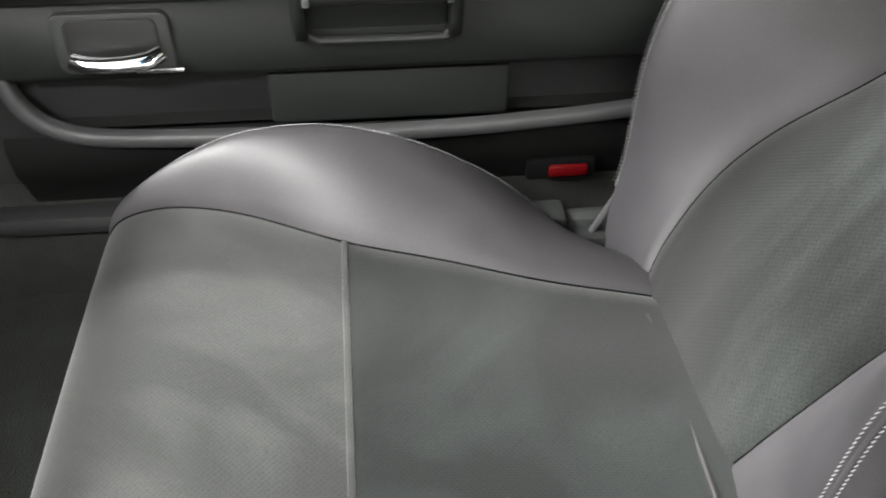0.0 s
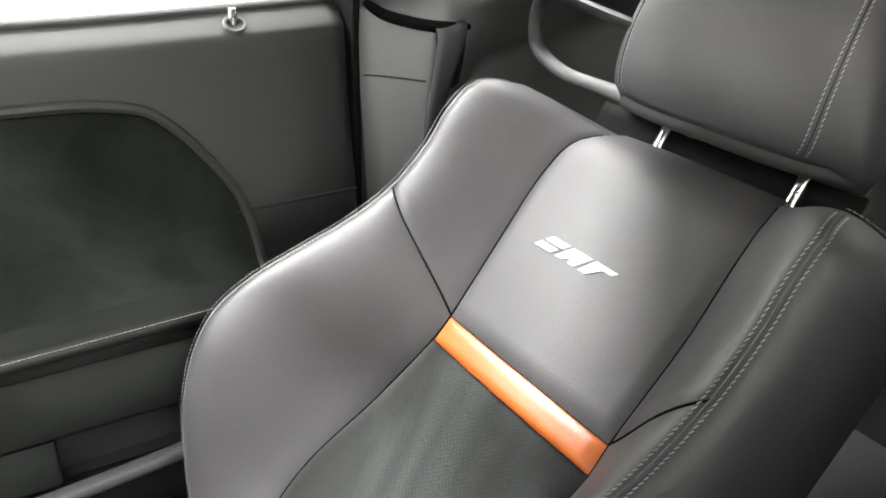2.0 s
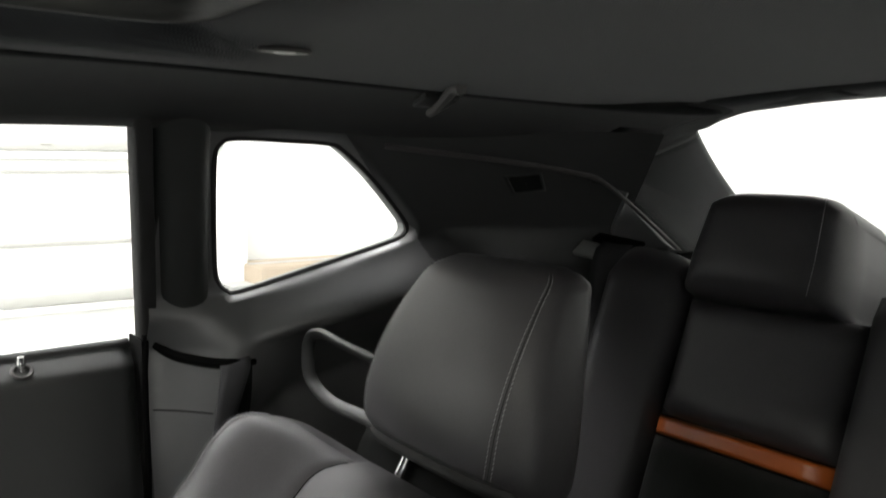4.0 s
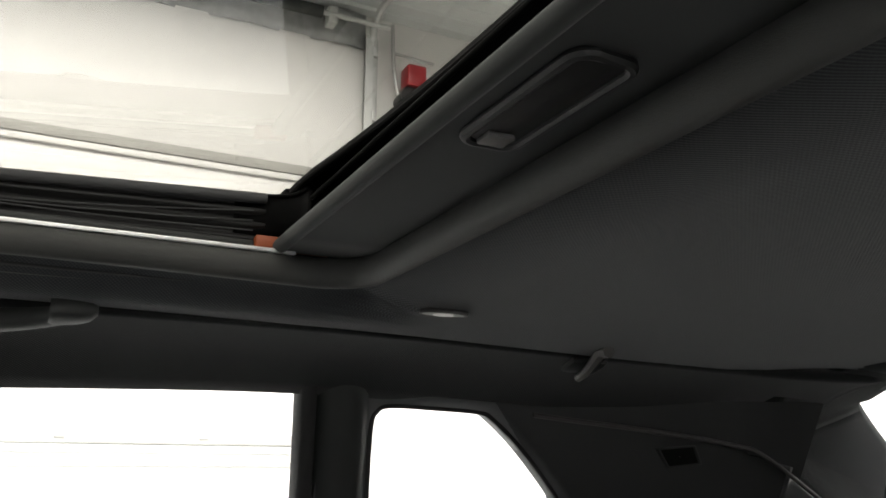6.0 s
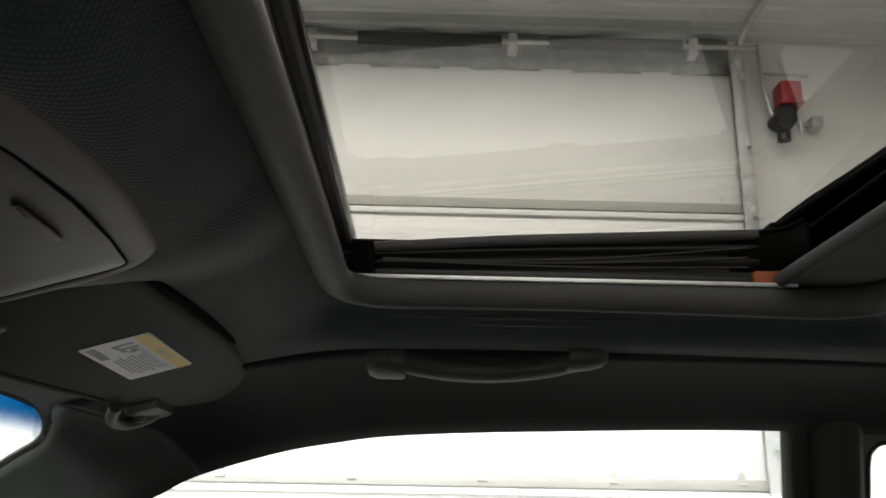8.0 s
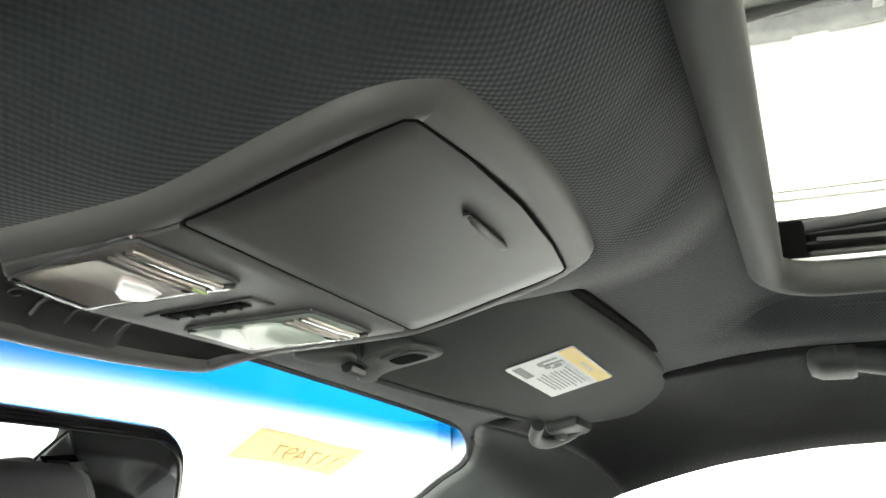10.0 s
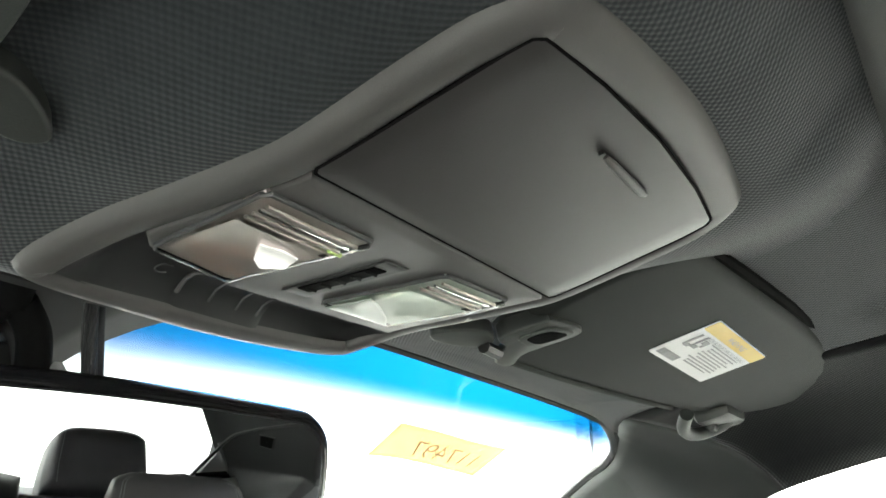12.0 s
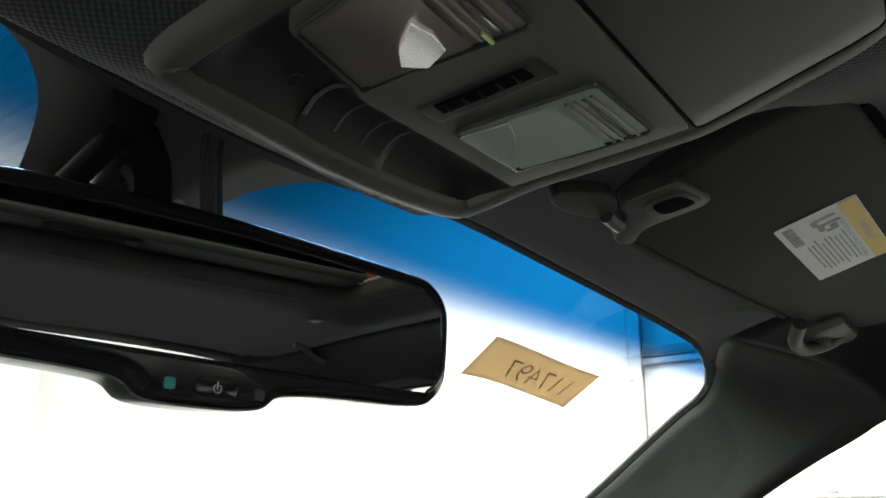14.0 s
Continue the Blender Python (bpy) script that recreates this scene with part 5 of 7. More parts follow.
for k in range(9):
    t = k / 8
    rows.append([Vector((door_x(p.x, cyz.lerp(p, t).y) - 0.006 + (0.006 if t == 1 else 0), cyz.lerp(p, t).x, cyz.lerp(p, t).y)) for p in ring + ring[:1]])
vv, ff = skin(rows)
put("suede_inset", vv, ff, SUEDE_DOOR, door, "dark green-grey suede inset")
brd = [Vector((door_x(a, b) - 0.004, a, b)) for a, b in inset[:7]] + [Vector((0.714, -0.147, 0.752)), Vector((0.704, -0.149, 0.728)), Vector((0.690, -0.149, 0.708)), Vector((0.681, -0.148, 0.690)), Vector((0.684, -0.146, 0.668))]
part("inset_border", tube(curve_through(brd, 8), 0.0062, 8), PLASTIC, door, "raised dark border round the inset and armrest")
part("skin_seam", tube([(door_x(0, 0.786) - 0.0005, y, 0.785 + 0.012 * (-0.14 - y)) for y in (-0.13, -0.18, -0.23, -0.285)], 0.002, 6), RUBBER, door)
# armrest: behind and ahead of the pull
prof = [(0.722, 0.772), (0.716, 0.755), (0.710, 0.740), (0.703, 0.727), (0.695, 0.717), (0.685, 0.710), (0.675, 0.7055), (0.6675, 0.700), (0.664, 0.692), (0.6665, 0.685), (0.676, 0.681), (0.71, 0.680)]


def arm_at(y):
    fade = max(0, (-0.115 - y) / 0.10) ** 2 * 0.8
    rise = 0.006 * max(0, (0.16 - y) / 0.3)
    return fade, rise


for nm, y0, y1, lab in (("armrest", 0.163, -0.147, "padded leather armrest with stitched edge"), ("armrest_front", 0.80, 0.340, "")):
    rows = []
    for k in range(31):
        y = y0 + (y1 - y0) * k / 30
        fade, rise = arm_at(y)
        end = 0.006 if k in (0, 30) else 0.0
        rows.append([Vector((x + fade * (0.74 - x) + end * (0.74 - x) / 0.07, y, z + rise)) for x, z in prof])
    vv, ff = skin([row[4:] for row in rows])
    arm = put(nm, vv, ff, ARM_LEATHER, door, lab)
    vv, ff = skin([row[:5] for row in rows])
    put("suede_slope", vv, ff, SUEDE_DOOR, arm, "suede carried down on to the armrest")
    for dz in (0.001,):
        st = []
        for k in range(34):
            y = y0 + (y1 - y0) * (0.01 + 0.98 * k / 33)
            fade, rise = arm_at(y)
            st.append((0.6652 + fade * 0.075, y, 0.6985 + dz + rise))
        part("stitching", stitches(st, (-1, 0, 0.2), r=0.0003), THREAD, door)
    part("armrest_gap", slab((0.705, (y0 + y1) / 2, 0.668), (0.02, abs(y1 - y0), 0.024), 0.003), BLACK, door)
tilt_sw = Matrix.Rotation(radians(-42), 3, "Y")
sw = part("switch_panel", slab((0.697, 0.405, 0.732), (0.036, 0.110, 0.008), 0.003, tilt_sw), PLASTIC_SOFT, door, "dark window switch panel on the armrest")
part("switch_well", slab((0.6955, 0.400, 0.7335), (0.022, 0.086, 0.008), 0.002, tilt_sw), VOID, sw)
part("switch", slab((0.6945, 0.400, 0.735), (0.013, 0.060, 0.008), 0.003, tilt_sw), SILL_BLACK, sw, "black window switch")
for y0, y1 in ((0.178, 0.1635), (0.3395, 0.325)):
    post = prof[:8] + [(0.665, 0.680), (0.672, 0.640), (0.684, 0.612), (0.698, 0.606)]
    rows = [[Vector((x + d, y, z)) for x, z in post] for y, d in ((y0, 0.004), (y0 - 0.002, 0.0005), (y1 + 0.002, 0.0005), (y1, 0.004))]
    vv, ff = skin(rows, (0.012, 0, -0.004))
    put("pull_surround", vv, ff, PLASTIC_DOOR, door, "moulded surround of the pull handle")
part("pull_top_frame", slab((0.717, 0.2515, 0.752), (0.026, 0.150, 0.008), 0.003, Matrix.Rotation(radians(50), 3, "Y")), PLASTIC_DOOR, door)
part("pull_back_wall", slab((0.703, 0.2515, 0.719), (0.006, 0.146, 0.054), 0.002, Matrix.Rotation(radians(30), 3, "Y")), PLASTIC_SOFT, door, "grey rear wall of the pull recess")
sect = [(0.694, 0.702), (0.684, 0.7055), (0.673, 0.7035), (0.6665, 0.6985), (0.6635, 0.690), (0.6645, 0.676), (0.6685, 0.667), (0.678, 0.663), (0.692, 0.667)]
sect = [(p.x, p.y) for p in curve_through([(*p, 0) for p in sect], 3, closed=True)]
rows = [[Vector((0.677 + (x - 0.679) * k, y, 0.677 + (z - 0.684) * k)) for x, z in sect + sect[:1]] for y, k in ((0.326, 0.86), (0.323, 0.97), (0.318, 1.0), (0.2515, 1.0), (0.185, 1.0), (0.180, 0.97), (0.177, 0.86))]
vv, ff = skin(rows)
pull = put("pull_handle", vv, ff, PLASTIC_SOFT, door, "dark grey plastic pull handle")
for y in (0.1795, 0.3235):
    part("chrome_clip", join_bm(slab((0.6665, y, 0.6965), (0.020, 0.011, 0.007), 0.0025, Matrix.Rotation(radians(-20), 3, "Y")), slab((0.6605, y, 0.6775), (0.006, 0.0085, 0.034), 0.002)), CHROME, pull, "chrome clip at the pull's end")
cup = [(0.692, 0.332, 0.70), (0.692, 0.333, 0.65), (0.692, 0.330, 0.622), (0.692, 0.318, 0.610), (0.692, 0.30, 0.608), (0.692, 0.19, 0.608), (0.692, 0.178, 0.612), (0.692, 0.172, 0.624), (0.692, 0.170, 0.65), (0.692, 0.170, 0.70)]
part("pull_cup_rim", tube(curve_through(cup, 6), 0.0045, 8), PLASTIC, door, "raised rim of the grip cup")
part("pull_cup", slab((0.703, 0.25, 0.645), (0.008, 0.155, 0.07), 0.003), PLASTIC_DOOR, door, "recessed grip cup below the pull")
# middle panel with the chrome release
rows = []
for y in [0.66 - 0.05 * k for k in range(20)]:
    rows.append([Vector((x, max(y, -0.288), z)) for x, z in ((0.72, 0.660), (0.703, 0.654), (0.697, 0.60), (0.698, 0.575), (0.705, 0.566), (0.735, 0.564))])
vv, ff = skin(rows)
put("middle_panel", vv, ff, PLASTIC_DOOR, door, "smooth dark door panel below the armrest")
hm = axes_matrix(Vector((0.6935, 0.525, 0.612)), Vector((0, -1, 0)), Vector((0, 0, 1)), Vector((-1, 0, 0)))
hb = part("release_bezel", plate(rounded(0.12, 0.068, 0.012), hm, 0.02, 0.003), PLASTIC, door)
part("release_cup", plate(rounded(0.094, 0.05, 0.01), Matrix.Translation((-0.0025, 0, 0.003)) @ hm, 0.004, 0.001), BLACK, hb)
part("release_lever", tube(curve_through([(0.684, 0.567, 0.600), (0.676, 0.55, 0.599), (0.672, 0.52, 0.600), (0.674, 0.49, 0.603), (0.682, 0.476, 0.607)], 6), 0.009, 12, flat=0.6), CHROME, hb, "chrome door release lever")
part("release_trim", slab((0.690, 0.482, 0.583), (0.008, 0.05, 0.006), 0.002), CHROME, hb)
# map pocket with a lighter insert, silver strip below
rows = []
for y in [0.64 - 0.05 * k for k in range(19)]:
    rows.append([Vector((x, max(y, -0.288), z)) for x, z in ((0.735, 0.566), (0.742, 0.55), (0.742, 0.50), (0.73, 0.49))])
vv, ff = skin(rows)
# the pocket's shade is in its colour
put("pocket_recess", vv, ff, SILL_BLACK, door, "map pocket, its inner shade put into the colour")
part("pocket_insert", slab((0.722, 0.24, 0.526), (0.018, 0.275, 0.066), 0.006), PLASTIC_DOOR, door)
strip = curve_through([(0.700, -0.20, 0.520), (0.694, -0.05, 0.500), (0.690, 0.10, 0.490), (0.690, 0.25, 0.485), (0.692, 0.40, 0.486), (0.694, 0.55, 0.491), (0.696, 0.61, 0.503), (0.698, 0.642, 0.53), (0.70, 0.655, 0.57), (0.70, 0.66, 0.62)], 8)
rows = []
for i, p in enumerate(strip):
    q = strip[min(i + 1, len(strip) - 1)] - strip[max(i - 1, 0)]
    nrm = Vector((0, -q.z, q.y)).normalized()
    if nrm.z < 0 and i < len(strip) * 0.6:
        nrm = -nrm
    rows.append([p + nrm * 0.0085 * w + Vector((d, 0, 0)) for w, d in ((-1, 0.016), (-1, 0.003), (-0.6, 0), (0.6, 0), (1, 0.003), (1, 0.016))])
vv, ff = skin(rows)
put("silver_strip", vv, ff, SILVER, door, "satin silver trim strip")
rows = []
for y in [0.68 - 0.05 * k for k in range(20)]:
    rows.append([Vector((x, max(y, -0.288), z)) for x, z in ((0.715, 0.49), (0.708, 0.476), (0.712, 0.44), (0.722, 0.42), (0.74, 0.38), (0.745, 0.25))])
vv, ff = skin(rows)
# coloured darker for the shade below the silver strip
put("lower_panel", vv, ff, SILL_BLACK, door, "lower door panel, darkened for the shade near the floor")
part("reflector", slab((0.706, 0.022, 0.412), (0.012, 0.050, 0.017), 0.004), RED_LENS, door, "red door reflector")
part("reflector_bezel", slab((0.711, 0.03, 0.412), (0.012, 0.088, 0.03), 0.005), VOID, door)
part("kick_ledge", slab((0.735, 0.52, 0.36), (0.05, 0.45, 0.03), 0.012), PLASTIC_SOFT, door)
pin = part("lock_pin", join_bm(tube([(0.772, -0.158, 0.970), (0.772, -0.158, 0.999)], lambda t: 0.0042 if t < 0.7 else 0.0050, 12), tube([(0.772, -0.158, 0.997), (0.772, -0.158, 1.006)], lambda t: 0.0062 - 0.002 * t, 12)), POST, door, "chrome lock pin")
part("pin_ring", tube([(0.7675 + 0.0075 * math.cos(a), -0.158 + 0.011 * math.sin(a), 0.9892 + 0.0062 * math.cos(a)) for a in [2 * math.pi * k / 20 for k in range(20)]], 0.0024, 6, closed=True), CONSOLE, pin)

# ---- rear seats ----
def rear_seat(cx, side):
    th = thing("back_seat", (cx, -0.8, 0.3), "black leather rear seat with an orange band and tall headrest", "rear seat", "rear seats")
    D = Vector((0, -0.35, 0.937))
    N = Vector((0, 0.937, 0.35))
    B = Vector((cx - 0.008, -0.75, 0.55))

    def P(u, v, w):
        return B + Vector((u, 0, 0)) + D * v + N * w

    def shell(name, u0, u1, v0, v1, puff, mat, label="", nu=16, nv=18, soft=0.03, taper=0.0, depth=0.09, curl=0.0, rise=0.0):
        rows = []
        for i in range(nv + 1):
            b = i / nv
            row = []
            for j in range(nu + 1):
                a = j / nu
                k = 1 - taper * max(0, b - 0.3)
                mid = (u0 + u1) / 2
                u = mid + (u0 + (u1 - u0) * a - mid) * k
                v = v0 + (v1 - v0) * b - curl * max(0.0, b - 0.5) * 2 * abs(2 * a - 1) ** 5
                d = min(a * (u1 - u0), (1 - a) * (u1 - u0), b * (v1 - v0), (1 - b) * (v1 - v0)) / soft
                q = min(1, d)
                row.append(P(u, v, puff * math.sqrt(max(0, 1 - (1 - q) ** 2)) + rise * (a if u0 > 0 else 1 - a)))
            rows.append(row)
        vv, ff = skin(rows, -N * depth)
        return put(name, vv, ff, mat, th, label)
    shell("lower_insert", -0.125, 0.125, -0.1, 0.352, 0.02, SUEDE_REAR, "dark suede insert")
    shell("orange_band", -0.125, 0.125, 0.354, 0.379, 0.0215, ORANGE, "orange leather band", 16, 10, 0.004)
    shell("upper_panel", -0.125, 0.125, 0.381, 0.545, 0.022, LEATHER)
    shell("headrest", -0.088, 0.130, 0.545, 0.697, 0.05, LEATHER, "tall padded leather headrest", 24, 24, 0.045, 0.14, curl=0.030)
    shell("side_bolster", -0.23, -0.127, -0.1, 0.58, 0.03, LEATHER, "", 12, 22, 0.03, 0.0, rise=0.05)
    shell("side_bolster", 0.127, 0.226, -0.1, 0.60, 0.026, LEATHER, "", 14, 22, 0.03, 0.0, curl=0.05, rise=0.06)
    bm = stitches([P(-0.066 + 0.012 * max(0, (v - 0.6) / 0.17), v, 0.049) for v in [0.56 + 0.127 * k / 20 for k in range(21)]], N)
    part("stitching", bm, THREAD, th)
    part("stitching", stitches([P(-0.19, v, 0.05) for v in [0.1 + 0.42 * k / 30 for k in range(31)]], N), THREAD, th)
    part("rear_cushion", slab((cx, -0.56, 0.47), (0.46, 0.46, 0.16), 0.05, None, 4), LEATHER, th)
    return th


rear_r = rear_seat(0.285, 1)
rear_l = copy_thing(rear_r, pose(-0.285, -0.8, 0.3))
mid = thing("rear_centre_console", (0, -0.8, 0.3), "dark centre part between the rear seats", "rear centre")
part("centre_back", slab((0, -0.84, 0.80), (0.11, 0.10, 0.62), 0.03, Matrix.Rotation(radians(20), 3, "X"), 3), LEATHER, mid)
# side trim and belt beside the rear seat
rb = thing("rear_seat_belt", (0.55, -0.98, 1.05), "dark rear seat belt and its plastic guide on the shelf", "seat belt")
def quad_sheet(name, corners, depth, mat, parent, label_="", n=6):
    """A slightly crowned plate between four corners."""
    c = [Vector(p) for p in corners]
    nv = (c[1] - c[0]).cross(c[3] - c[0]).normalized()
    if nv.y < 0:
        nv = -nv
    rows = [[c[0].lerp(c[3], i / n).lerp(c[1].lerp(c[2], i / n), j / n) + nv * 0.004 * math.sin(math.pi * i / n) * math.sin(math.pi * j / n) for j in range(n + 1)] for i in range(n + 1)]
    v_, f_ = skin(rows, -nv * depth)
    return put(name, v_, f_, mat, parent, label_)


quad_sheet("guide", [(0.605, -0.907, 1.107), (0.598, -0.924, 1.126), (0.526, -0.952, 1.112), (0.529, -0.939, 1.096)], 0.012, PLASTIC_LIGHT, rb, "light grey plastic belt guide")
quad_sheet("guide_slot", [(0.586, -0.930, 1.129), (0.580, -0.941, 1.138), (0.515, -0.969, 1.127), (0.525, -0.956, 1.116)], 0.010, VOID, rb, "dark belt slot")
quad_sheet("guide_lip", [(0.528, -0.943, 1.100), (0.500, -0.960, 1.102), (0.500, -0.952, 1.092), (0.512, -0.938, 1.080)], 0.010, PLASTIC_LIGHT, rb)
rows = [[Vector((0.548 + 0.021 * k, -0.938 + dy + 0.012 * k, z)) for k in (-1, -0.5, 0, 0.5, 1)] for dy, z in ((-0.012, 1.124), (0.004, 1.116), (0.012, 1.098), (0.018, 1.06), (0.022, 1.0), (0.03, 0.9), (0.06, 0.7))]
vv, ff = skin(rows, (0, -0.003, 0))
put("webbing", vv, ff, WEBBING, rb, "black belt webbing")
cp = thing("speaker_pillar_panel", (0.6, -0.9, 1.0), "dark moulded panel behind the small side window", "trim panel")
top = curve_through([(0.640, -0.585, 1.264), (0.62, -0.765, 1.247), (0.60, -0.90, 1.229), (0.585, -0.96, 1.208), (0.54, -1.07, 1.11), (0.52, -1.10, 1.07)], 6)
low_part = [p for p in top if p.y < -0.955]
rows = []
for k in range(9):
    t = k / 8
    rows.append([p.lerp(Vector((quarter_x(-0.99, p.z) + 0.002, -0.985, p.z - 0.01)), t) for p in low_part])
vv, ff = skin(rows, (0.01, 0, 0.0))
put("panel", vv, ff, PLASTIC_TRIM, cp)
def on_quarter(y, z, lift):
    return Vector((quarter_x(y, z) - lift, y, z))


PK = [(-0.793, 1.222), (-0.846, 1.226), (-0.862, 1.203), (-0.816, 1.198)]
pc = Vector((-0.829, 1.212))
rows = []
for k, lift in ((1.18, 0.0), (1.10, 0.002), (1.0, 0.002), (0.95, 0.0008), (0.5, 0.0008), (0.05, 0.0008)):
    row = [on_quarter(*(pc + (Vector(p) - pc) * k), lift) for i in range(4) for p in [Vector(PK[i]).lerp(Vector(PK[(i + 1) % 4]), j / 4) for j in range(4)]]
    rows.append(row + row[:1])
vv, ff = skin(rows[:4])
put("vent_rim", vv, ff, PLASTIC, cp)
vv, ff = skin(rows[3:])
put("vent", vv, ff, SILL_BLACK, cp, "small dark vent")
part("edge_roll", tube([Vector((min(p.x - 0.008, quarter_x(p.y, p.z) - 0.0015) if p.y > -0.95 else p.x - 0.008, p.y + 0.004, p.z)) for p in top], 0.0036, 8), CONSOLE, cp, "raised edge of the panel")

# ---- sunroof ----
sun = thing("sunroof", (0, 0, 1.38), "tinted glass sunroof with a half-drawn cloth sunshade", "sunroof")
lip = [(HC[0] + p.x, HC[1] + p.y) for p in resample([(*p, 0) for p in rounded(0.772, 0.475, 0.05, 8)] + [(*HOLE[0], 0)], n=181)[:-1]]
rows = []
for r_, dz in ((0.015, -0.002), (0.010, -0.007), (0.003, -0.011), (-0.004, -0.010), (-0.009, -0.001), (-0.010, 0.012), (-0.008, 0.026), (-0.002, 0.034)):
    row = []
    for i, (x, y) in enumerate(lip):
        a, b = Vector(lip[i - 1]), Vector(lip[(i + 1) % len(lip)])
        t = (b - a).normalized()
        nrm = Vector((t.y, -t.x))
        q = Vector((x, y)) + nrm * r_
        foot = liner_z(0.386, y) + 0.004
        row.append((q.x, q.y, foot + dz if dz < 0 else foot + (1.384 - foot) * dz / 0.034))
    rows.append(row + row[:1])
vv, ff = skin(rows)
put("lip", vv, ff, LIP, sun, "rolled dark vinyl lip round the opening")


def roof_z(y):
    return 1.426 + (0.222 - y) * 0.056


def rear_edge(x):
    """The glass edge's place; it bows to the rear in the middle."""
    return -0.172 - 0.021 * (1 - min(1.0, abs(x) / 0.36) ** 2)


def fold_top(y):
    """The bellows' upper edge; the vented glass lifts it towards the rear."""
    return interp(y, (-0.16, -0.137, 0.085, 0.205, 0.224), (1.442, 1.441, 1.430, 1.421, 1.420))


part("front_wall", slab((0, 0.243, 1.402), (0.80, 0.012, 0.05), 0.003), BLACK, sun)
ys = [0.212 - 0.012 * k for k in range(31)]
for s in (1, -1):
    part("side_wall", slab((s * 0.412, 0.0, 1.385), (0.010, 0.50, 0.06), 0.003), RUBBER, sun, "black rubber side channel")
    part("guide_rail", join_bm(slab((s * 0.385, 0.03, 1.3855), (0.012, 0.41, 0.004), 0.0015), slab((s * 0.393, 0.03, 1.3885), (0.006, 0.41, 0.004), 0.0015)), RAIL, sun, "bright metal guide rail")
    rows = [[(s * (0.397 + 0.004 * math.sin(8 * math.pi * t)), y, 1.388 + (fold_top(y) - 1.388) * t) for y in ys] for t in [k / 32 for k in range(33)]]
    vv, ff = skin(rows, (0.002 * s, 0, 0))
    put("bellows", vv, ff, RUBBER, sun, "black folded bellows below the vented glass")
    rows = [[(s * x, y, fold_top(y) + dz) for y in ys] for x, dz in ((0.396, -0.009), (0.391, -0.008), (0.390, -0.002), (0.392, 0.0005), (0.398, 0.0))]
    vv, ff = skin(rows)
    put("bellows_top_strip", vv, ff, PLASTIC_GREY, sun, "grey upper edge of the bellows")
    part("bellows_foot_strip", slab((s * 0.392, 0.034, 1.3925), (0.006, 0.345, 0.006), 0.002), PLASTIC, sun)
    for t in (0.32, 0.50, 0.68):
        part("bellows_fold", tube([(s * 0.3915, y, interp(y, (-0.14, 0.19), (1.388 + (fold_top(y) - 1.388) * t, 1.402 + 0.006 * t)) - 0.002 * math.sin((y + 0.14) * 9)) for y in ys[1:-1]], 0.0007, 5), PLASTIC_GREY, sun)
    part("end_block", slab((s * 0.393, 0.219, 1.403), (0.018, 0.022, 0.036), 0.004), VOID, sun)
    turn_ = curve_through([(s * 0.398, -0.120, 0), (s * 0.396, -0.145, 0), (s * 0.386, -0.166, 0), (s * 0.372, -0.174, 0), (s * 0.356, -0.177, 0)], 6)
    vv, ff = skin([[(p.x, p.y, z) for p in turn_] for z in (1.402, 1.42, 1.4395)], (0, -0.004, 0))
    put("corner_seal", vv, ff, VOID, sun, "black rounded corner of the glass frame")
    part("corner_bead", tube([(p.x, p.y + 0.001, 1.4405) for p in turn_], 0.0018, 6), VOID, sun)
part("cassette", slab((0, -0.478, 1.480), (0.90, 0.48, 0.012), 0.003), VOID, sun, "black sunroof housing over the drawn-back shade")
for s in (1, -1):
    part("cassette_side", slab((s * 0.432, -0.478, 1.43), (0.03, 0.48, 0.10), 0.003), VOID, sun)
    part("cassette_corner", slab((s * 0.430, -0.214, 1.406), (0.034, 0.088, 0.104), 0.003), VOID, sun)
    part("frame_side", slab((s * 0.432, 0.05, 1.385), (0.03, 0.42, 0.07), 0.003), BLACK, sun)
rows = [[(x, rear_edge(x) - 0.002 - d, 1.4525 + dz) for x in [-0.43 + 0.0431 * j for j in range(21)]] for d, dz in ((0.0, 0.0), (0.004, -0.002), (0.03, -0.002), (0.09, -0.001))]
vv, ff = skin(rows, (0, 0, 0.004))
put("rear_band", vv, ff, VOID, sun, "black printed rear band of the glass")
part("orange_stop", join_bm(slab((0.389, -0.153, 1.3935), (0.012, 0.030, 0.012), 0.002), slab((0.389, -0.185, 1.3905), (0.011, 0.05, 0.006), 0.002)), ORANGE_TAG, sun, "orange plastic stop")
rows = [[(x, y, roof_z(y) + 0.003 * (1 - (x / 0.4) ** 2)) for x in [-0.408 + 0.051 * j for j in range(17)]] for y in [0.237 - 0.0438 * i for i in range(11)]]
vv, ff = skin(rows)
gl = put("glass", vv, ff, GLASS_ROOF, sun, "dark tinted roof glass")
part("glass_seal_rear", tube([(x, rear_edge(x) - 0.002, roof_z(-0.18) + 0.001) for x in [-0.4 + 0.05 * j for j in range(17)]], 0.003, 8), VOID, sun)
part("frame_lip", tube([(-0.385, -0.180, 1.432), (0.385, -0.180, 1.432)], 0.0022, 8), VOID, sun, "dark grey lip of the sunroof frame")
part("glass_seal_front", tube([(-0.4, 0.236, roof_z(0.236) - 0.004), (0.4, 0.236, roof_z(0.236) - 0.004)], 0.007, 8), RUBBER, sun)
bars = []
for k, (w, dx) in enumerate(((0.030, 0), (0.044, 0), (0.038, 0.004), (0.022, 0.01), (0.026, 0.004))):
    bars.append(slab((-0.003 + dx * 0.5 - 0.002 * k, -0.136 - 0.0045 * k, roof_z(-0.145) - 0.003), (w * 0.5, 0.0006, 0.001), 0))
bars.append(slab((-0.013, -0.160, roof_z(-0.16) - 0.003), (0.007, 0.004, 0.001), 0))
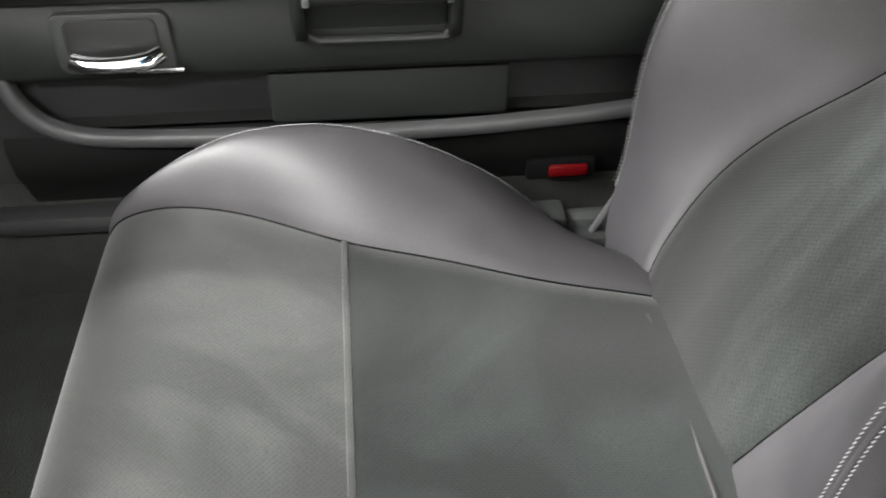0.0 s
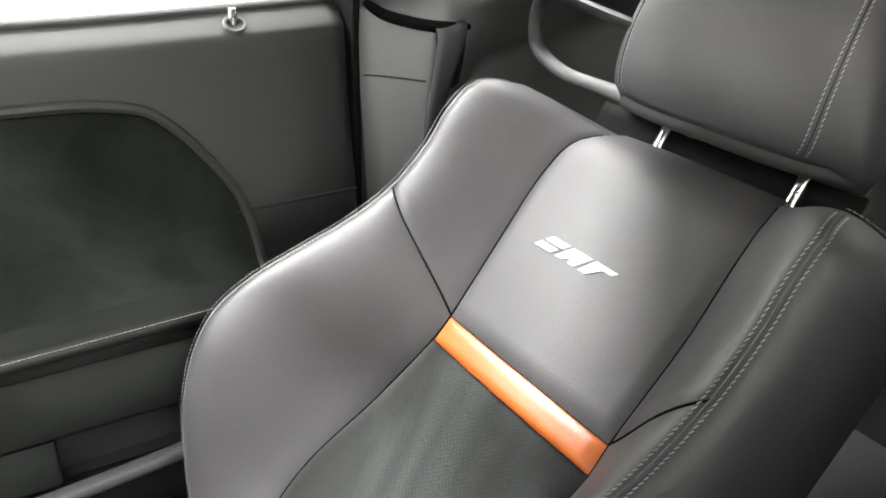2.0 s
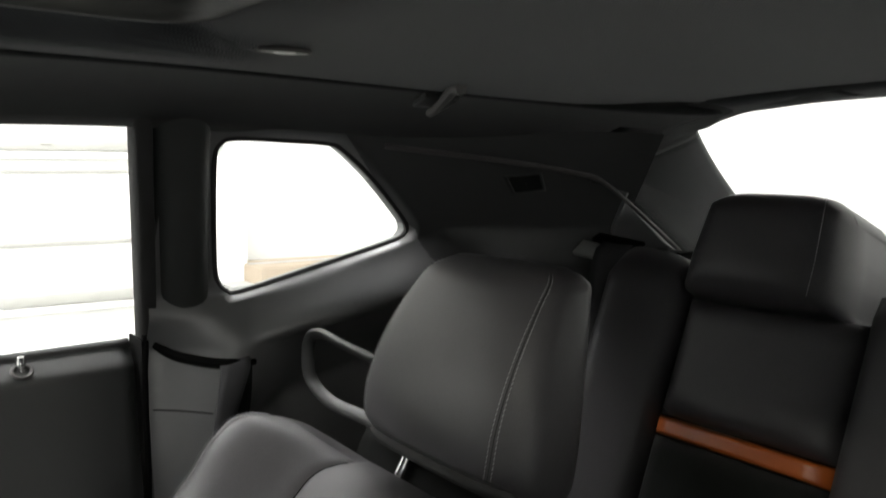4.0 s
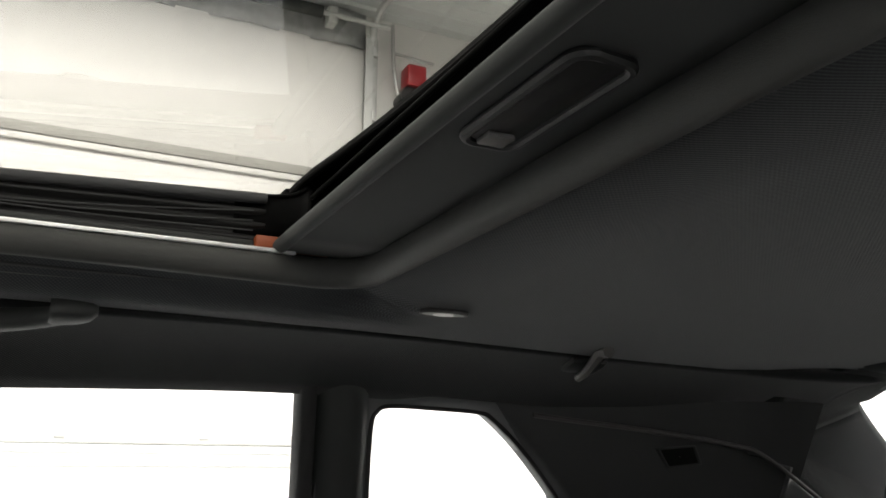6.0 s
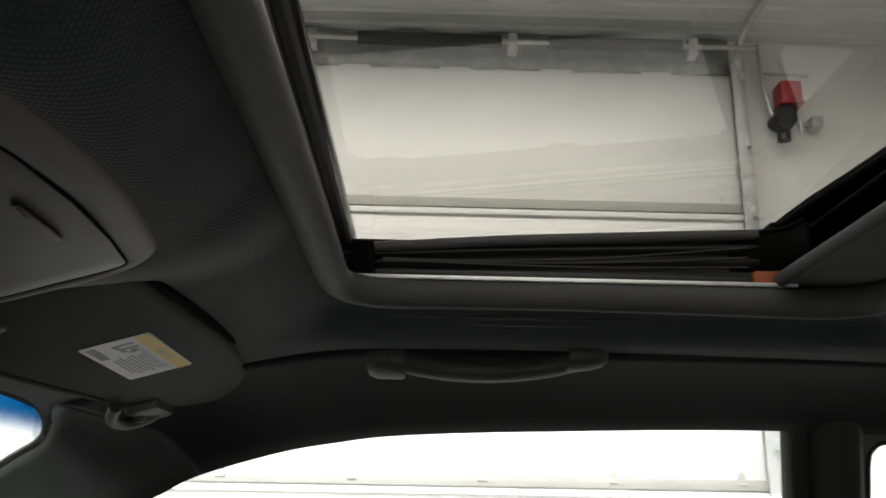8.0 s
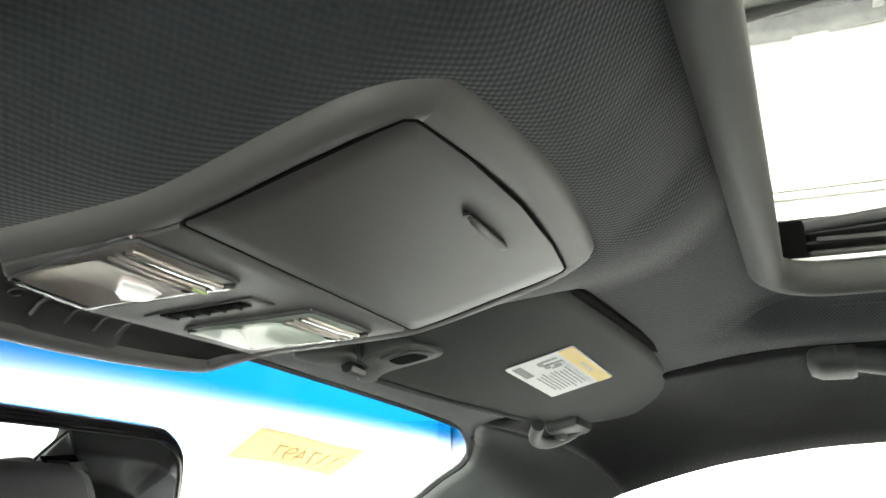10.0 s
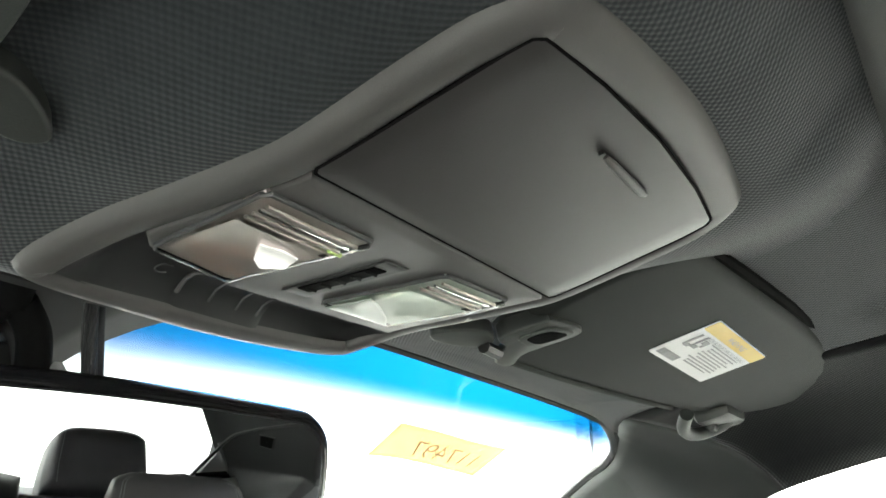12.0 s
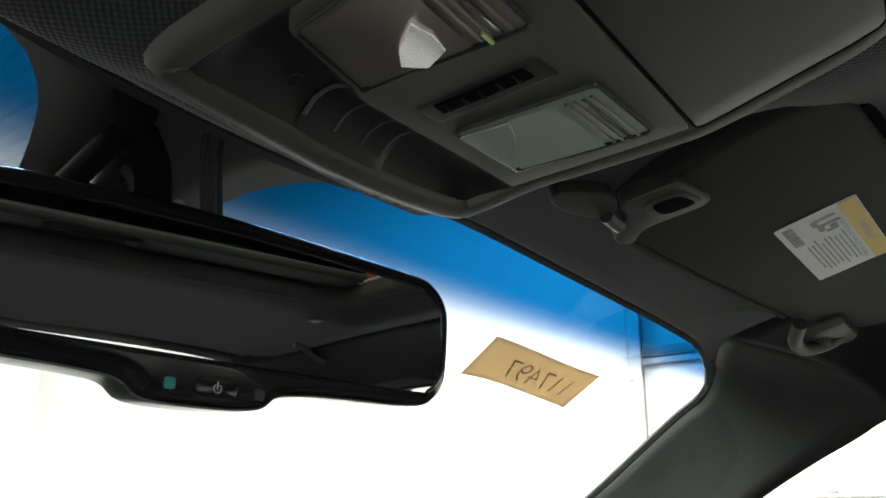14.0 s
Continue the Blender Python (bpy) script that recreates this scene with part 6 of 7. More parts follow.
bars.append(slab((-0.023, -0.160, roof_z(-0.16) - 0.003), (0.004, 0.002, 0.001), 0))
for bar in bars:
    part("printed_mark", bar, VOID, gl, smooth=False)
rows = [[(x, y, 1.386 + 0.004 * (1 - (x / 0.4) ** 2)) for x in [-0.385 + 0.055 * j for j in range(15)]] for y in (-0.160, -0.163, -0.17, -0.2, -0.25, -0.4, -0.62)]
vv, ff = skin(rows, (0, 0, 0.010))
shade = put("sunshade", vv, ff, SHADE, sun, "dark cloth sliding sunshade")
part("shade_edge", tube([(-0.386, -0.160, 1.3905), (0.386, -0.160, 1.3905)], 0.0068, 10), SHADE, shade, "dark cloth-wrapped front edge of the sunshade")
hmx = axes_matrix(Vector((0.004, -0.198, 1.3865)), Vector((-1, 0, 0)), Vector((0, 1, 0)), Vector((0, 0, -1)))
part("shade_grip_rim", tube([hmx @ Vector((x, y, 0.001)) for x, y in rounded(0.122, 0.036, 0.010)], 0.0035, 8, closed=True), PLASTIC_SOFT, shade, "moulded grip in the sunshade")
part("shade_grip_cup", plate(rounded(0.116, 0.030, 0.008), hmx @ Matrix.Translation((0, 0, 0.0015)), 0.003, 0.001), BLACK, shade)
part("shade_grip_end", slab((0.053, -0.198, 1.3835), (0.016, 0.018, 0.004), 0.0015), GRIP_END, shade)

# ---- overhead console ----
con = thing("overhead_console", (0.012, 0.43, 1.29), "grey plastic overhead console with map lights and storage bin", "overhead console")


def con_m(x, y, lift=0.0, a=None, b=None):
    """Laid on the console's face, x to the car's left, y ahead, z down; a, b: the stretch in y whose slope it takes."""
    a, b = a or y - 0.01, b or y + 0.01
    sl = Vector((0, b - a, con_z(b) - con_z(a))).normalized()
    nn = Vector((0, sl.z, -sl.y))
    return axes_matrix(Vector((x, y, (con_z(a) + con_z(b)) / 2 if b - a > 0.03 else con_z(y))) + nn * lift, Vector((-1, 0, 0)), sl, nn)


def resample_flat(outline, n):
    """Evenly spaced points along a closed outline in plan."""
    return [(p.x, p.y) for p in resample([(*q, 0) for q in outline] + [(*outline[0], 0)], n=n)[:-1]]


def con_p(x, y, lift=0.0):
    return con_m(x, y, lift).translation


body = resample(curve_through([(-0.080, 0.3065, 0), (0.0, 0.300, 0), (0.084, 0.3065, 0), (0.102, 0.3145, 0), (0.1125, 0.333, 0), (0.1145, 0.36, 0), (0.113, 0.42, 0), (0.111, 0.50, 0), (0.107, 0.54, 0), (0.095, 0.558, 0), (0.05, 0.566, 0), (0.0, 0.569, 0), (-0.05, 0.568, 0), (-0.102, 0.564, 0), (-0.113, 0.549, 0), (-0.1095, 0.50, 0), (-0.109, 0.42, 0), (-0.1105, 0.36, 0), (-0.1085, 0.333, 0), (-0.098, 0.3145, 0)], 6, closed=True), n=161)[:-1]
rows = []
nb = len(body)
for inset_, lift in ((0.004, -0.055), (0.001, -0.022), (0.0, -0.012), (0.0012, -0.0065), (0.0042, -0.002), (0.009, 0.0), (0.0155, 0.0), (0.0175, -0.001), (0.0182, -0.0045)):
    row = []
    for i, p in enumerate(body):
        d = (body[(i + 1) % nb] - body[i - 1]).normalized()
        q = p + Vector((-d.y, d.x, 0)) * inset_
        row.append(Vector((XC + q.x, q.y, con_z(q.y))) + Vector((0, -0.1, -1)).normalized() * lift)
    rows.append(row + row[:1])
vv, ff = skin(rows)
put("frame", vv, ff, CONSOLE, con, "smooth grey plastic console frame")


rows = []
for t in [k / 14 for k in range(15)]:
    row = []
    for i, p in enumerate(body):
        d = (body[(i + 1) % nb] - body[i - 1]).normalized()
        out = Vector((d.y, -d.x, 0))
        w = 0.052 + 0.033 * max(0.0, -out.x) + 0.09 * max(0.0, out.x) * ease((0.41 - p.y) / 0.06) - 0.032 * max(0.0, out.y)
        q = p + out * (-0.003 + w * t)
        q.y = min(q.y, 0.584)
        z0, z1 = con_z(p.y) + 0.0065, liner_z(XC + q.x, q.y) + 0.0003 - 0.0007 * (1 - t)
        if q.y > 0.54:
            z1 = z1 + (max(1.2795, z0) - z1) * ease((q.y - 0.54) / 0.03) * ease((0.14 - q.x) / 0.05)
        row.append(Vector((XC + q.x, q.y, z0 + (z1 - z0) * ease(t))))
    rows.append(row + row[:1])
vv, ff = skin(rows)
tagged(put("trim_console_collar", vv, ff, LINER), "dark woven cloth drawn up to the overhead console", "trim", kind="structure")


def con_sheet(name, outline, lift, depth, mat, parent, label="", bevel=0.0016):
    """A panel that follows the console's face, from an outline in plan; its rim is rounded."""
    pts = resample([(*p, 0) for p in outline] + [(*outline[0], 0)], n=97)[:-1]
    if sum(p.x * q.y - p.y * q.x for p, q in zip(pts, pts[1:] + pts[:1])) < 0:
        pts = pts[::-1]
    c = sum(pts, Vector()) / len(pts)
    rows = []
    for ins, l_ in ((0, -depth), (0, -bevel), (bevel * 0.3, -bevel * 0.3), (bevel, 0)):
        row = []
        for i, p in enumerate(pts):
            d = (pts[(i + 1) % len(pts)] - pts[i - 1]).normalized()
            q = p + Vector((-d.y, d.x, 0)) * ins
            row.append(con_p(q.x, q.y, lift + l_))
        rows.append(row + row[:1])
    for t in (0.85, 0.7, 0.5, 0.3, 0.1):
        row = []
        for i, p in enumerate(pts):
            d = (pts[(i + 1) % len(pts)] - pts[i - 1]).normalized()
            q = c.lerp(p + Vector((-d.y, d.x, 0)) * bevel, t)
            row.append(con_p(q.x, q.y, lift))
        rows.append(row + row[:1])
    v_, f_ = skin(rows)
    k = len(rows[0])
    v_.append(con_p(c.x, c.y, lift))
    f_ += [((len(rows) - 1) * k + j, (len(rows) - 1) * k + j + 1, len(v_) - 1) for j in range(k - 1)]
    ob = put(name, v_, f_, mat, parent, label)
    sharp(ob, 50)
    return ob


BIN_EDGE = [(-0.0808, 0.3360), (-0.0800, 0.3262), (-0.0788, 0.3246), (-0.0760, 0.3236), (-0.04, 0.3200), (0.012, 0.3182), (0.064, 0.3202), (0.1010, 0.3243), (0.1046, 0.3256), (0.1058, 0.3282), (0.1072, 0.3400), (0.1076, 0.4120), (-0.0808, 0.4120)]
bin_ = con_sheet("bin_door", BIN_EDGE, 0.0003, 0.012, BIN, con, "smooth grey storage bin door", 0.0007)
part("bin_gap", tube([con_p(x, y, -0.0002) for x, y in resample_flat(BIN_EDGE, 120)], 0.0008, 6, closed=True), VOID, bin_, "dark gap round the bin door")
part("bin_catch", tube([con_p(0.001 + 0.0044 * k, 0.337, 0.0014 + 0.0008 * min(1, k, 10 - k)) for k in range(11)], lambda t: 0.0019 if 0.05 < t < 0.95 else 0.0011, 10), CONSOLE, bin_)
part("bin_button", tube([con_p(-0.0022, 0.3372, 0.0), con_p(-0.0022, 0.3372, 0.0022)], 0.0013, 10), BLACK, bin_)
con_sheet("front_plate", [(-0.0785, 0.4135), (0.105, 0.4135), (0.1045, 0.50), (0.103, 0.513), (0.03, 0.516), (-0.018, 0.518), (-0.025, 0.515), (-0.070, 0.508), (-0.080, 0.498)], 0.0004, 0.010, CONSOLE, con, "grey plastic lamp plate")
part("console_well", slab((XC, 0.43, 1.348), (0.20, 0.20, 0.01), 0.003), BLACK, con)
LENSES = ((-1, [(-0.081, 0.4325), (-0.017, 0.4325), (-0.0235, 0.512), (-0.071, 0.505)]), (1, [(0.037, 0.4315), (0.092, 0.4285), (0.085, 0.501), (0.032, 0.5035)]))
for s, quad in LENSES:
    lit = s < 0
    c = Vector((sum(p[0] for p in quad) / 4, sum(p[1] for p in quad) / 4))

    def sc(k, quad=quad, c=c):
        return [(c.x + (x - c.x) * k, c.y + (y - c.y) * k) for x, y in quad]
    bowl = con_sheet("lamp_bowl", sc(0.99), 0.0010, 0.003, FROST if not lit else SMOKED, con, "lamp recess", 0.0006)
    lens = con_sheet("map_light", sc(0.97), 0.0042, 0.0034, LENS, con, "clear ribbed map light lens" if lit else "unlit clear map light lens", 0.0014)
    rim_ = [con_p(x, y, 0.0012) for x, y in sc(1.0)]
    part("lens_rim", tube([q for p, r_ in zip(rim_, rim_[1:] + rim_[:1]) for q in (p.lerp(r_, 0.04), p.lerp(r_, 0.5), p.lerp(r_, 0.96))], 0.0012, 6, closed=True), SILVER, lens, "moulded clear rim")
    for k in range(4):
        f_ = 0.07 + 0.055 * k
        a_, b_ = Vector(quad[0]).lerp(Vector(quad[3]), f_), Vector(quad[1]).lerp(Vector(quad[2]), f_)
        part("lens_rib", tube([con_p(*a_.lerp(b_, 0.08), 0.0034), con_p(*a_.lerp(b_, 0.5), 0.0037), con_p(*a_.lerp(b_, 0.92), 0.0034)], 0.0009, 6), CHROME if k == 1 else SMOKED, lens)
    if lit:
        q0, q1 = Vector(quad[0]).lerp(Vector(quad[3]), 0.20), Vector(quad[1]).lerp(Vector(quad[2]), 0.20)
        part("rib_end", tube([con_p(*q0.lerp(q1, 0.84), 0.0038), con_p(*q0.lerp(q1, 0.97), 0.0038)], 0.0011, 6), PALE_GREEN, lens, "pale green rib end")
    # curved reflector behind the lens
    rows = []
    for i in range(9):
        v_ = 0.30 + 0.62 * i / 8
        a_, b_ = Vector(quad[0]).lerp(Vector(quad[3]), v_), Vector(quad[1]).lerp(Vector(quad[2]), v_)
        rows.append([con_p(*a_.lerp(b_, 0.06 + 0.88 * j / 10), 0.0036 - 0.0026 * math.sin(math.pi * i / 8) * math.sin(math.pi * (0.15 + 0.85 * j / 10))) for j in range(11)])
    v2, f2 = skin(rows)
    put("reflector", v2, f2, SMOKED if lit else FROST, bowl, "dull silver lamp reflector")
con_sheet("bulb", [(-0.0492, 0.4660), (-0.0380, 0.4640), (-0.0272, 0.4655), (-0.0215, 0.4780), (-0.0290, 0.4862), (-0.0385, 0.4800)], 0.0038, 0.0008, honeycomb("bulb_glow", (1.0, 0.95, 0.92), 0.45), con, "lit map light bulb", 0.0004)
con_sheet("lens_patch", [(0.035, 0.502), (0.082, 0.499), (0.070, 0.490), (0.050, 0.480), (0.038, 0.476)], 0.0037, 0.0006, SHEET, con, "pale reflector in the unlit lamp", 0.0003)
slot_m = con_sheet("microphone_slot", [(0.004, 0.4425), (0.020, 0.4405), (0.021, 0.503), (0.0045, 0.504)], 0.0012, 0.002, CONSOLE_DARK, con, "dark microphone slot", 0.0005)
con_sheet("slot_hole", [(0.006, 0.450), (0.0145, 0.449), (0.015, 0.496), (0.0065, 0.496)], 0.0018, 0.0006, VOID, slot_m, "", 0.0002)
for k in range(5):
    part("slot_rib", slab(con_p(0.0110, 0.455 + 0.009 * k, 0.0014), (0.0075, 0.0014, 0.003), 0.0005, Matrix.Rotation(radians(25), 3, "X")), SILL_BLACK, slot_m)
# button trough along the front
rows = []
for k in range(41):
    x = -0.0975 + 0.1935 * k / 40
    yb = 0.5535 - 0.005 * (x / 0.094) ** 2
    ya = 0.5125 + 0.003 * math.cos(x * 20) - 0.018 * ease((-0.03 - x) / 0.05)
    e = min(1, min(k, 40 - k) / 3)
    rows.append([con_p(XC + x, ya + (yb - ya) * t, -0.0006 - d * e) for t, d in ((0, 0), (0.12, 0.004), (0.3, 0.0085), (0.55, 0.010), (0.8, 0.007), (0.94, 0.002), (1, 0.0))])
vv, ff = skin(rows)
put("button_trough", vv, ff, CONSOLE_DARK, con, "dark curved trough with push buttons")
for k, x in enumerate((-0.022, -0.002, 0.0165, 0.031)):
    part("button_gap", tube([con_p(x - 0.006 * (1 - t), 0.5145 + 0.037 * t, l_) for t, l_ in ((0.03, -0.0015), (0.2, -0.006), (0.4, -0.0088), (0.6, -0.0092), (0.8, -0.0062))], 0.0008 if k else 0.0012, 5), CONSOLE if k == 0 else PLASTIC_GREY, con)
rows = []
for k in range(13):
    x = -0.024 + 0.060 * k / 12
    e = 0.0 if k in (0, 12) else 0.0012
    rows.append([con_p(x - 0.006 * (1 - t), 0.5145 + 0.037 * t, l_ + e) for t, l_ in ((0.03, -0.0022), (0.2, -0.0072), (0.4, -0.0100), (0.6, -0.0104), (0.8, -0.0076), (0.95, -0.0028))])
vv, ff = skin(rows)
put("button_block", vv, ff, CONSOLE_DARK, con, "row of dark push buttons")
part("button_icon", tube([con_p(-0.040 + 0.004 * math.cos(a), 0.533 + 0.004 * math.sin(a), -0.0088) for a in [0.6 + 4.6 * k / 10 for k in range(11)]], 0.0005, 5), PLASTIC_GREY, con)

# ---- sun visor ----
vis = thing("sun_visor", (0.36, 0.41, 1.30), "dark vinyl sun visor folded up with a warning label", "sun visor", "sun visors")
VX = Vector((1, -0.065, -0.045)).normalized()
VN_ = Vector((-0.066, -0.272, -0.96)).normalized()
VY = VN_.cross(VX).normalized()
if VY.y < 0:
    VY = -VY
V0 = Vector((0.36, 0.405, 1.3037))


def vis_m(a, b, lift=0.0):
    return axes_matrix(V0 + VX * a + VY * b + VN_ * lift, -VX, VY, VN_)


vo = [(-0.165, 0.085), (-0.150, 0.092), (-0.10, 0.090), (0.0, 0.082), (0.10, 0.070), (0.135, 0.064), (0.160, 0.052), (0.203, 0.036), (0.225, 0.004), (0.219, -0.037), (0.190, -0.067), (0.05, -0.072), (-0.10, -0.066), (-0.165, -0.062), (-0.182, -0.045), (-0.184, 0.0), (-0.178, 0.06)]
vsm = [(-p.x, p.y) for p in curve_through([(*p, 0) for p in vo], 4, closed=True)]
vsm = vsm[::-1] if sum(a[0] * b[1] - a[1] * b[0] for a, b in zip(vsm, vsm[1:] + vsm[:1])) < 0 else vsm
part("visor_pad", plate(vsm, vis_m(0, 0), 0.016, 0.007, 4), VISOR, vis, "padded dark vinyl visor")
# near-black bar stands in for the shadow between visor and headliner
part("visor_seam", tube(curve_through([vis_m(x, y, -0.0095).translation for x, y in ((0.226, 0.002), (0.221, -0.036), (0.192, -0.0685), (0.12, -0.0735), (0.05, -0.0745), (-0.03, -0.072), (-0.10, -0.0685), (-0.165, -0.064))], 6), 0.0042, 8), VOID, vis, "near-black bar for the shadow along the rear edge")
lc = [(0.305, 0.433, 1.300), (0.306, 0.379, 1.3148), (0.4165, 0.367, 1.3105), (0.4175, 0.419, 1.2955)]


def on_visor(p, lift):
    q = Vector(p) - V0
    return q.dot(VX), q.dot(VY)


la, lb = zip(*[on_visor(p, 0) for p in lc])
ca, cb = sum(la) / 4, sum(lb) / 4
lw, lh = 0.112, 0.056
lm = vis_m(ca, cb, 0.0012) @ Matrix.Rotation(radians(-1.5), 4, "Z")
label = part("warning_label", plate(rounded(lw, lh, 0.002, 2), lm, 0.0008, 0.0), WHITE_LABEL, vis, "white warning label with a yellow header", smooth=False)
part("label_header", plate(rounded(lw - 0.001, 0.0125, 0.0015, 2), lm @ Matrix.Translation((0, -lh / 2 + 0.0068, 0.0004)), 0.0006, 0), YELLOW_LABEL, label, "yellow header", smooth=False)
prints = []


def pr_bar(x, y, w, h):
    prints.append(plate([(-w / 2, -h / 2), (w / 2, -h / 2), (w / 2, h / 2), (-w / 2, h / 2)], lm @ Matrix.Translation((x, y, 0.0007)), 0.0004, 0))


# the label reads from the rear of the car: its x runs to the car's right
for k in range(9):
    pr_bar(-0.012 - 0.003 * (k % 2), -0.008 + 0.0032 * k, 0.058 - 0.006 * (k % 3), 0.0010)
part("label_text", join_bm(*prints), INK_GREY, label, smooth=False)
prints = []
for x, y, w, h in ((0.035, -0.004, 0.003, 0.016), (0.031, 0.002, 0.009, 0.004), (0.028, -0.006, 0.006, 0.005), (0.045, -0.003, 0.003, 0.016), (0.041, 0.004, 0.008, 0.004), (0.024, -0.004, 0.003, 0.008)):
    pr_bar(x, y, w, h)
part("label_picture", join_bm(*prints), INK_GREY, label, smooth=False)
prints = []
for k in range(12):
    pr_bar(0.020 + 0.0028 * k, 0.0205, 0.0012 + 0.0006 * (k % 3), 0.007)
part("label_code_bars", join_bm(*prints), INK_GREY, label, smooth=False)
def lettering(name, body_, width, m, mat, parent, label_="", height=None, offset=0.0):
    """Flat letters of the built-in font, laid by m, centred, of that width."""
    cu = bpy.data.curves.new(name, "FONT")
    cu.body, cu.align_x, cu.align_y, cu.size, cu.offset = body_, "CENTER", "CENTER", 1.0, offset
    tmp = new("tmp", cu)
    me = bpy.data.meshes.new_from_object(tmp.evaluated_get(bpy.context.evaluated_depsgraph_get()))
    bpy.data.objects.remove(tmp)
    xs_, ys_ = [v.co.x for v in me.vertices], [v.co.y for v in me.vertices]
    k = width / (max(xs_) - min(xs_))
    ky = height / (max(ys_) - min(ys_)) if height else k
    cx_, cy_ = (max(xs_) + min(xs_)) / 2, (max(ys_) + min(ys_)) / 2
    return put(name, [m @ Vector(((v.co.x - cx_) * k, (v.co.y - cy_) * ky, 0)) for v in me.vertices], [tuple(p.vertices) for p in me.polygons], mat, parent, label_, smooth=False)


turned = lm @ Matrix.Rotation(math.pi, 4, "Z")
lettering("label_heading", "WARNING", 0.036, turned @ Matrix.Translation((0.0, 0.0212, 0.0012)), INK_GREY, label, "grey heading WARNING", 0.0052)
lettering("label_line", "EVEN WITH ADVANCED AIR BAGS", 0.082, turned @ Matrix.Translation((0.004, 0.0115, 0.0012)), INK_GREY, label, "grey line EVEN WITH ADVANCED AIR BAGS", 0.0034)
# inner clip end with its window, roof holder, piping along the front edge, outer pivot
def vis_plate(name, pts, lift, thick, bevel, mat, label_="", smooth_by=4):
    q = [(-p.x, p.y) for p in curve_through([(*p, 0) for p in pts], smooth_by, closed=True)]
    q = q[::-1] if sum(m[0] * n[1] - m[1] * n[0] for m, n in zip(q, q[1:] + q[:1])) < 0 else q
    return part(name, plate(q, vis_m(0, 0, lift), thick, bevel, 4), mat, vis, label_)


vis_plate("visor_clip", [(-0.184, 0.066), (-0.183, 0.058), (-0.178, 0.038), (-0.173, 0.034), (-0.145, 0.030), (-0.139, 0.034), (-0.139, 0.042), (-0.146, 0.070), (-0.143, 0.080), (-0.138, 0.086), (-0.142, 0.093), (-0.152, 0.093), (-0.163, 0.084), (-0.170, 0.074), (-0.180, 0.072)], 0.0040, 0.012, 0.002, VISOR_TRIM, "moulded clip end of the visor")
vis_plate("clip_rim", [(-0.175, 0.059), (-0.170, 0.041), (-0.160, 0.036), (-0.146, 0.035), (-0.147, 0.048), (-0.153, 0.060), (-0.165, 0.063)], 0.0052, 0.004, 0.0010, VISOR_TRIM)
vis_plate("clip_window", [(-0.170, 0.056), (-0.166, 0.043), (-0.158, 0.039), (-0.150, 0.038), (-0.151, 0.047), (-0.155, 0.056), (-0.163, 0.058)], 0.0056, 0.003, 0.0, VOID, "dark window in the clip")
vis_plate("roof_holder", [(-0.224, 0.090), (-0.216, 0.098), (-0.196, 0.095), (-0.180, 0.088), (-0.176, 0.078), (-0.190, 0.070), (-0.208, 0.076)], 0.001, 0.010, 0.002, VISOR_TRIM, "small holder on the headliner")
part("holder_pin", tube([vis_m(-0.182, 0.082, 0.003).translation, vis_m(-0.164, 0.083, 0.003).translation], 0.0045, 8), BLACK, vis)
front_edge = curve_through([vis_m(a_, b_, -0.0005).translation for a_, b_ in ((-0.140, 0.0905), (-0.10, 0.0885), (-0.05, 0.0850), (0.0, 0.0805), (0.05, 0.0750), (0.10, 0.0685))], 4)
part("visor_piping", tube(front_edge, 0.0026, 8), VISOR, vis)
hg = curve_through([vis_m(0.115, 0.062, 0.006).translation, vis_m(0.138, 0.076, 0.011).translation, vis_m(0.162, 0.074, 0.013).translation, vis_m(0.183, 0.056, 0.008).translation, vis_m(0.20, 0.04, -0.004).translation], 6)
part("pivot_arm", tube(hg, 0.0062, 10), VISOR_TRIM, vis, "curved pivot arm of the visor")
part("pivot_foot", join_bm(slab(vis_m(0.180, 0.052, 0.0).translation, (0.065, 0.035, 0.016), 0.007, Matrix.Rotation(radians(-15), 3, "X")), slab(vis_m(0.172, 0.06, 0.006).translation, (0.016, 0.012, 0.016), 0.004)), VISOR_TRIM, vis)

# the driver's visor is the same turned over
vis_left = thing("sun_visor", (-0.355, 0.382, 1.3065), "dark vinyl driver's sun visor folded up against the headliner", "sun visor", "sun visors")
for o in list(vis.children):
    if o.name.startswith(("visor_", "clip_", "roof_holder", "holder_pin", "pivot_")):
        me = o.data.copy()
        me.transform(Matrix.Diagonal((-1, 1, 1, 1)))
        me.flip_normals()
        new(o.name.split(".")[0], me).parent = vis_left

# ---- mirror ----
mir = thing("rearview_mirror", (-0.02, 0.61, 1.2), "black rear-view mirror with buttons hung from the windscreen", "mirror")
MN = Vector((-0.21, -0.976, -0.0612)).normalized()
MX = Vector((0.9777, -0.21, 0)).normalized()
MC = Vector((-0.014, 0.597, 1.2035))
MY = MN.cross(MX)
if MY.z < 0:
    MY = -MY
mm = axes_matrix(MC, MX, MY, MN) if MX.cross(MY).dot(MN) > 0 else axes_matrix(MC, -MX, MY, MN)
sx = 1 if MX.cross(MY).dot(MN) > 0 else -1
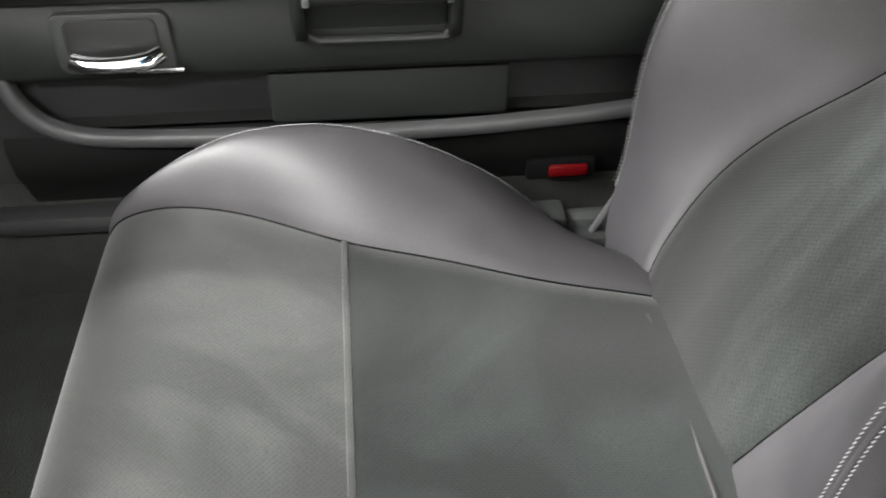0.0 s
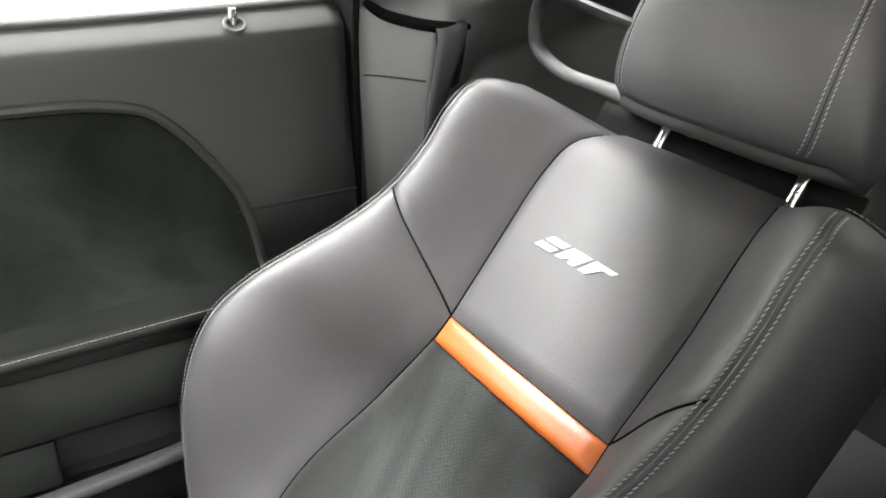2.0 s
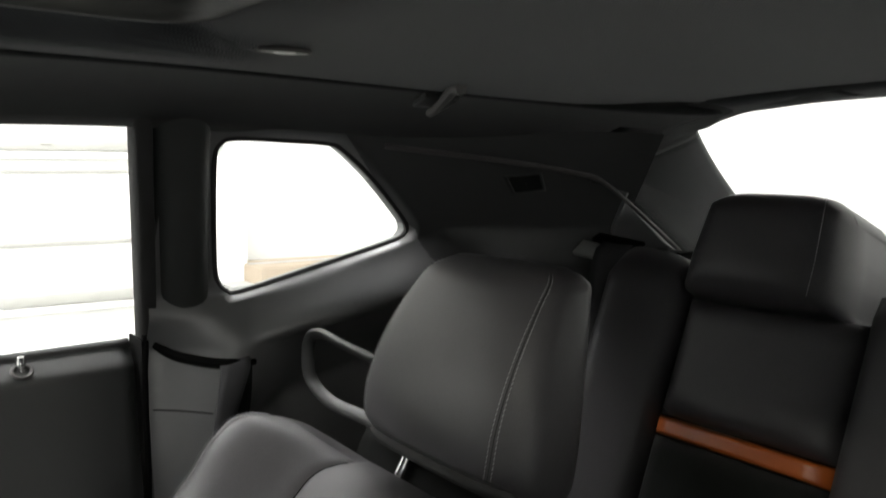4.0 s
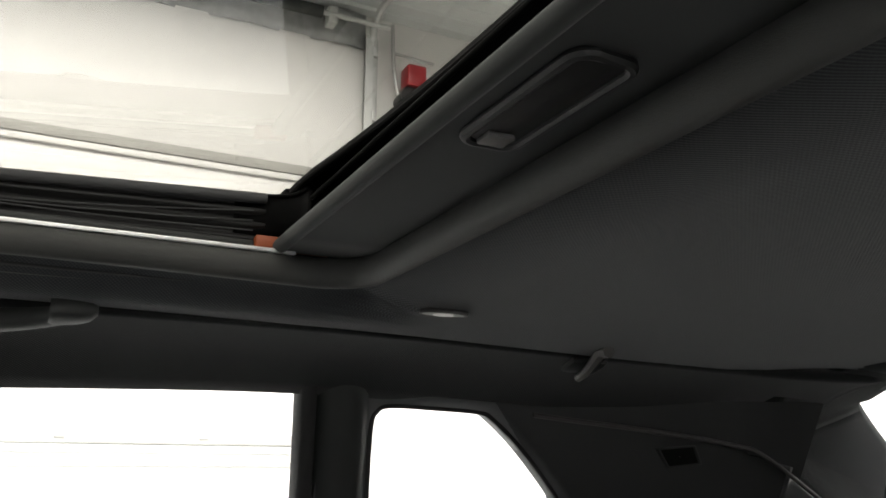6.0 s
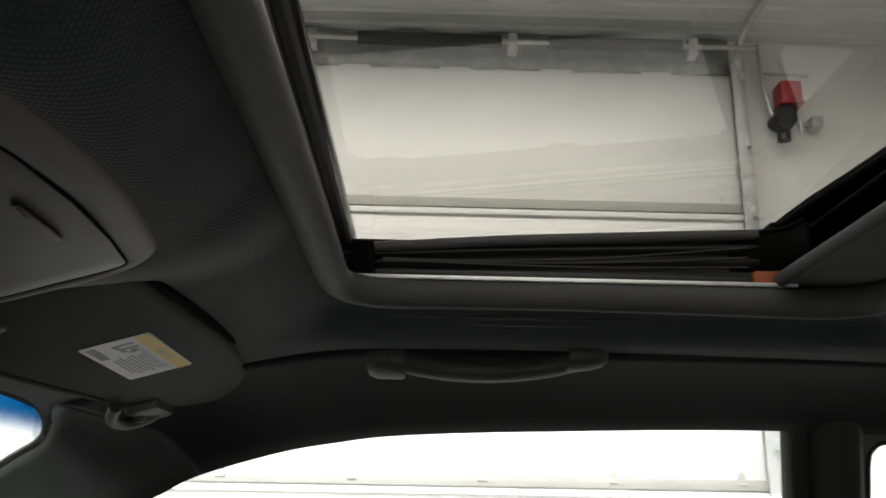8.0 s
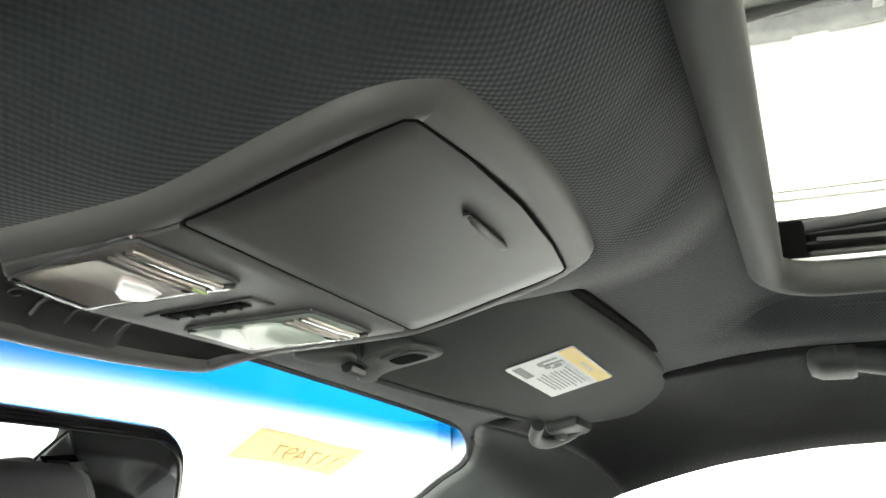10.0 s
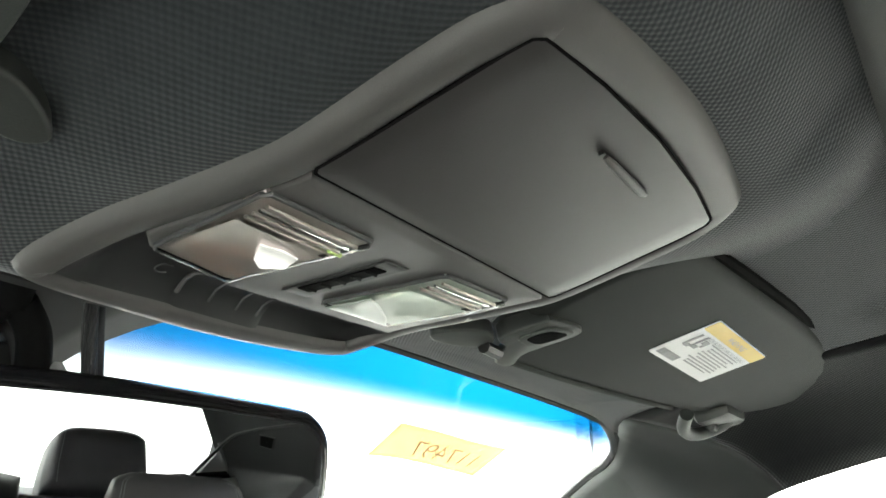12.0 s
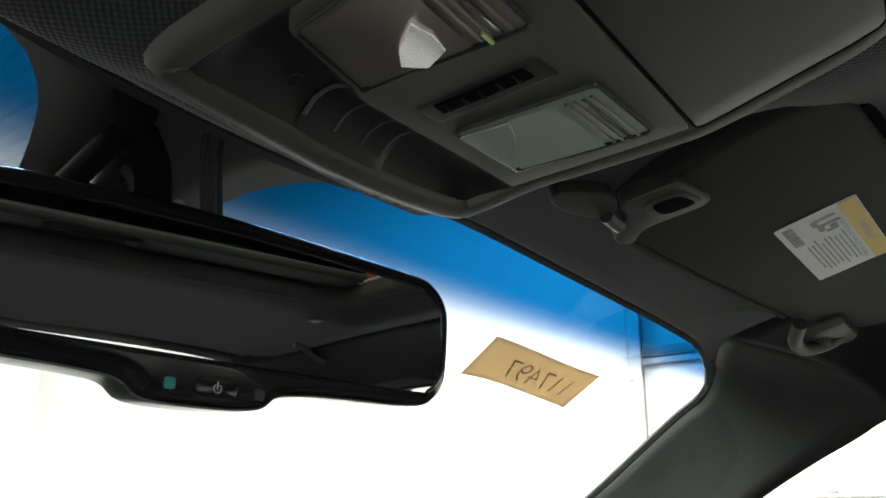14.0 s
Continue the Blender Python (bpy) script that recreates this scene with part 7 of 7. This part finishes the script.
mo = [(-0.122, 0.0), (-0.120, 0.024), (-0.108, 0.036), (-0.05, 0.041), (0.0, 0.042), (0.05, 0.041), (0.103, 0.0385), (0.116, 0.035), (0.1245, 0.0265), (0.128, 0.015), (0.1284, -0.010), (0.1265, -0.022), (0.120, -0.031), (0.107, -0.0352), (0.06, -0.0368), (0.034, -0.040), (0.024, -0.047), (0.0, -0.049), (-0.03, -0.048), (-0.042, -0.041), (-0.06, -0.039), (-0.108, -0.036), (-0.119, -0.024)]
mo2 = [(sx * p.x * (1.11 if p.x > 0 else 1), p.y) for p in curve_through([(*p, 0) for p in mo], 4, closed=True)]
mo2 = mo2[::-1] if sum(a[0] * b[1] - a[1] * b[0] for a, b in zip(mo2, mo2[1:] + mo2[:1])) < 0 else mo2
part("mirror_housing", plate(mo2, mm, 0.03, 0.009, 5), GLOSS_BLACK, mir, "black plastic mirror housing")
go = [(-0.114, 0.0), (-0.112, 0.022), (-0.104, 0.028), (0.0, 0.032), (0.097, 0.030), (0.109, 0.0275), (0.1165, 0.021), (0.1198, 0.011), (0.1202, -0.009), (0.1182, -0.0195), (0.112, -0.0265), (0.100, -0.029), (0.0, -0.029), (-0.104, -0.028), (-0.111, -0.02)]
go2 = [(sx * p.x * (1.11 if p.x > 0 else 1), p.y) for p in curve_through([(*p, 0) for p in go], 4, closed=True)]
go2 = go2[::-1] if sum(a[0] * b[1] - a[1] * b[0] for a, b in zip(go2, go2[1:] + go2[:1])) < 0 else go2
part("mirror_glass", plate(go2, mm @ Matrix.Translation((0, 0, 0.0012)), 0.001, 0), MIRROR, mir, "silvered mirror glass", smooth=False)
part("glass_rim", tube([mm @ Vector((x, y, 0.0012)) for x, y in go2], 0.0011, 6, closed=True), GLOSS_BLACK, mir)
for x, mt in ((-0.022, glow("green_led", (0.03, 0.22, 0.2), 0.03)), (0.022, CONSOLE_DARK)):
    part("mirror_indicator", plate(rounded(0.0050, 0.0050, 0.001, 2), mm @ Matrix.Translation((sx * x, -0.0405, 0.0012)), 0.001, 0.0002), mt, mir)
part("power_button", plate(rounded(0.020, 0.009, 0.003), mm @ Matrix.Translation((0, -0.0405, 0.0014)), 0.001, 0.0005), GLOSS_BLACK, mir)
part("power_mark", join_bm(tube([mm @ Vector((0.0019 * math.sin(a), -0.0405 + 0.0019 * math.cos(a), 0.0018)) for a in [0.6 + 5.08 * k / 12 for k in range(13)]], 0.0003, 4), tube([mm @ Vector((0, -0.0405, 0.0018)), mm @ Vector((0, -0.0375, 0.0018))], 0.0003, 4)), EMBROIDERY, mir)
part("mount_arm", tube(curve_through([mm @ Vector((0.0, 0.02, -0.03)), (-0.03, 0.655, 1.245), (-0.035, 0.675, 1.262), (-0.035, 0.70, 1.268)], 6), lambda t: 0.011 + 0.006 * t, 12), BLACK, mir)
part("mount_foot", join_bm(plate(rounded(0.052, 0.062, 0.016), axes_matrix(Vector((-0.035, 0.692, 1.252)), Vector((-1, 0, 0)), Vector((0, 0.93, -0.37)), Vector((0, -0.37, -0.93))), 0.030, 0.008, 4), slab((-0.03, 0.66, 1.262), (0.03, 0.02, 0.035), 0.008, None, 3)), BLACK, mir, "rounded black mirror foot")
part("fork", join_bm(tube([(-0.068, 0.600, 1.300), (-0.066, 0.610, 1.286), (-0.063, 0.617, 1.274)], lambda t: 0.0125 - 0.003 * t, 12),
                     tube([(-0.064, 0.616, 1.277), (-0.076, 0.619, 1.258), (-0.091, 0.622, 1.232)], 0.0062, 10),
                     tube(curve_through([(-0.058, 0.616, 1.276), (-0.047, 0.619, 1.264), (-0.043, 0.621, 1.250), (-0.042, 0.622, 1.232)], 4), 0.0085, 10)), VOID, mir, "black forked sensor arm")
part("sensor_cover", join_bm(slab((-0.055, 0.641, 1.247), (0.026, 0.012, 0.028), 0.009, None, 4), tube(curve_through([(-0.068, 0.633, 1.243), (-0.063, 0.633, 1.258), (-0.055, 0.634, 1.267), (-0.047, 0.633, 1.261), (-0.043, 0.632, 1.247)], 5), 0.0035, 10)), PLASTIC_GREY, mir, "grey moulded sensor cover")
part("pivot_cap", tube([(-0.0335, 0.615, 1.2425), (-0.0335, 0.615, 1.2465), (-0.0335, 0.615, 1.2505)], lambda t: 0.0022 + 0.0026 * math.sin(math.pi * t), 12), PLASTIC_LIGHT, mir)
part("cable", tube(curve_through([(-0.026, 0.606, 1.30), (-0.024, 0.609, 1.28), (-0.020, 0.611, 1.258), (-0.014, 0.613, 1.23)], 6), 0.0040, 14), CABLE, mir, "braided black mirror cable")
part("cable_sleeve", tube(curve_through([(-0.0200, 0.608, 1.30), (-0.0180, 0.611, 1.28), (-0.0140, 0.613, 1.258), (-0.0080, 0.615, 1.23)], 6), 0.0036, 12), RUBBER, mir, "plain black cable")
part("cable_collar", tube([(-0.0250, 0.606, 1.294), (-0.0246, 0.607, 1.286)], 0.0052, 14), BLACK, mir)

# ---- small fittings ----
gh = thing("grab_handle", (0.56, 0.1, 1.32), "dark plastic grab handle folded against the roof rail", "grab handle")
GD, GN = Vector((0.94, 0, -0.345)), Vector((-0.345, 0, -0.94))


def gh_row(y, mid_, half, proud, n=16):
    """One cut through the handle: mid_ is its middle on the rail, half its half height, proud its half depth."""
    return [Vector((mid_[0], y, mid_[1])) + GD * half * math.copysign(abs(math.cos(a)) ** 0.7, math.cos(a)) + GN * proud * math.copysign(abs(math.sin(a)) ** 0.7, math.sin(a)) for a in [2 * math.pi * k / n for k in range(n + 1)]]


rows = []
for k in range(31):
    y = 0.196 - 0.190 * k / 30
    q = 1 - (abs(y - 0.105) / 0.10) ** 2
    rows.append(gh_row(y, (0.466 + 0.028 * q, 1.3306 - 0.0105 * q), 0.0120, 0.011))
vv, ff = skin(rows)
put("grip", vv, ff, PLASTIC, gh, "curved dark plastic grip")
for nm, ys in (("end_cap", (0.217, 0.214, 0.206, 0.182, 0.179)), ("end_cap", (-0.018, -0.012, 0.0, 0.018, 0.022))):
    rows = [gh_row(y, (0.480, 1.3251) if ys[0] > 0 else (0.464, 1.3317), (0.0205 if ys[0] > 0 else 0.0165) * e, 0.0135 * e) for y, e in zip(ys, (0.3, 0.8, 1, 1, 0.9) if ys[0] > 0 else (0.3, 0.7, 0.9, 1, 0.9))]
    vv, ff = skin(rows)
    put(nm, vv, ff, PLASTIC, gh)
hk = thing("coat_hook", (0.48, -0.56, 1.315), "small grey plastic coat hook on the roof rail", "coat hook")
part("hook_plate", slab((0.478, -0.560, 1.314), (0.03, 0.05, 0.008), 0.004, Matrix.Rotation(radians(20), 3, "Y")), PLASTIC, hk)
part("hook_arm", tube(curve_through([(0.492, -0.560, 1.300), (0.475, -0.560, 1.306), (0.455, -0.559, 1.317), (0.44, -0.558, 1.325), (0.426, -0.558, 1.325)], 5), lambda t: 0.005 + 0.003 * t, 8), CONSOLE, hk)
cl = thing("reading_lamp", (0.375, -0.323, 1.345), "small oval ceiling lamp in the headliner", "lamp")
zl = liner_z(0.375, -0.323) - 0.003
part("bezel", tube([(0.375 + 0.011 * math.cos(a), -0.323 + 0.024 * math.sin(a), zl) for a in [2 * math.pi * k / 28 for k in range(28)]], 0.0022, 6, closed=True), CONSOLE, cl, "thin grey ring")
part("lens", plate([(0.0105 * math.cos(a), 0.0235 * math.sin(a)) for a in [2 * math.pi * k / 28 for k in range(28)]], axes_matrix(Vector((0.375, -0.323, zl - 0.0018)), Vector((1, 0, 0)), Vector((0, -1, 0)), Vector((0, 0, -1))), 0.003, 0.0012), PLASTIC_LIGHT, cl, "pale grey lamp lens")
# bright disc stands in for a glint on the lamp lens
part("lens_glint", plate([(0.007 * math.cos(a), 0.011 * math.sin(a)) for a in [2 * math.pi * k / 20 for k in range(20)]], axes_matrix(Vector((0.375, -0.323, zl - 0.0026)), Vector((1, 0, 0)), Vector((0, -1, 0)), Vector((0, 0, -1))), 0.002, 0.0006), RAIL, cl)
# note stuck to the windscreen
nc = [on_glass(0.352, 0.717), on_glass(0.340, 0.6705), on_glass(0.517, 0.6595), on_glass(0.529, 0.708)]
note = thing("paper_note", (0.43, 0.69, wind_z(0.43, 0.69)), "yellow paper note with handwritten figures taped to the windscreen", "paper note")
rows = []
for i in range(9):
    b = i / 8
    row = []
    for j in range(17):
        a = j / 16
        p = nc[0].lerp(nc[1], b).lerp(nc[3].lerp(nc[2], b), a)
        row.append(p + Vector((0, 0, -0.003 * (2 * a - 1) ** 2 * (1 - b) + 0.0006 * math.sin(a * 7))))
    rows.append(row)
vv, ff = skin(rows, (0, 0, 0.0005))
put("sheet", vv, ff, NOTE, note, "yellow paper sheet")
nx = ((nc[3] + nc[2]) - (nc[0] + nc[1])).normalized()
ny = ((nc[1] + nc[2]) - (nc[0] + nc[3])).normalized()
nm = axes_matrix(sum(nc, Vector()) / 4 + Vector((0.004, -0.002, -0.0035)), -nx, ny, nx.cross(ny))
lettering("handwriting", "117497", 0.105, nm, INK_BROWN, note, "thin handwritten figures seen from behind", 0.025, -0.014)
